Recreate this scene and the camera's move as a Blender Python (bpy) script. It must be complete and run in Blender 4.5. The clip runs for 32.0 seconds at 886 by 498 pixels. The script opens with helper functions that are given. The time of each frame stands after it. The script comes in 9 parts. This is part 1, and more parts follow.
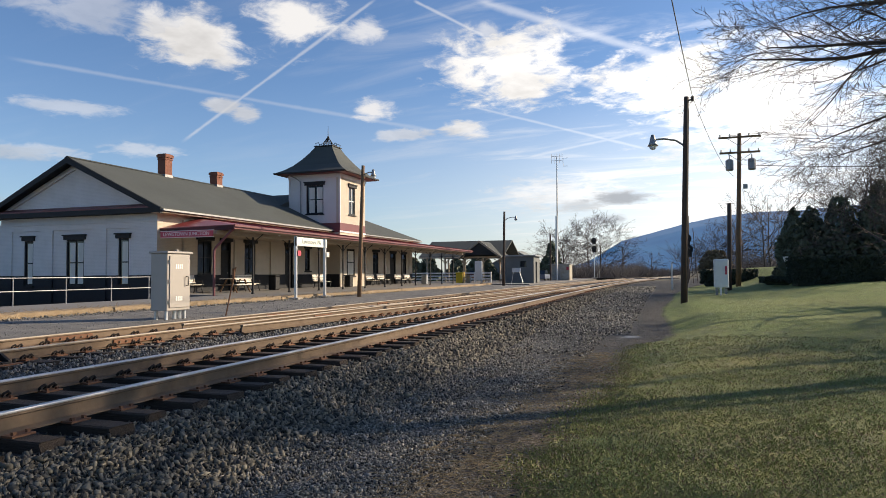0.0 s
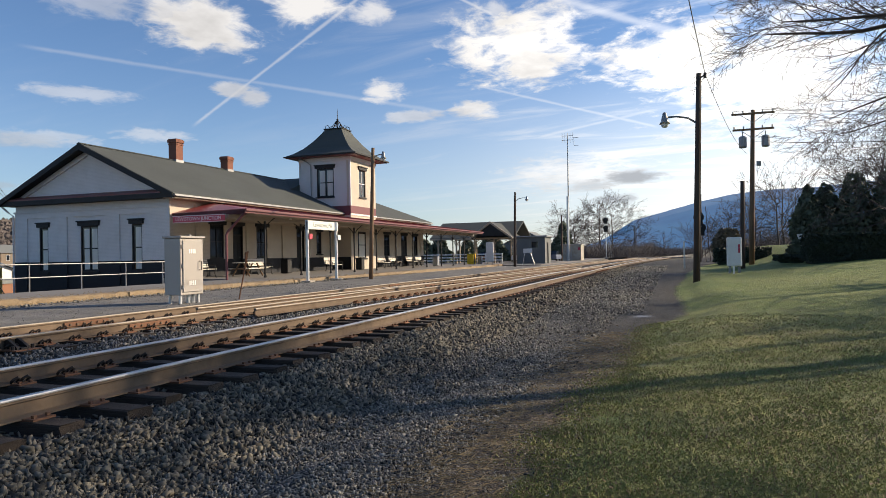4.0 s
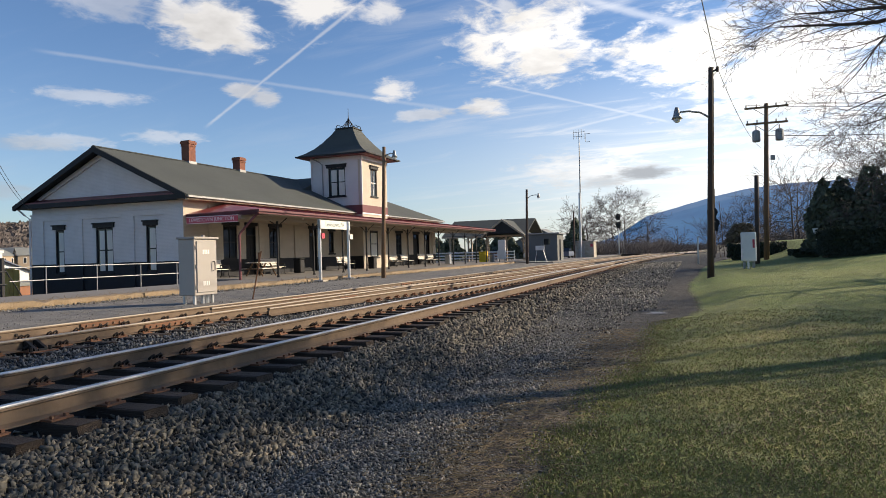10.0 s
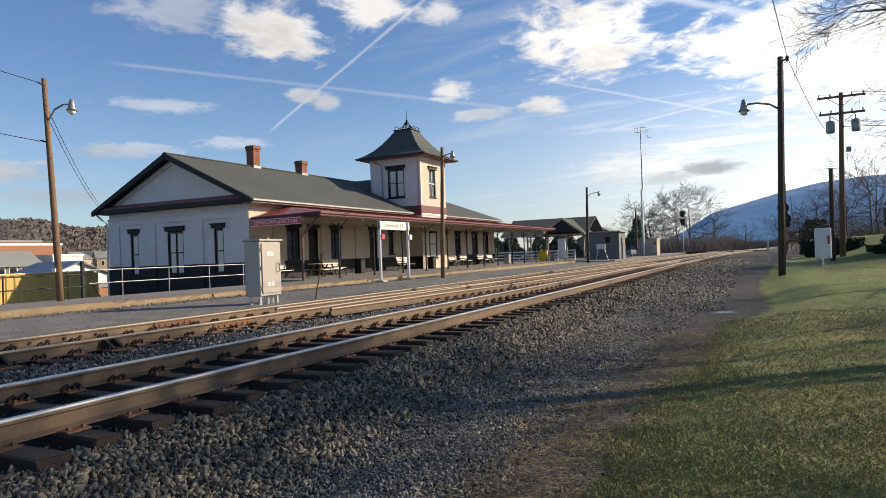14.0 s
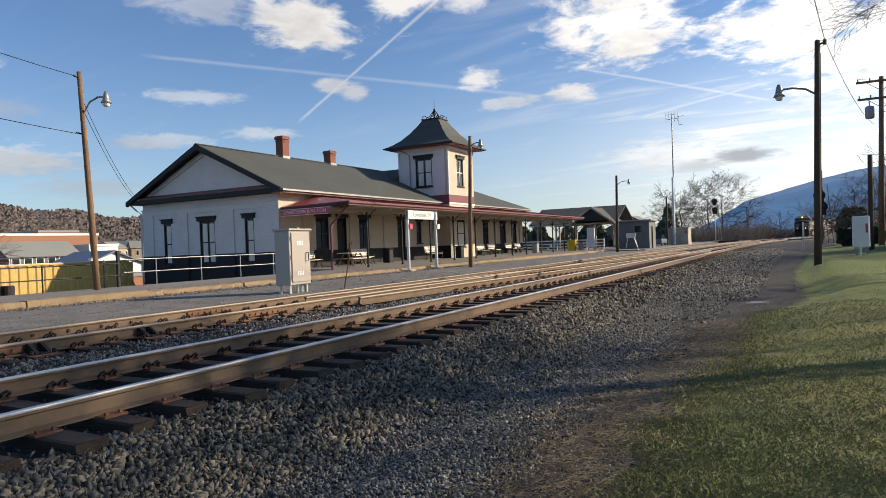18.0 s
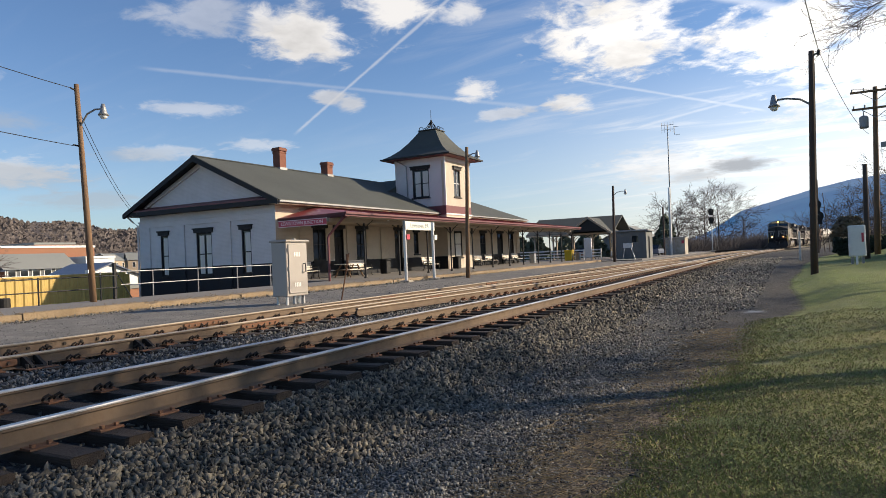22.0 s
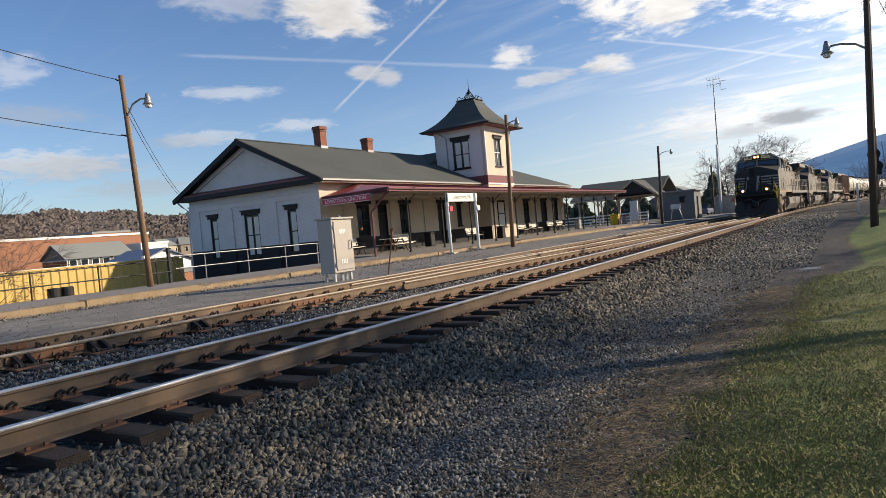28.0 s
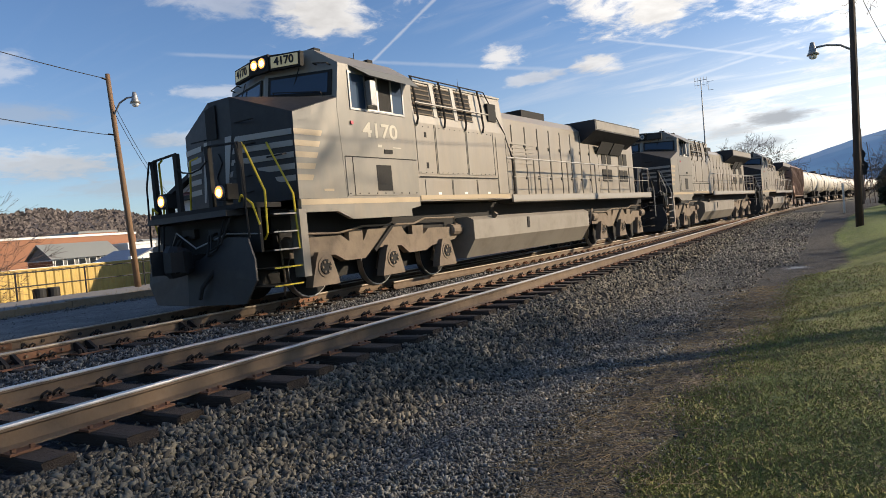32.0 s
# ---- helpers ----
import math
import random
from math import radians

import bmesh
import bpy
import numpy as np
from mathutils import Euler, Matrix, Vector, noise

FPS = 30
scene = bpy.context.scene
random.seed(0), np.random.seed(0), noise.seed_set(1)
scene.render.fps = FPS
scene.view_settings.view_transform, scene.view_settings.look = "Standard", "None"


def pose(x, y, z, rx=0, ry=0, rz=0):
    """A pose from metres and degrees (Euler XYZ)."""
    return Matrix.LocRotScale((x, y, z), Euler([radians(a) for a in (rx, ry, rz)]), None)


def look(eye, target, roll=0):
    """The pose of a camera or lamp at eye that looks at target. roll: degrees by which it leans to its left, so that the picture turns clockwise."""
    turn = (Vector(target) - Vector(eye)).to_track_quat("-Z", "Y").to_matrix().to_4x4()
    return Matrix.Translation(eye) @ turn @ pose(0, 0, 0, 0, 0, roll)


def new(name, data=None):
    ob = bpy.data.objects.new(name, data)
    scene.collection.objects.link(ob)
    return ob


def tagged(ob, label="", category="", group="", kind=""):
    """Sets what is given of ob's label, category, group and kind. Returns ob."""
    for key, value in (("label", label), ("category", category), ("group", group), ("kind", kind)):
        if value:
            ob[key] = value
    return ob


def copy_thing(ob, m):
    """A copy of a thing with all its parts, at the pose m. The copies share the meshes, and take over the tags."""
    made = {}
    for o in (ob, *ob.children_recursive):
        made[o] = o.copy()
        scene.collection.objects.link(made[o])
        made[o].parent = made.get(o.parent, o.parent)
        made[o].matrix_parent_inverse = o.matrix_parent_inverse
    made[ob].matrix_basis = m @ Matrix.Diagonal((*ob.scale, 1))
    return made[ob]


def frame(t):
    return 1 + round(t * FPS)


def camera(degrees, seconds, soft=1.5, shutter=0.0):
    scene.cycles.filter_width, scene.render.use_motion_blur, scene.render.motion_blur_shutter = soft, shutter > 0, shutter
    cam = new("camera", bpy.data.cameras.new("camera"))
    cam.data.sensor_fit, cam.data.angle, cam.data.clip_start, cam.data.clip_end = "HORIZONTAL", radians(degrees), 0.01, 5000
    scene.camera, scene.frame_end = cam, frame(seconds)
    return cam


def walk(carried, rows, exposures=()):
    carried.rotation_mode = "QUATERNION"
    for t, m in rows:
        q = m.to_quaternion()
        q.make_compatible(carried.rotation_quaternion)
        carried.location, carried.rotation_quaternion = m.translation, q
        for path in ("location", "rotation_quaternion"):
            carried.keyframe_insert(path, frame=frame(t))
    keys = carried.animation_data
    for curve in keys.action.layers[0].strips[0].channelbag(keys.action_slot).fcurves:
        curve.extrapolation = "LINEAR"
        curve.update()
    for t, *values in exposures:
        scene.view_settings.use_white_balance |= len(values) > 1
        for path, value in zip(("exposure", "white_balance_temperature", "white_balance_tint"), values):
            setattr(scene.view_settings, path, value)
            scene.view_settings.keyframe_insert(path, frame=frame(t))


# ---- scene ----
# The camera: held by hand beside the line, it only turns and sways a little.
cam = camera(67.19, 32.0, soft=0.8)
PATH = [
    (0.0, 0.000, 0.000, 1.050, 92.131, 0.387, 18.507),
    (0.5, 0.000, 0.000, 1.050, 91.812, 0.387, 18.543),
    (1.0, 0.000, 0.000, 1.050, 91.540, 0.806, 18.497),
    (1.5, 0.000, 0.000, 1.050, 91.554, 1.077, 18.459),
    (2.0, 0.000, 0.000, 1.050, 91.325, 0.639, 18.462),
    (2.5, 0.000, 0.000, 1.050, 91.106, 0.380, 18.709),
    (3.0, 0.000, 0.000, 1.050, 90.955, 0.754, 18.858),
    (3.5, 0.000, 0.000, 1.050, 90.471, 1.000, 19.503),
    (5.5, 0.000, 0.000, 1.050, 91.057, 1.191, 19.252),
    (6.0, 0.000, 0.000, 1.050, 90.840, 0.906, 19.252),
    (6.5, 0.000, 0.000, 1.050, 90.162, 1.059, 19.244),
    (7.0, 0.000, 0.000, 1.050, 89.958, 1.325, 19.446),
    (7.5, 0.000, 0.000, 1.050, 90.058, 1.469, 19.825),
    (8.0, 0.000, 0.000, 1.050, 90.017, 1.183, 20.097),
    (8.5, 0.000, 0.000, 1.050, 90.012, 1.319, 20.206),
    (9.0, 0.000, 0.000, 1.050, 89.963, 1.283, 20.081),
    (9.5, 0.000, 0.000, 1.050, 90.068, 1.493, 20.175),
    (10.0, 0.000, 0.000, 1.050, 90.428, 1.622, 20.508),
    (10.5, 0.000, 0.000, 1.050, 90.471, 1.717, 21.246),
    (11.0, 0.000, 0.000, 1.050, 90.562, 1.806, 21.853),
    (11.5, 0.000, 0.000, 1.050, 90.663, 2.038, 23.131),
    (12.0, 0.000, 0.000, 1.050, 90.969, 2.197, 23.700),
    (12.5, 0.000, 0.000, 1.050, 90.990, 2.088, 23.816),
    (13.0, 0.000, 0.000, 1.050, 90.907, 2.086, 24.354),
    (13.5, 0.000, 0.000, 1.050, 90.710, 2.145, 25.373),
    (14.0, 0.000, 0.000, 1.050, 90.578, 2.121, 25.577),
    (14.5, 0.000, 0.000, 1.050, 90.523, 2.376, 26.444),
    (15.0, 0.000, 0.000, 1.050, 90.380, 2.231, 27.718),
    (15.5, 0.000, 0.000, 1.050, 90.228, 2.093, 27.885),
    (17.5, 0.000, 0.000, 1.050, 89.777, 2.081, 27.713),
    (18.0, 0.000, 0.000, 1.050, 89.745, 2.190, 27.974),
    (18.5, 0.000, 0.000, 1.050, 89.754, 2.186, 28.196),
    (19.0, 0.000, 0.000, 1.050, 89.882, 2.256, 28.822),
    (19.5, 0.000, 0.000, 1.050, 89.846, 2.348, 29.041),
    (20.0, 0.000, 0.000, 1.050, 89.857, 2.894, 28.347),
    (20.5, 0.000, 0.000, 1.050, 89.978, 1.475, 27.767),
    (21.0, 0.000, 0.000, 1.050, 90.424, 1.278, 27.269),
    (21.5, 0.000, 0.000, 1.050, 90.573, 1.848, 27.408),
    (22.0, 0.000, 0.000, 1.050, 90.657, 2.410, 27.739),
    (22.5, 0.000, 0.000, 1.050, 90.656, 2.297, 28.294),
    (23.0, 0.000, 0.000, 1.050, 90.597, 2.586, 28.795),
    (23.5, 0.000, 0.000, 1.050, 90.517, 2.996, 28.968),
    (24.0, 0.000, 0.000, 1.050, 90.350, 3.328, 29.233),
    (24.5, 0.000, 0.000, 1.050, 90.140, 3.472, 29.627),
    (25.0, 0.000, 0.000, 1.050, 89.856, 3.296, 29.901),
    (25.5, 0.000, 0.000, 1.050, 89.615, 3.565, 30.586),
    (27.5, 0.000, 0.000, 1.050, 88.673, 5.086, 31.530),
    (28.0, 0.000, 0.000, 1.050, 88.430, 5.106, 31.513),
    (28.5, 0.000, 0.000, 1.050, 88.418, 5.571, 31.603),
    (29.0, 0.000, 0.000, 1.050, 88.260, 5.591, 31.133),
    (29.5, 0.000, 0.000, 1.050, 88.265, 5.380, 30.986),
    (30.0, 0.000, 0.000, 1.050, 88.320, 4.959, 30.903),
    (30.5, 0.000, 0.000, 1.050, 88.612, 4.783, 31.028),
    (31.0, 0.000, 0.000, 1.050, 88.587, 4.733, 31.001),
    (31.5, 0.000, 0.000, 1.050, 88.463, 4.977, 30.669),
    (32.0, 0.000, 0.000, 1.050, 88.322, 5.122, 30.602),
]
walk(cam, [(t, pose(x, y, z, a, b, c)) for t, x, y, z, a, b, c in PATH], [(0.0, 0.45, 7050, 10), (32.0, 0.45, 7050, 10)])

# World: winter afternoon, low sun ahead on the right, blue sky with fair-weather clouds and contrails.
SUN_AZ, SUN_EL = 54.0, 24.0   # degrees to the right of +Y, and above the horizon


def direction(az, el):
    a, e = radians(az), radians(el)
    return Vector((math.sin(a) * math.cos(e), math.cos(a) * math.cos(e), math.sin(e)))


class Nodes:
    """Short hand for shader nodes."""

    def __init__(self, tree):
        self.tree = tree

    def node(self, kind, **given):
        n = self.tree.nodes.new(kind)
        for key, value in given.items():
            if key in n.inputs:
                self.put(n.inputs[key], value)
        return n

    def put(self, socket, value):
        if isinstance(value, bpy.types.NodeSocket):
            self.tree.links.new(value, socket)
        else:
            socket.default_value = value

    def math(self, op, a, b=0.0, c=0.0, clamp=False):
        n = self.tree.nodes.new("ShaderNodeMath")
        n.operation, n.use_clamp = op, clamp
        for i, v in enumerate((a, b, c)):
            self.put(n.inputs[i], v)
        return n.outputs[0]

    def vec(self, op, a, b=(0, 0, 0)):
        n = self.tree.nodes.new("ShaderNodeVectorMath")
        n.operation = op
        self.put(n.inputs[0], a)
        if op == "SCALE":
            self.put(n.inputs["Scale"], b)
        else:
            self.put(n.inputs[1], b)
        return n.outputs["Value"] if op in ("DOT_PRODUCT", "LENGTH", "DISTANCE") else n.outputs[0]

    def ramp(self, v, a, b, lo=0.0, hi=1.0, smooth=True):
        n = self.tree.nodes.new("ShaderNodeMapRange")
        n.interpolation_type = "SMOOTHSTEP" if smooth else "LINEAR"
        for i, x in enumerate((v, a, b, lo, hi)):
            self.put(n.inputs[i], x)
        return n.outputs[0]

    def noise(self, vector, scale, detail=4.0, rough=0.55, distortion=0.0):
        n = self.tree.nodes.new("ShaderNodeTexNoise")
        self.put(n.inputs["Vector"], vector)
        n.inputs["Scale"].default_value, n.inputs["Detail"].default_value = scale, detail
        n.inputs["Roughness"].default_value, n.inputs["Distortion"].default_value = rough, distortion
        return n.outputs[0]

    def mix(self, fac, a, b, blend="MIX"):
        n = self.tree.nodes.new("ShaderNodeMix")
        n.data_type, n.blend_type = "RGBA", blend
        self.put(n.inputs[0], fac)
        for socket, v in ((n.inputs[6], a), (n.inputs[7], b)):
            self.put(socket, v if isinstance(v, bpy.types.NodeSocket) else (*v[:3], 1.0))
        return n.outputs[2]


def make_world():
    world = bpy.data.worlds.new("sky")
    scene.world, world.use_nodes = world, True
    t = world.node_tree
    t.nodes.clear()
    n = Nodes(t)
    sky = t.nodes.new("ShaderNodeTexSky")
    sky.sky_type, sky.sun_disc = "NISHITA", False
    sky.sun_elevation, sky.sun_rotation = radians(SUN_EL), radians(SUN_AZ)
    sky.altitude, sky.air_density, sky.dust_density, sky.ozone_density = 150, 1.0, 0.6, 2.2
    way = t.nodes.new("ShaderNodeTexCoord").outputs["Generated"]
    sep = t.nodes.new("ShaderNodeSeparateXYZ")
    t.links.new(way, sep.inputs[0])
    up = n.math("MAXIMUM", sep.outputs[2], 0.02)
    # a flat layer of cloud overhead: the way divided by its height
    flat = n.vec("SCALE", way, n.math("DIVIDE", 1.0, n.math("ADD", up, 0.16)))
    low = n.noise(flat, 2.1, 6.0, 0.6)
    fine = n.noise(flat, 9.0, 6.0, 0.62, 0.3)
    ragged = n.math("ADD", n.math("MULTIPLY", n.math("SUBTRACT", low, 0.5), 0.5), n.math("SUBTRACT", fine, 0.5))
    wisp = n.noise(n.vec("MULTIPLY", flat, (0.55, 2.3, 1.0)), 2.6, 7.0, 0.6, 0.6)
    total = None
    # the larger clouds: azimuth, elevation, half width, half height in degrees, how thick
    clouds = CLOUDS
    for az, el, w, h, thick in clouds:
        d = direction(az, el)
        side = Vector((d.y, -d.x, 0)).normalized()
        top = side.cross(d)
        u = n.math("DIVIDE", n.vec("DOT_PRODUCT", way, tuple(side)), math.sin(radians(w)))
        v = n.math("DIVIDE", n.vec("DOT_PRODUCT", way, tuple(top)), math.sin(radians(h)))
        f = n.math("GREATER_THAN", n.vec("DOT_PRODUCT", way, tuple(d)), 0.3)
        r = n.math("SQRT", n.math("ADD", n.math("MULTIPLY", u, u), n.math("MULTIPLY", v, v)))
        body = n.math("MULTIPLY", n.ramp(n.math("ADD", r, n.math("MULTIPLY", ragged, -2.6)), 1.2, 0.35), thick)
        body = n.math("MULTIPLY", body, f)
        total = body if total is None else n.math("MAXIMUM", total, body)
    # thin veil, thicker towards the sun and the horizon
    sunward = n.vec("DOT_PRODUCT", way, tuple(direction(SUN_AZ - 18, SUN_EL)))
    veil = n.math("MULTIPLY", n.ramp(wisp, 0.46, 0.8), n.ramp(sunward, 0.35, 0.95, 0.05, 0.6))
    hazy = n.math("MULTIPLY", n.ramp(sep.outputs[2], 0.3, 0.0), n.ramp(sunward, 0.3, 0.95, 0.12, 0.85))
    # contrails: two ends (azimuth, elevation), half width in degrees, strength
    trail = None
    for (a0, e0), (a1, e1), w, strength in TRAILS:
        p, q = direction(a0, e0), direction(a1, e1)
        normal = p.cross(q).normalized()
        mid = (p + q).normalized()
        along = p.angle(q) / 2
        across = n.math("ABSOLUTE", n.vec("DOT_PRODUCT", way, tuple(normal)))
        across = n.math("ADD", across, n.math("MULTIPLY", n.math("SUBTRACT", fine, 0.5), radians(w) * 1.1))
        line = n.ramp(across, radians(w) * 0.95, 0.0)
        ends = n.ramp(n.vec("DOT_PRODUCT", way, tuple(mid)), math.cos(along), math.cos(along * 0.86))
        line = n.math("MULTIPLY", n.math("MULTIPLY", line, ends), strength * 0.45)
        trail = line if trail is None else n.math("MAXIMUM", trail, line)
    blue = n.mix(1.0, sky.outputs[0], SKY_TINT, "MULTIPLY")
    glow = n.ramp(sunward, 0.55, 1.0, 0.0, 1.0)
    white = n.mix(glow, CLOUD_FAR, CLOUD_SUN)
    shade = n.mix(n.ramp(low, 0.42, 0.66), white, n.mix(0.5, white, (0.0, 0.0, 0.0)))
    c = n.mix(n.math("MINIMUM", n.math("ADD", veil, hazy), 0.9), blue, white)
    c = n.mix(trail, c, white)
    c = n.mix(n.math("MINIMUM", total, 1.0), c, n.mix(0.55, white, shade))
    # low grey clouds with the sun behind them
    for az, el, w, h, thick in GREY_CLOUDS:
        d = direction(az, el)
        side = Vector((d.y, -d.x, 0)).normalized()
        u = n.math("DIVIDE", n.vec("DOT_PRODUCT", way, tuple(side)), math.sin(radians(w)))
        v = n.math("DIVIDE", n.vec("DOT_PRODUCT", way, tuple(side.cross(d))), math.sin(radians(h)))
        f = n.math("GREATER_THAN", n.vec("DOT_PRODUCT", way, tuple(d)), 0.3)
        r = n.math("SQRT", n.math("ADD", n.math("MULTIPLY", u, u), n.math("MULTIPLY", v, v)))
        body = n.math("MULTIPLY", n.ramp(n.math("ADD", r, n.math("MULTIPLY", ragged, -1.6)), 1.15, 0.3), n.math("MULTIPLY", f, thick))
        c = n.mix(body, c, (2.7, 3.0, 3.5))
    bg = t.nodes.new("ShaderNodeBackground")
    t.links.new(c, bg.inputs[0])
    bg.inputs[1].default_value = SKY_STRENGTH
    out = t.nodes.new("ShaderNodeOutputWorld")
    t.links.new(bg.outputs[0], out.inputs[0])
    sun = bpy.data.lights.new("sun", "SUN")
    sun.energy, sun.angle, sun.color = SUN_STRENGTH, radians(0.6), (1.0, 0.86, 0.68)
    ob = new("sun", sun)
    ob.matrix_world = look(direction(SUN_AZ, SUN_EL) * 50, (0, 0, 0))


SKY_STRENGTH, SUN_STRENGTH = 0.12, 5.0
SKY_TINT, CLOUD_FAR, CLOUD_SUN = (0.6, 0.75, 0.96), (5.4, 5.5, 5.8), (10.6, 10.7, 10.9)
CLOUDS = [
    (-38.8, 18.6, 4.1, 2.4, 1.0), (-41.2, 19.3, 2.9, 1.5, 0.9), (-31.1, 20.5, 4.1, 2.7, 1.0), (-25.7, 20.1, 1.9, 1.2, 0.8),
    (-12.7, 17.3, 6.1, 3.0, 1.1), (-14.4, 20.2, 1.2, 0.7, 0.6), (0.3, 15.1, 5.8, 3.0, 1.2), (6.6, 12.7, 7.8, 4.4, 0.9),
    (-24.5, 13.9, 2.2, 1.0, 0.9), (-16.4, 12.3, 1.8, 0.8, 0.9), (-37.0, 13.7, 1.4, 0.6, 0.7), (-35.0, 13.1, 1.1, 0.7, 0.7),
    (-22.0, 11.9, 2.4, 0.6, 0.6), (-48.0, 12.5, 4.2, 0.6, 0.45), (-42.9, 9.8, 2.9, 0.6, 0.45), (-50.1, 9.1, 3.4, 0.6, 0.4),
    (-7.6, 6.6, 6.3, 1.5, 0.6), (-46.8, 19.7, 4.6, 1.5, 0.4), (-61.4, 7.5, 5.3, 1.1, 0.6), (-63.3, 14.0, 2.6, 1.6, 0.4),
]
GREY_CLOUDS = [(-3.4, 6.2, 3.0, 0.75, 0.95), (-4.8, 4.4, 2.2, 0.5, 0.7), (-7.0, 5.6, 2.2, 0.6, 0.5), (-60.5, 7.2, 6.0, 1.2, 0.6), (-56.0, 5.4, 5.0, 0.8, 0.5), (-62.0, 11.0, 4.0, 0.9, 0.45), (-52.0, 8.9, 3.8, 0.6, 0.38)]
TRAILS = [
    ((-23.9, 22.8), (-40.1, 10.5), 0.2, 0.8), ((-52.3, 15.5), (-18.1, 12.0), 0.24, 0.4), ((-21.0, 22.6), (-14.6, 19.7), 0.2, 0.8),
    ((-15.6, 22.6), (1.2, 16.8), 0.5, 0.75), ((-16.9, 14.4), (-1.1, 10.0), 0.17, 0.6), ((-11.3, 9.8), (-1.5, 11.5), 0.17, 0.5),
    ((-7.4, 16.1), (2.4, 11.6), 0.3, 0.5),
]
make_world()


# ---- materials ----
def material(name, base, rough=0.7, metal=0.0, var=0.18, large=1.2, fine=25.0, bump=0.25, dirt=None, dirt_amount=0.0, piece=0.0,
             stretch=(1, 1, 1), relief=0.01, brick=False):
    """A surface with variation at two scales, relief and, if wanted, dirt in patches; piece: how far single pieces differ."""
    m = bpy.data.materials.new(name)
    m.use_nodes = True
    t = m.node_tree
    n = Nodes(t)
    shader = t.nodes["Principled BSDF"]
    co = n.vec("MULTIPLY", t.nodes.new("ShaderNodeTexCoord").outputs["Object"], stretch)
    if piece:
        info = t.nodes.new("ShaderNodeObjectInfo").outputs["Random"]
        co = n.vec("ADD", co, n.vec("SCALE", (7.3, 3.1, 5.7), info))
    big, small = n.noise(co, large, 3.0), n.noise(co, fine, 5.0, 0.65)
    level = n.math("ADD", n.math("MULTIPLY", n.math("SUBTRACT", big, 0.5), var * 2.2), n.math("MULTIPLY", n.math("SUBTRACT", small, 0.5), var * 1.6))
    if piece:
        level = n.math("ADD", level, n.math("MULTIPLY", n.math("SUBTRACT", info, 0.5), piece))
    c = n.vec("SCALE", tuple(base), n.math("ADD", level, 1.0))
    if dirt:
        patch = n.math("MULTIPLY", n.ramp(n.noise(co, large * 2.3, 6.0, 0.7), 0.42, 0.72), dirt_amount)
        c = n.mix(patch, c, dirt)
    height = small
    if brick:
        s = t.nodes.new("ShaderNodeSeparateXYZ")
        t.links.new(t.nodes.new("ShaderNodeTexCoord").outputs["Object"], s.inputs[0])
        flat = t.nodes.new("ShaderNodeCombineXYZ")
        t.links.new(n.math("ADD", s.outputs[0], s.outputs[1]), flat.inputs[0])
        t.links.new(s.outputs[2], flat.inputs[1])
        b = t.nodes.new("ShaderNodeTexBrick")
        t.links.new(flat.outputs[0], b.inputs["Vector"])
        for key, v in (("Scale", 1.0), ("Brick Width", 0.21), ("Row Height", 0.072), ("Mortar Size", 0.007), ("Mortar Smooth", 0.4)):
            b.inputs[key].default_value = v
        c = n.mix(n.math("MULTIPLY", b.outputs["Fac"], 0.3), c, n.vec("SCALE", c, 0.45))
        height = n.math("SUBTRACT", small, n.math("MULTIPLY", b.outputs["Fac"], 1.5))
    t.links.new(c, shader.inputs["Base Color"])
    t.links.new(n.math("ADD", rough, n.math("MULTIPLY", n.math("SUBTRACT", small, 0.5), 0.25), clamp=True), shader.inputs["Roughness"])
    shader.inputs["Metallic"].default_value = metal
    if bump:
        b = t.nodes.new("ShaderNodeBump")
        b.inputs["Strength"].default_value, b.inputs["Distance"].default_value = bump, relief
        t.links.new(height, b.inputs["Height"])
        t.links.new(b.outputs[0], shader.inputs["Normal"])
    return m


def glass_material(name, tint=(0.02, 0.025, 0.03), rough=0.03):
    m = bpy.data.materials.new(name)
    m.use_nodes = True
    s = m.node_tree.nodes["Principled BSDF"]
    s.inputs["Base Color"].default_value = (*tint, 1)
    s.inputs["Roughness"].default_value, s.inputs["IOR"].default_value = rough, 1.5
    return m


def lamp_material(name, color, strength):
    m = bpy.data.materials.new(name)
    m.use_nodes = True
    s = m.node_tree.nodes["Principled BSDF"]
    s.inputs["Base Color"].default_value = (*color, 1)
    s.inputs["Emission Color"].default_value = (*color, 1)
    s.inputs["Emission Strength"].default_value = strength
    return m


# one wall paint in two tones: shade and sun are put into the colours
WALL_SHADE_WHITE = material("painted_brick_shade_white", (0.66, 0.63, 0.62), 0.75, var=0.06, large=0.5, fine=14, bump=0.2, dirt=(0.42, 0.4, 0.37), dirt_amount=0.25, brick=True)
WALL_SUN_CREAM = material("painted_brick_sun_cream", (0.52, 0.45, 0.36), 0.75, var=0.07, large=0.5, fine=14, bump=0.2, dirt=(0.36, 0.3, 0.24), dirt_amount=0.35, brick=True)
WAINSCOT = material("dark_painted_base", (0.013, 0.014, 0.018), 0.8, var=0.2, large=1, fine=20, brick=True)
MAROON = material("maroon_trim_paint", (0.15, 0.042, 0.045), 0.55, var=0.15)
RED_METAL = material("red_metal_roof", (0.28, 0.046, 0.045), 0.38, var=0.2, large=0.6, fine=8, bump=0.08, dirt=(0.2, 0.07, 0.06), dirt_amount=0.5)
SHINGLE = material("grey_shingle", (0.06, 0.066, 0.06), 0.85, var=0.25, large=0.4, fine=9, bump=0.5, stretch=(1, 1, 2), relief=0.02)
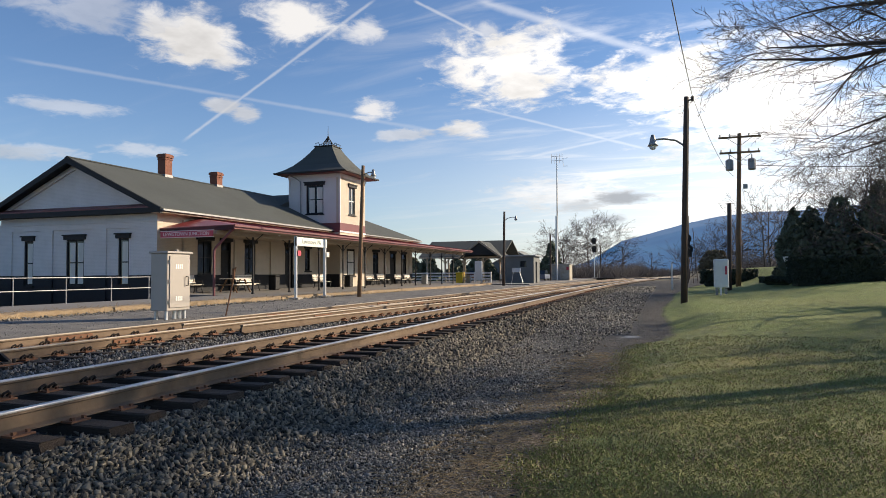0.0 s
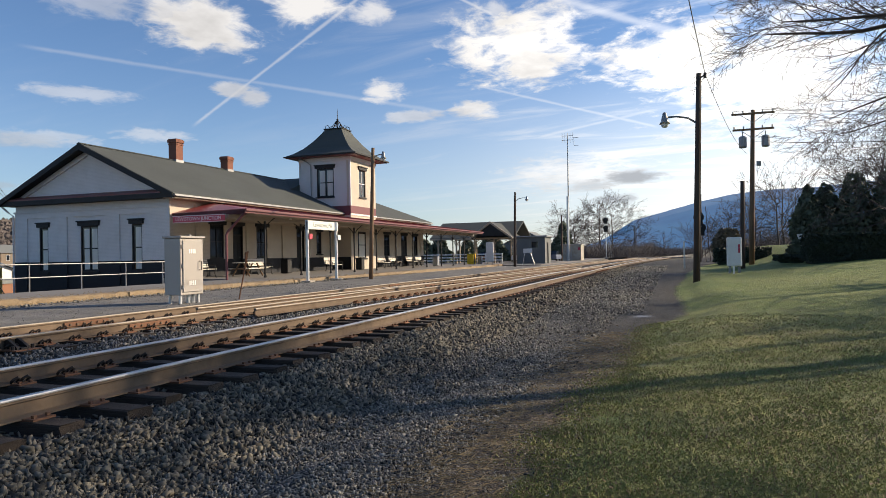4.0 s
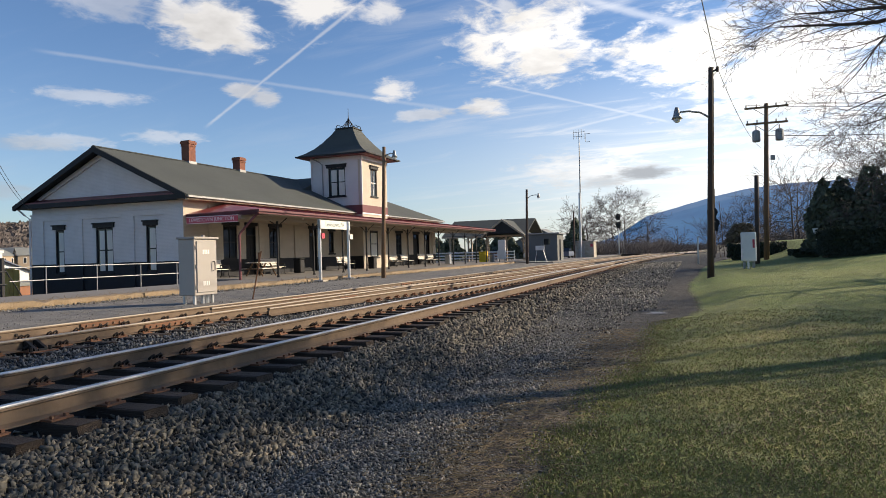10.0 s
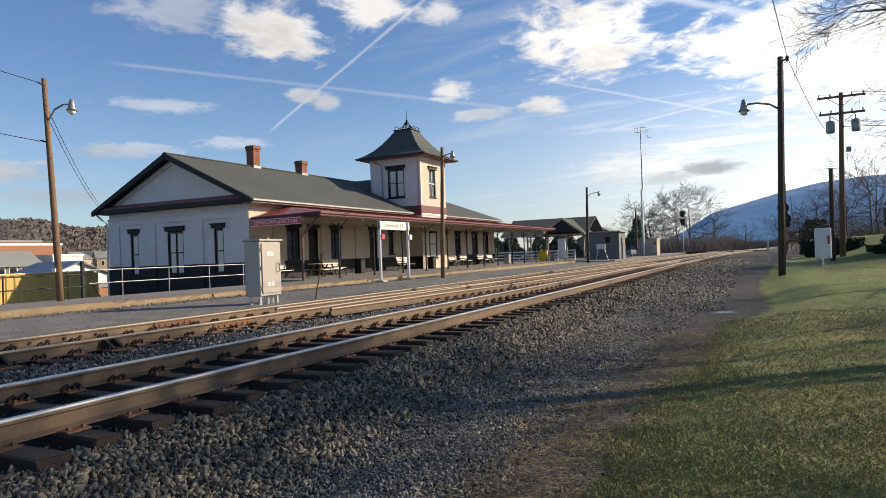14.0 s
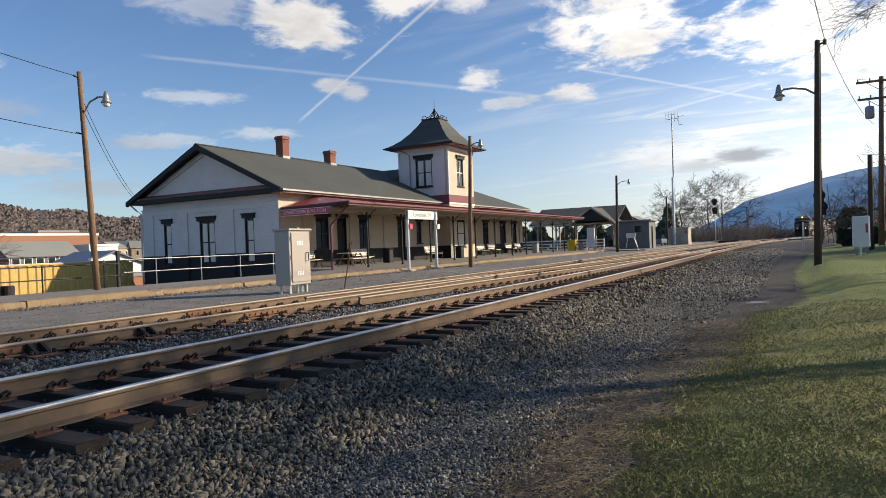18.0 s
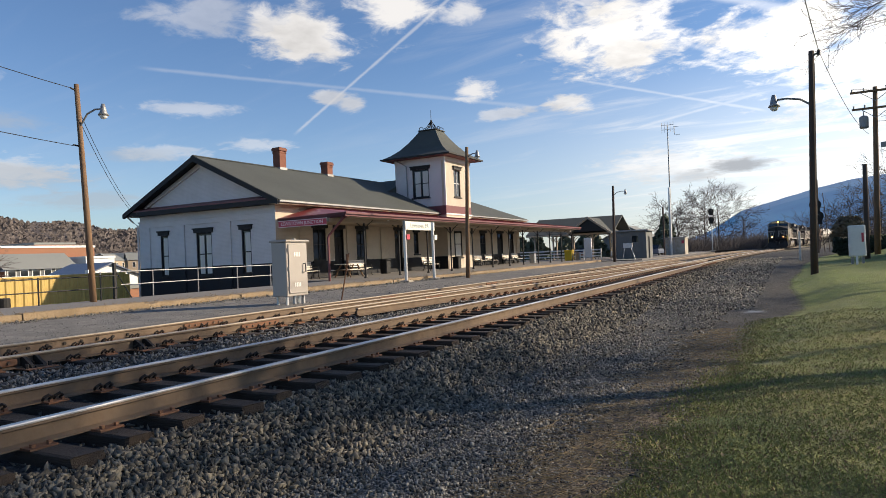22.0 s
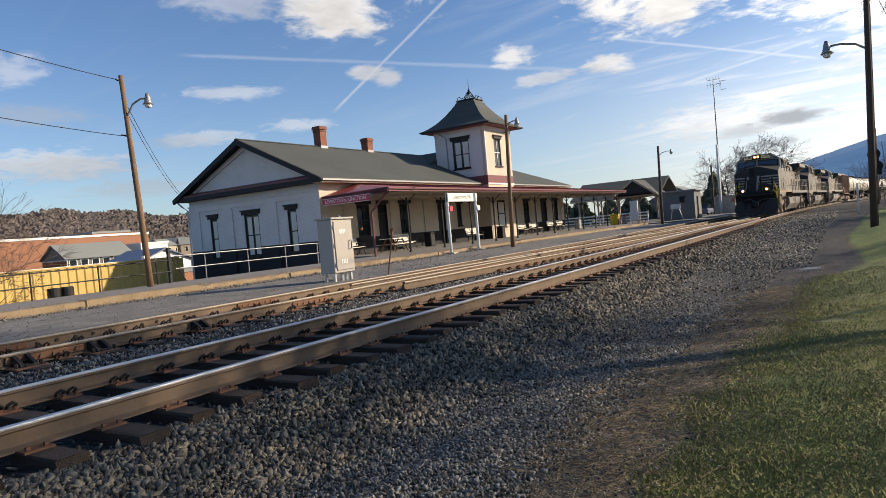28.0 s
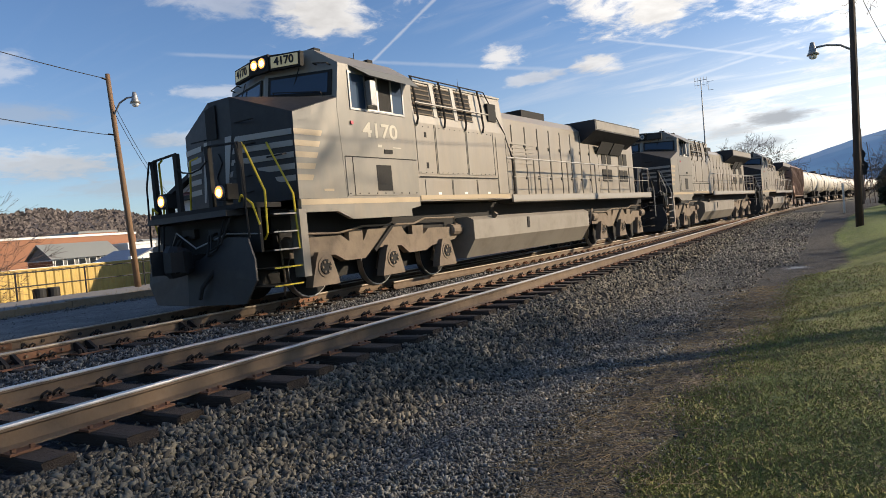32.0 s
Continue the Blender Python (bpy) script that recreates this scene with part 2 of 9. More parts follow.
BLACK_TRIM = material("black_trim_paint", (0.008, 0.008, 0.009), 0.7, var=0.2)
WHITE_PAINT = material("white_paint", (0.76, 0.74, 0.7), 0.55, var=0.06, dirt=(0.45, 0.42, 0.36), dirt_amount=0.25)
CREAM_TRIM = material("cream_trim_paint", (0.36, 0.28, 0.2), 0.6, var=0.1)
CURTAIN = material("curtain_cloth", (0.62, 0.6, 0.55), 0.9, var=0.15, fine=40, stretch=(8, 8, 1))
BRICK = material("chimney_brick", (0.21, 0.08, 0.05), 0.85, var=0.3, large=2, fine=18, bump=0.4, brick=True)
GLASS = glass_material("window_glass")
CONCRETE = material("weathered_concrete", (0.4, 0.36, 0.3), 0.88, var=0.2, large=0.7, fine=18, bump=0.5, dirt=(0.2, 0.16, 0.1), dirt_amount=0.6)
CURB_STONE = material("crumbling_curb_concrete", (0.27, 0.2, 0.125), 0.9, var=0.28, large=1.4, fine=16, bump=0.9, dirt=(0.22, 0.15, 0.08), dirt_amount=0.7, piece=0.25, relief=0.04)
PLATFORM = material("platform_asphalt", (0.17, 0.16, 0.15), 0.9, var=0.2, large=0.5, fine=30, bump=0.3)
RAIL_SIDE = material("rusty_rail", (0.15, 0.105, 0.07), 0.75, metal=0.2, var=0.25, large=2, fine=30, bump=0.3, dirt=(0.1, 0.062, 0.036), dirt_amount=0.6)
RAIL_HEAD = material("polished_railhead", (0.5, 0.49, 0.48), 0.34, metal=1.0, var=0.08, fine=4, bump=0.03)
RUST_PLATE = material("rusty_tie_plate", (0.17, 0.078, 0.04), 0.8, metal=0.1, var=0.3, fine=30, piece=0.3)
CLIP_STEEL = material("black_spring_clip", (0.02, 0.016, 0.013), 0.7, metal=0.2, var=0.3, fine=30)
DULL_HEAD = material("brown_railhead", (0.34, 0.29, 0.23), 0.5, metal=0.5, var=0.15, large=1.0, fine=9, bump=0.05)
TIE_WOOD = material("creosoted_tie", (0.042, 0.029, 0.02), 0.88, var=0.35, large=3, fine=18, bump=0.8, piece=0.5, stretch=(0.6, 6, 6), relief=0.02)
POLE_WOOD = material("weathered_pole_wood", (0.19, 0.11, 0.058), 0.85, var=0.35, large=1.5, fine=8, bump=0.6, stretch=(6, 6, 0.5), dirt=(0.05, 0.04, 0.035), dirt_amount=0.6)
DARK_POLE = material("creosoted_pole", (0.06, 0.045, 0.036), 0.85, var=0.3, large=1.2, fine=8, bump=0.6, stretch=(6, 6, 0.5), dirt=(0.12, 0.05, 0.025), dirt_amount=0.6)
GALV = material("galvanised_steel", (0.5, 0.51, 0.52), 0.42, metal=0.85, var=0.12, fine=12, bump=0.05)
DULL_STEEL = material("dull_grey_steel", (0.28, 0.28, 0.28), 0.5, metal=0.5, var=0.15)
BOX_PAINT = material("aluminium_cabinet", (0.36, 0.33, 0.3), 0.5, metal=0.2, var=0.07, large=0.8, fine=9, bump=0.05, dirt=(0.35, 0.31, 0.27), dirt_amount=0.35)
RED_SIGN = material("red_sign_paint", (0.5, 0.05, 0.08), 0.5, var=0.12)
PINK_LETTER = material("pale_sign_letters", (0.8, 0.62, 0.62), 0.5, var=0.05)
SIGN_WHITE = material("white_sign_board", (0.72, 0.72, 0.66), 0.5, var=0.05, dirt=(0.5, 0.48, 0.4), dirt_amount=0.3)
SIGN_GREY = material("grey_sign_letters", (0.2, 0.24, 0.22), 0.5, var=0.05)
BENCH_WOOD = material("worn_bench_slats", (0.62, 0.57, 0.5), 0.6, var=0.12, fine=20, stretch=(1, 6, 6))
YELLOW_STEEL = material("yellow_container_paint", (0.5, 0.35, 0.1), 0.55, var=0.12, large=0.8, fine=6, bump=0.05, dirt=(0.3, 0.17, 0.05), dirt_amount=0.35)
YELLOW_BIN = material("yellow_plastic", (0.75, 0.48, 0.02), 0.5, var=0.08)
GREY_SHED = material("grey_painted_block", (0.14, 0.145, 0.14), 0.8, var=0.12, large=1, fine=12, bump=0.3)
FAR_BRICK = material("far_red_brick", (0.29, 0.135, 0.078), 0.85, var=0.15, large=0.1, fine=1.5)
FAR_ROOF = material("far_grey_roof", (0.2, 0.21, 0.2), 0.8, var=0.12, large=0.2, fine=2)
BLUE_ROOF = material("blue_metal_roof", (0.1, 0.125, 0.18), 0.4, var=0.12)
FAR_WHITE = material("far_white_siding", (0.7, 0.7, 0.68), 0.7, var=0.06)
BARK = material("grey_brown_bark", (0.09, 0.07, 0.06), 0.9, var=0.3, large=2, fine=14, bump=0.5)
TWIG = material("twig_bark", (0.085, 0.062, 0.055), 0.9, var=0.3, large=0.3, fine=3, bump=0.0)
FAR_TWIG = material("far_twigs", (0.1, 0.085, 0.08), 0.95, var=0.3, large=0.2, fine=1.5, bump=0.0)
CONIFER = material("conifer_needles", (0.085, 0.1, 0.062), 0.8, var=0.6, large=0.8, fine=6, bump=0.0)
HEDGE = material("dark_hedge_leaves", (0.02, 0.032, 0.018), 0.75, var=0.5, large=1.5, fine=10, bump=0.0)
BROWN_LEAF = material("brown_bush_leaves", (0.17, 0.13, 0.08), 0.85, var=0.5, large=1.5, fine=8, bump=0.0)
CABLE = material("black_cable", (0.015, 0.015, 0.015), 0.6, var=0.1, bump=0.0)
STRAW = material("dead_grass", (0.22, 0.165, 0.09), 0.9, var=0.35, large=1.0, fine=6, bump=0.0)


def leaf_material(name, a, b, piece=0.8):
    m = bpy.data.materials.new(name)
    m.use_nodes = True
    t = m.node_tree
    n = Nodes(t)
    s = t.nodes["Principled BSDF"]
    co = t.nodes.new("ShaderNodeTexCoord").outputs["Object"]
    r = t.nodes.new("ShaderNodeNewGeometry").outputs["Random Per Island"]
    f = n.math("ADD", n.math("MULTIPLY", r, piece), n.math("MULTIPLY", n.noise(co, 0.35, 3.0), 1.0 - piece * 0.5))
    t.links.new(n.mix(n.ramp(f, 0.15, 1.15), a, b), s.inputs["Base Color"])
    s.inputs["Roughness"].default_value = 0.75
    return m


GRASS_BLADE = leaf_material("grass_blades", (0.12, 0.155, 0.03), (0.28, 0.275, 0.095))
STONE = leaf_material("ballast_stone", (0.009, 0.0085, 0.0072), (0.19, 0.167, 0.124), 1.0)
GRAVEL = leaf_material("shoulder_stone", (0.013, 0.0126, 0.012), (0.28, 0.264, 0.224), 1.0)
PALE_STONE = leaf_material("pale_ballast_stone", (0.025, 0.025, 0.026), (0.19, 0.186, 0.175), 1.0)


def ground_material():
    """Lawn, gravel shoulder, cinders, ballast and far fields on one sheet, told apart by where they lie."""
    m = bpy.data.materials.new("ground")
    m.use_nodes = True
    t = m.node_tree
    n = Nodes(t)
    s = t.nodes["Principled BSDF"]
    co = t.nodes.new("ShaderNodeTexCoord").outputs["Object"]
    sep = t.nodes.new("ShaderNodeSeparateXYZ")
    t.links.new(co, sep.inputs[0])
    x, y = sep.outputs[0], sep.outputs[1]
    mid, small, big = n.noise(co, 1.6, 5.0, 0.65), n.noise(co, 22.0, 5.0, 0.7), n.noise(co, 0.22, 4.0, 0.6)
    blades = n.noise(n.vec("MULTIPLY", co, (1.0, 0.55, 1.0)), 70.0, 5.0, 0.75)

    def pebbles(scale):
        v = t.nodes.new("ShaderNodeTexVoronoi")
        t.links.new(co, v.inputs["Vector"])
        v.inputs["Scale"].default_value = scale
        tone = t.nodes.new("ShaderNodeSeparateXYZ")
        t.links.new(v.outputs["Color"], tone.inputs[0])
        return tone.outputs[0], v.outputs["Distance"]

    tone_a, round_a = pebbles(48.0)
    tone_b, round_b = pebbles(17.0)
    edge = n.math("ADD", n.ramp(y, 6.0, 10.5, -1.05, -0.72), n.ramp(y, 14.0, 17.3, 0.0, 0.8))
    edge = n.math("ADD", edge, n.math("ADD", n.ramp(y, 18.5, 25.0, 0.0, -0.25), n.ramp(y, 26.0, 36.0, 0.0, 0.45)))
    edge = n.math("ADD", edge, n.ramp(y, 36.0, 90.0, 0.0, 6.0))
    over = n.math("ADD", n.math("SUBTRACT", x, edge), n.math("MULTIPLY", n.math("SUBTRACT", mid, 0.5), n.ramp(y, 8.0, 16.0, 1.1, 0.45)))
    over = n.math("ADD", over, n.math("MULTIPLY", n.math("SUBTRACT", small, 0.5), 0.35))
    grass_at = n.ramp(over, -0.1, 0.2)
    litter_at = n.math("MULTIPLY", n.ramp(over, -1.15, -0.25), n.ramp(y, 16.0, 7.0, 0.15, 0.95))
    tuft = n.noise(co, 8.0, 5.0, 0.7)
    turf = n.mix(n.ramp(n.math("ADD", big, n.math("MULTIPLY", mid, 0.4)), 0.5, 0.9), (0.15, 0.2, 0.04), (0.3, 0.265, 0.09))
    turf = n.mix(n.ramp(mid, 0.5, 0.75, 0.0, 0.5), turf, (0.29, 0.27, 0.18))
    turf = n.mix(n.ramp(y, 11.0, 20.0, 0.0, 0.65), turf, (0.13, 0.2, 0.03))
    turf = n.mix(n.ramp(tuft, 0.3, 0.52, 0.7, 0.0), turf, (0.055, 0.075, 0.02))
    turf = n.mix(n.ramp(tuft, 0.56, 0.72, 0.0, 0.55), turf, (0.34, 0.32, 0.12))
    turf = n.mix(n.ramp(blades, 0.36, 0.56, 0.8, 0.0), turf, (0.03, 0.042, 0.012))
    turf = n.mix(n.ramp(blades, 0.56, 0.72, 0.0, 0.5), turf, (0.42, 0.4, 0.2))
    shoulder = n.mix(n.ramp(tone_a, 0.15, 0.95), (0.014, 0.0138, 0.0132), (0.25, 0.238, 0.205))
    shoulder = n.mix(n.ramp(round_a, 0.35, 0.75), shoulder, (0.012, 0.012, 0.013))
    # damp black cinders nearer the lawn further along
    cinder = n.mix(n.ramp(n.noise(co, 5.0, 7.0, 0.78), 0.4, 0.72), (0.007, 0.007, 0.0075), (0.055, 0.053, 0.051))
    cinder = n.mix(n.ramp(tone_a, 0.8, 1.0, 0.0, 0.6), cinder, (0.16, 0.155, 0.15))
    damp = n.ramp(n.math("ADD", n.math("ADD", x, n.ramp(y, 12.0, 22.0, 0.0, 1.6)), n.math("MULTIPLY", n.math("SUBTRACT", mid, 0.5), 2.2)), -2.4, -1.2)
    shoulder = n.mix(n.math("MULTIPLY", damp, n.ramp(y, 5.0, 12.0, 0.1, 1.0)), shoulder, cinder)
    shoulder = n.mix(n.ramp(big, 0.5, 0.75, 0.0, 0.4), shoulder, (0.03, 0.03, 0.032))
    litter = n.mix(n.ramp(small, 0.38, 0.64), (0.014, 0.011, 0.008), (0.19, 0.145, 0.095))
    litter = n.mix(n.ramp(n.noise(co, 3.1, 4.0, 0.6), 0.56, 0.68, 0.0, 0.6), litter, (0.14, 0.13, 0.03))
    gravel = n.mix(n.ramp(tone_b, 0.1, 1.0), (0.012, 0.012, 0.0125), (0.1, 0.096, 0.09))
    gravel = n.mix(n.ramp(round_b, 0.35, 0.7), gravel, (0.006, 0.006, 0.006))
    # pale crushed stone beside the platform, past the second track
    far_side = n.ramp(n.math("ADD", x, n.math("MULTIPLY", mid, 0.8)), -11.0, -12.0)
    c = n.mix(n.ramp(n.math("ADD", x, n.math("MULTIPLY", n.math("SUBTRACT", mid, 0.5), 0.9)), -3.1, -3.6), shoulder, gravel)
    pale = n.mix(n.ramp(mid, 0.35, 0.7), (0.15, 0.145, 0.137), (0.25, 0.237, 0.215))
    pale = n.mix(n.ramp(small, 0.35, 0.65, 0.55, 0.0), pale, (0.07, 0.067, 0.062))
    c = n.mix(far_side, c, pale)
    c = n.mix(litter_at, c, litter)
    c = n.mix(grass_at, c, turf)
    # behind the platform and far off: dull winter fields and brush
    wild = n.mix(n.ramp(big, 0.4, 0.7), (0.1, 0.085, 0.045), (0.16, 0.12, 0.075))
    c = n.mix(n.math("MAXIMUM", n.ramp(x, -26.0, -40.0), n.ramp(n.math("ADD", y, n.math("MULTIPLY", x, -0.3)), 90.0, 140.0)), c, wild)
    t.links.new(c, s.inputs["Base Color"])
    # shallow puddle on the cinders
    wet = n.math("MULTIPLY", n.ramp(n.math("ADD", n.vec("LENGTH", n.vec("MULTIPLY", n.vec("SUBTRACT", co, (-0.85, 16.6, 0)), (1.0, 0.75, 0))), n.math("ADD", n.math("MULTIPLY", mid, 0.9), n.math("MULTIPLY", small, 0.5))), 1.1, 0.75), 0.62)
    t.links.new(n.ramp(wet, 0.0, 1.0, 0.92, 0.08), s.inputs["Roughness"])
    b = t.nodes.new("ShaderNodeBump")
    t.links.new(n.ramp(wet, 0.0, 0.8, 1.0, 0.02), b.inputs["Strength"])
    b.inputs["Distance"].default_value = 0.02
    stony = n.math("ADD", n.math("MULTIPLY", round_a, -0.7), n.math("MULTIPLY", mid, 1.2))
    t.links.new(n.mix(grass_at, stony, n.math("ADD", n.math("MULTIPLY", blades, 1.6), n.math("MULTIPLY", tuft, 2.0))), b.inputs["Height"])
    t.links.new(b.outputs[0], s.inputs["Normal"])
    return m


GROUND = ground_material()


# ---- building blocks ----
ORIGIN = {}


def thing(name, at, label, category, group="", kind=""):
    """An empty at the base of a thing; its parts are then given in world metres."""
    ob = new(name)
    ob.empty_display_size = 0.2
    ob.location = at
    ORIGIN[ob] = Vector(at)
    return tagged(ob, label, category, group, kind)


def mesh_from(name, bm):
    me = bpy.data.meshes.new(name)
    bmesh.ops.recalc_face_normals(bm, faces=bm.faces)
    bm.to_mesh(me)
    bm.free()
    return me


def part(name, bm, mat, parent, label="", smooth=False):
    """One mesh under a thing or a part."""
    shift = ORIGIN[parent]
    bmesh.ops.translate(bm, verts=bm.verts, vec=-shift)
    me = mesh_from(name, bm)
    me.materials.append(mat)
    if smooth:
        me.shade_smooth()
    ob = new(name, me)
    ob.parent = parent
    ORIGIN[ob] = shift
    return tagged(ob, label) if label else ob


def whole(name, bm, mat, label, category, group="", kind="", smooth=False, at=(0, 0, 0)):
    """A thing of one mesh."""
    at = Vector(at)
    bmesh.ops.translate(bm, verts=bm.verts, vec=-at)
    me = mesh_from(name, bm)
    me.materials.append(mat)
    if smooth:
        me.shade_smooth()
    ob = new(name, me)
    ob.location = at
    ORIGIN[ob] = at
    return tagged(ob, label, category, group, kind)


def box(bm, x0, x1, y0, y1, z0, z1, turn=None):
    v = [Vector((x, y, z)) for z in (z0, z1) for y in (y0, y1) for x in (x0, x1)]
    if turn is not None:
        c = Vector(((x0 + x1) / 2, (y0 + y1) / 2, (z0 + z1) / 2))
        v = [c + turn @ (p - c) for p in v]
    v = [bm.verts.new(p) for p in v]
    for f in ((0, 2, 3, 1), (4, 5, 7, 6), (0, 1, 5, 4), (2, 6, 7, 3), (0, 4, 6, 2), (1, 3, 7, 5)):
        bm.faces.new([v[i] for i in f])
    return bm


def boxes(*rows):
    bm = bmesh.new()
    for r in rows:
        box(bm, *r)
    return bm


def soft_box(x0, x1, y0, y1, z0, z1, r=0.01):
    bm = boxes((x0, x1, y0, y1, z0, z1))
    bmesh.ops.bevel(bm, geom=bm.edges[:], offset=r, segments=1, affect="EDGES")
    return bm


def tube(bm, points, radii, sides=8, cap=True):
    """A round bar along points; radii: one, or one for each point."""
    points = [Vector(p) for p in points]
    radii = radii if isinstance(radii, (list, tuple)) else [radii] * len(points)
    rings = []
    for i, (p, r) in enumerate(zip(points, radii)):
        d = (points[min(i + 1, len(points) - 1)] - points[max(i - 1, 0)]).normalized()
        a = d.orthogonal().normalized() if abs(d.z) < 0.9 else Vector((1, 0, 0))
        a = (a - d * a.dot(d)).normalized()
        if i and abs(d.z) < 0.9:
            a = (keep - d * keep.dot(d)).normalized()
        keep, b = a, d.cross(a)
        rings.append([bm.verts.new(p + (a * math.cos(k) + b * math.sin(k)) * r) for k in [2 * math.pi * j / sides for j in range(sides)]])
    for lo, hi in zip(rings, rings[1:]):
        for j in range(sides):
            bm.faces.new((lo[j], lo[(j + 1) % sides], hi[(j + 1) % sides], hi[j]))
    if cap:
        bm.faces.new(rings[0][::-1])
        bm.faces.new(rings[-1])
    return bm


def tubes(*rows):
    bm = bmesh.new()
    for points, r, *sides in rows:
        tube(bm, points, r, *(sides or [8]))
    return bm


def prism(bm, outline, axis, lo, hi):
    """An outline of pairs pushed along an axis: 'x' takes (y, z), 'y' takes (x, z), 'z' takes (x, y)."""
    place = {"x": lambda a, b, t: (t, a, b), "y": lambda a, b, t: (a, t, b), "z": lambda a, b, t: (a, b, t)}[axis]
    lower = [bm.verts.new(place(a, b, lo)) for a, b in outline]
    upper = [bm.verts.new(place(a, b, hi)) for a, b in outline]
    bm.faces.new(lower[::-1])
    bm.faces.new(upper)
    for i in range(len(outline)):
        j = (i + 1) % len(outline)
        bm.faces.new((lower[i], lower[j], upper[j], upper[i]))
    return bm


def prisms(axis, lo, hi, *outlines):
    bm = bmesh.new()
    for o in outlines:
        prism(bm, o, axis, lo, hi)
    return bm


def quad_sheet(corners, thick):
    """A plate with the four given corners on top, of some thickness downwards."""
    bm = bmesh.new()
    top = [bm.verts.new(c) for c in corners]
    low = [bm.verts.new(Vector(c) - Vector((0, 0, thick))) for c in corners]
    bm.faces.new(top)
    bm.faces.new(low[::-1])
    for i in range(len(corners)):
        j = (i + 1) % len(corners)
        bm.faces.new((top[j], top[i], low[i], low[j]))
    return bm


def ball(bm, at, r, flat=1.0, seg=10):
    made = bmesh.ops.create_uvsphere(bm, u_segments=seg, v_segments=max(4, seg // 2), radius=r)["verts"]
    for v in made:
        v.co = Vector((v.co.x, v.co.y, v.co.z * flat)) + Vector(at)
    return bm


def words(name, text, size, mat, parent, at, turn, label="", deep=0.004, squeeze=1.0, bold=0.0):
    """Raised lettering, centred at a place; turn: the pose's angles."""
    cu = bpy.data.curves.new(name, "FONT")
    cu.body, cu.size, cu.extrude, cu.align_x, cu.align_y = text, size, deep, "CENTER", "CENTER"
    cu.offset = bold
    tmp = new("tmp", cu)
    me = bpy.data.meshes.new_from_object(tmp.evaluated_get(bpy.context.evaluated_depsgraph_get()))
    bpy.data.objects.remove(tmp)
    me.transform(pose(*(Vector(at) - ORIGIN[parent]), *turn) @ Matrix.Diagonal((squeeze, 1, 1, 1)))
    me.materials.clear()
    me.materials.append(mat)
    ob = new(name, me)
    ob.parent = parent
    return tagged(ob, label)


def smooth_step(v, a, b):
    k = min(1.0, max(0.0, (v - a) / (b - a)))
    return k * k * (3 - 2 * k)


def lawn_edge(y):
    """Where the lawn begins beside the gravel."""
    return -1.05 + 0.33 * smooth_step(y, 6, 10.5) + 0.8 * smooth_step(y, 14, 17.3) - 0.25 * smooth_step(y, 18.5, 25) + 0.45 * smooth_step(y, 26, 36)


def ground_z(x, y):
    """Height of the ground: the rails' tops are at 0."""
    bed = -0.275 + 0.04 * smooth_step(-x, 6.9, 7.4) + 0.125 * smooth_step(-x, 10.9, 12.4)
    path = -0.56 + 0.32 * smooth_step(y, 6, 40)
    lawn = -0.52 + 0.44 * smooth_step(y, 3, 28) + 0.085 * min(8.0, max(0.0, x - 2.0)) * smooth_step(y, 12, 36)
    lawn += 0.95 * smooth_step(y, 41, 54) * smooth_step(x, 4.6, 7.5)
    if x < -4.35:
        z = bed
    elif x < -3.2:
        z = bed + (path - bed) * smooth_step(x, -4.35, -3.2)
    else:
        e = lawn_edge(y)
        z = path + (lawn - path) * smooth_step(x, e - 0.05, e + 1.3)
    if x < -24:
        z = z + (-2.4 - z) * smooth_step(x, -24.5, -34) * smooth_step(y, 80, 27)
    return z


def ground_top(x, y):
    """The ground with its small unevenness."""
    z = ground_z(x, min(y, 120))
    if abs(x) < 60 and -4 < y < 120 and x > -2.6:
        z += 0.06 * noise.noise(Vector((x * 0.5, y * 0.5, 1.3))) + 0.025 * noise.noise(Vector((x * 2.1, y * 2.1, 4.0)))
    return z


# ---- the ground and the railway ----
def track_x(y):
    """Middle of the near track, which bends to the right far off."""
    x = -5.65
    if y > 50:
        x += (min(y, 100.0) - 50.0) ** 2 / 1500.0
    if y > 100:
        x += (y - 100.0) * 0.0667
    if y > 160:
        x += (y - 160.0) ** 2 / 900.0
    return x


def cross_x(y):
    """Middle of the way the train takes: from the near track over to the platform track."""
    k = min(1.0, max(0.0, (66.0 - y) / 66.0))
    return track_x(y) - 4.15 * (0.5 * k + 0.5 * k * k * (3 - 2 * k))


def steps(lo, hi, fine, grow):
    out, v, d = [lo], lo, fine
    while v < hi:
        v, d = v + d, d * grow
        out.append(v)
    return out


def make_ground():
    xs = sorted(set([-x for x in steps(24, 2600, 2.5, 1.25)] + [-24 + 0.75 * i for i in range(26)] + [-4.6 + 0.2 * i for i in range(40)] + steps(3.5, 2600, 1.0, 1.2)))
    ys = sorted(set([-y for y in steps(0.0, 400, 2.0, 1.3)] + steps(0.0, 2600, 0.35, 1.035)))
    bm = bmesh.new()
    rows = []
    for y in ys:
        row = []
        for x in xs:
            row.append(bm.verts.new((x, y, ground_top(x, y))))
        rows.append(row)
    for a, b in zip(rows, rows[1:]):
        for i in range(len(xs) - 1):
            bm.faces.new((a[i], a[i + 1], b[i + 1], b[i]))
    whole("ground", bm, GROUND, "winter lawn, dark cinder path and pale crushed stone beside the line", "ground", kind="structure", smooth=True)


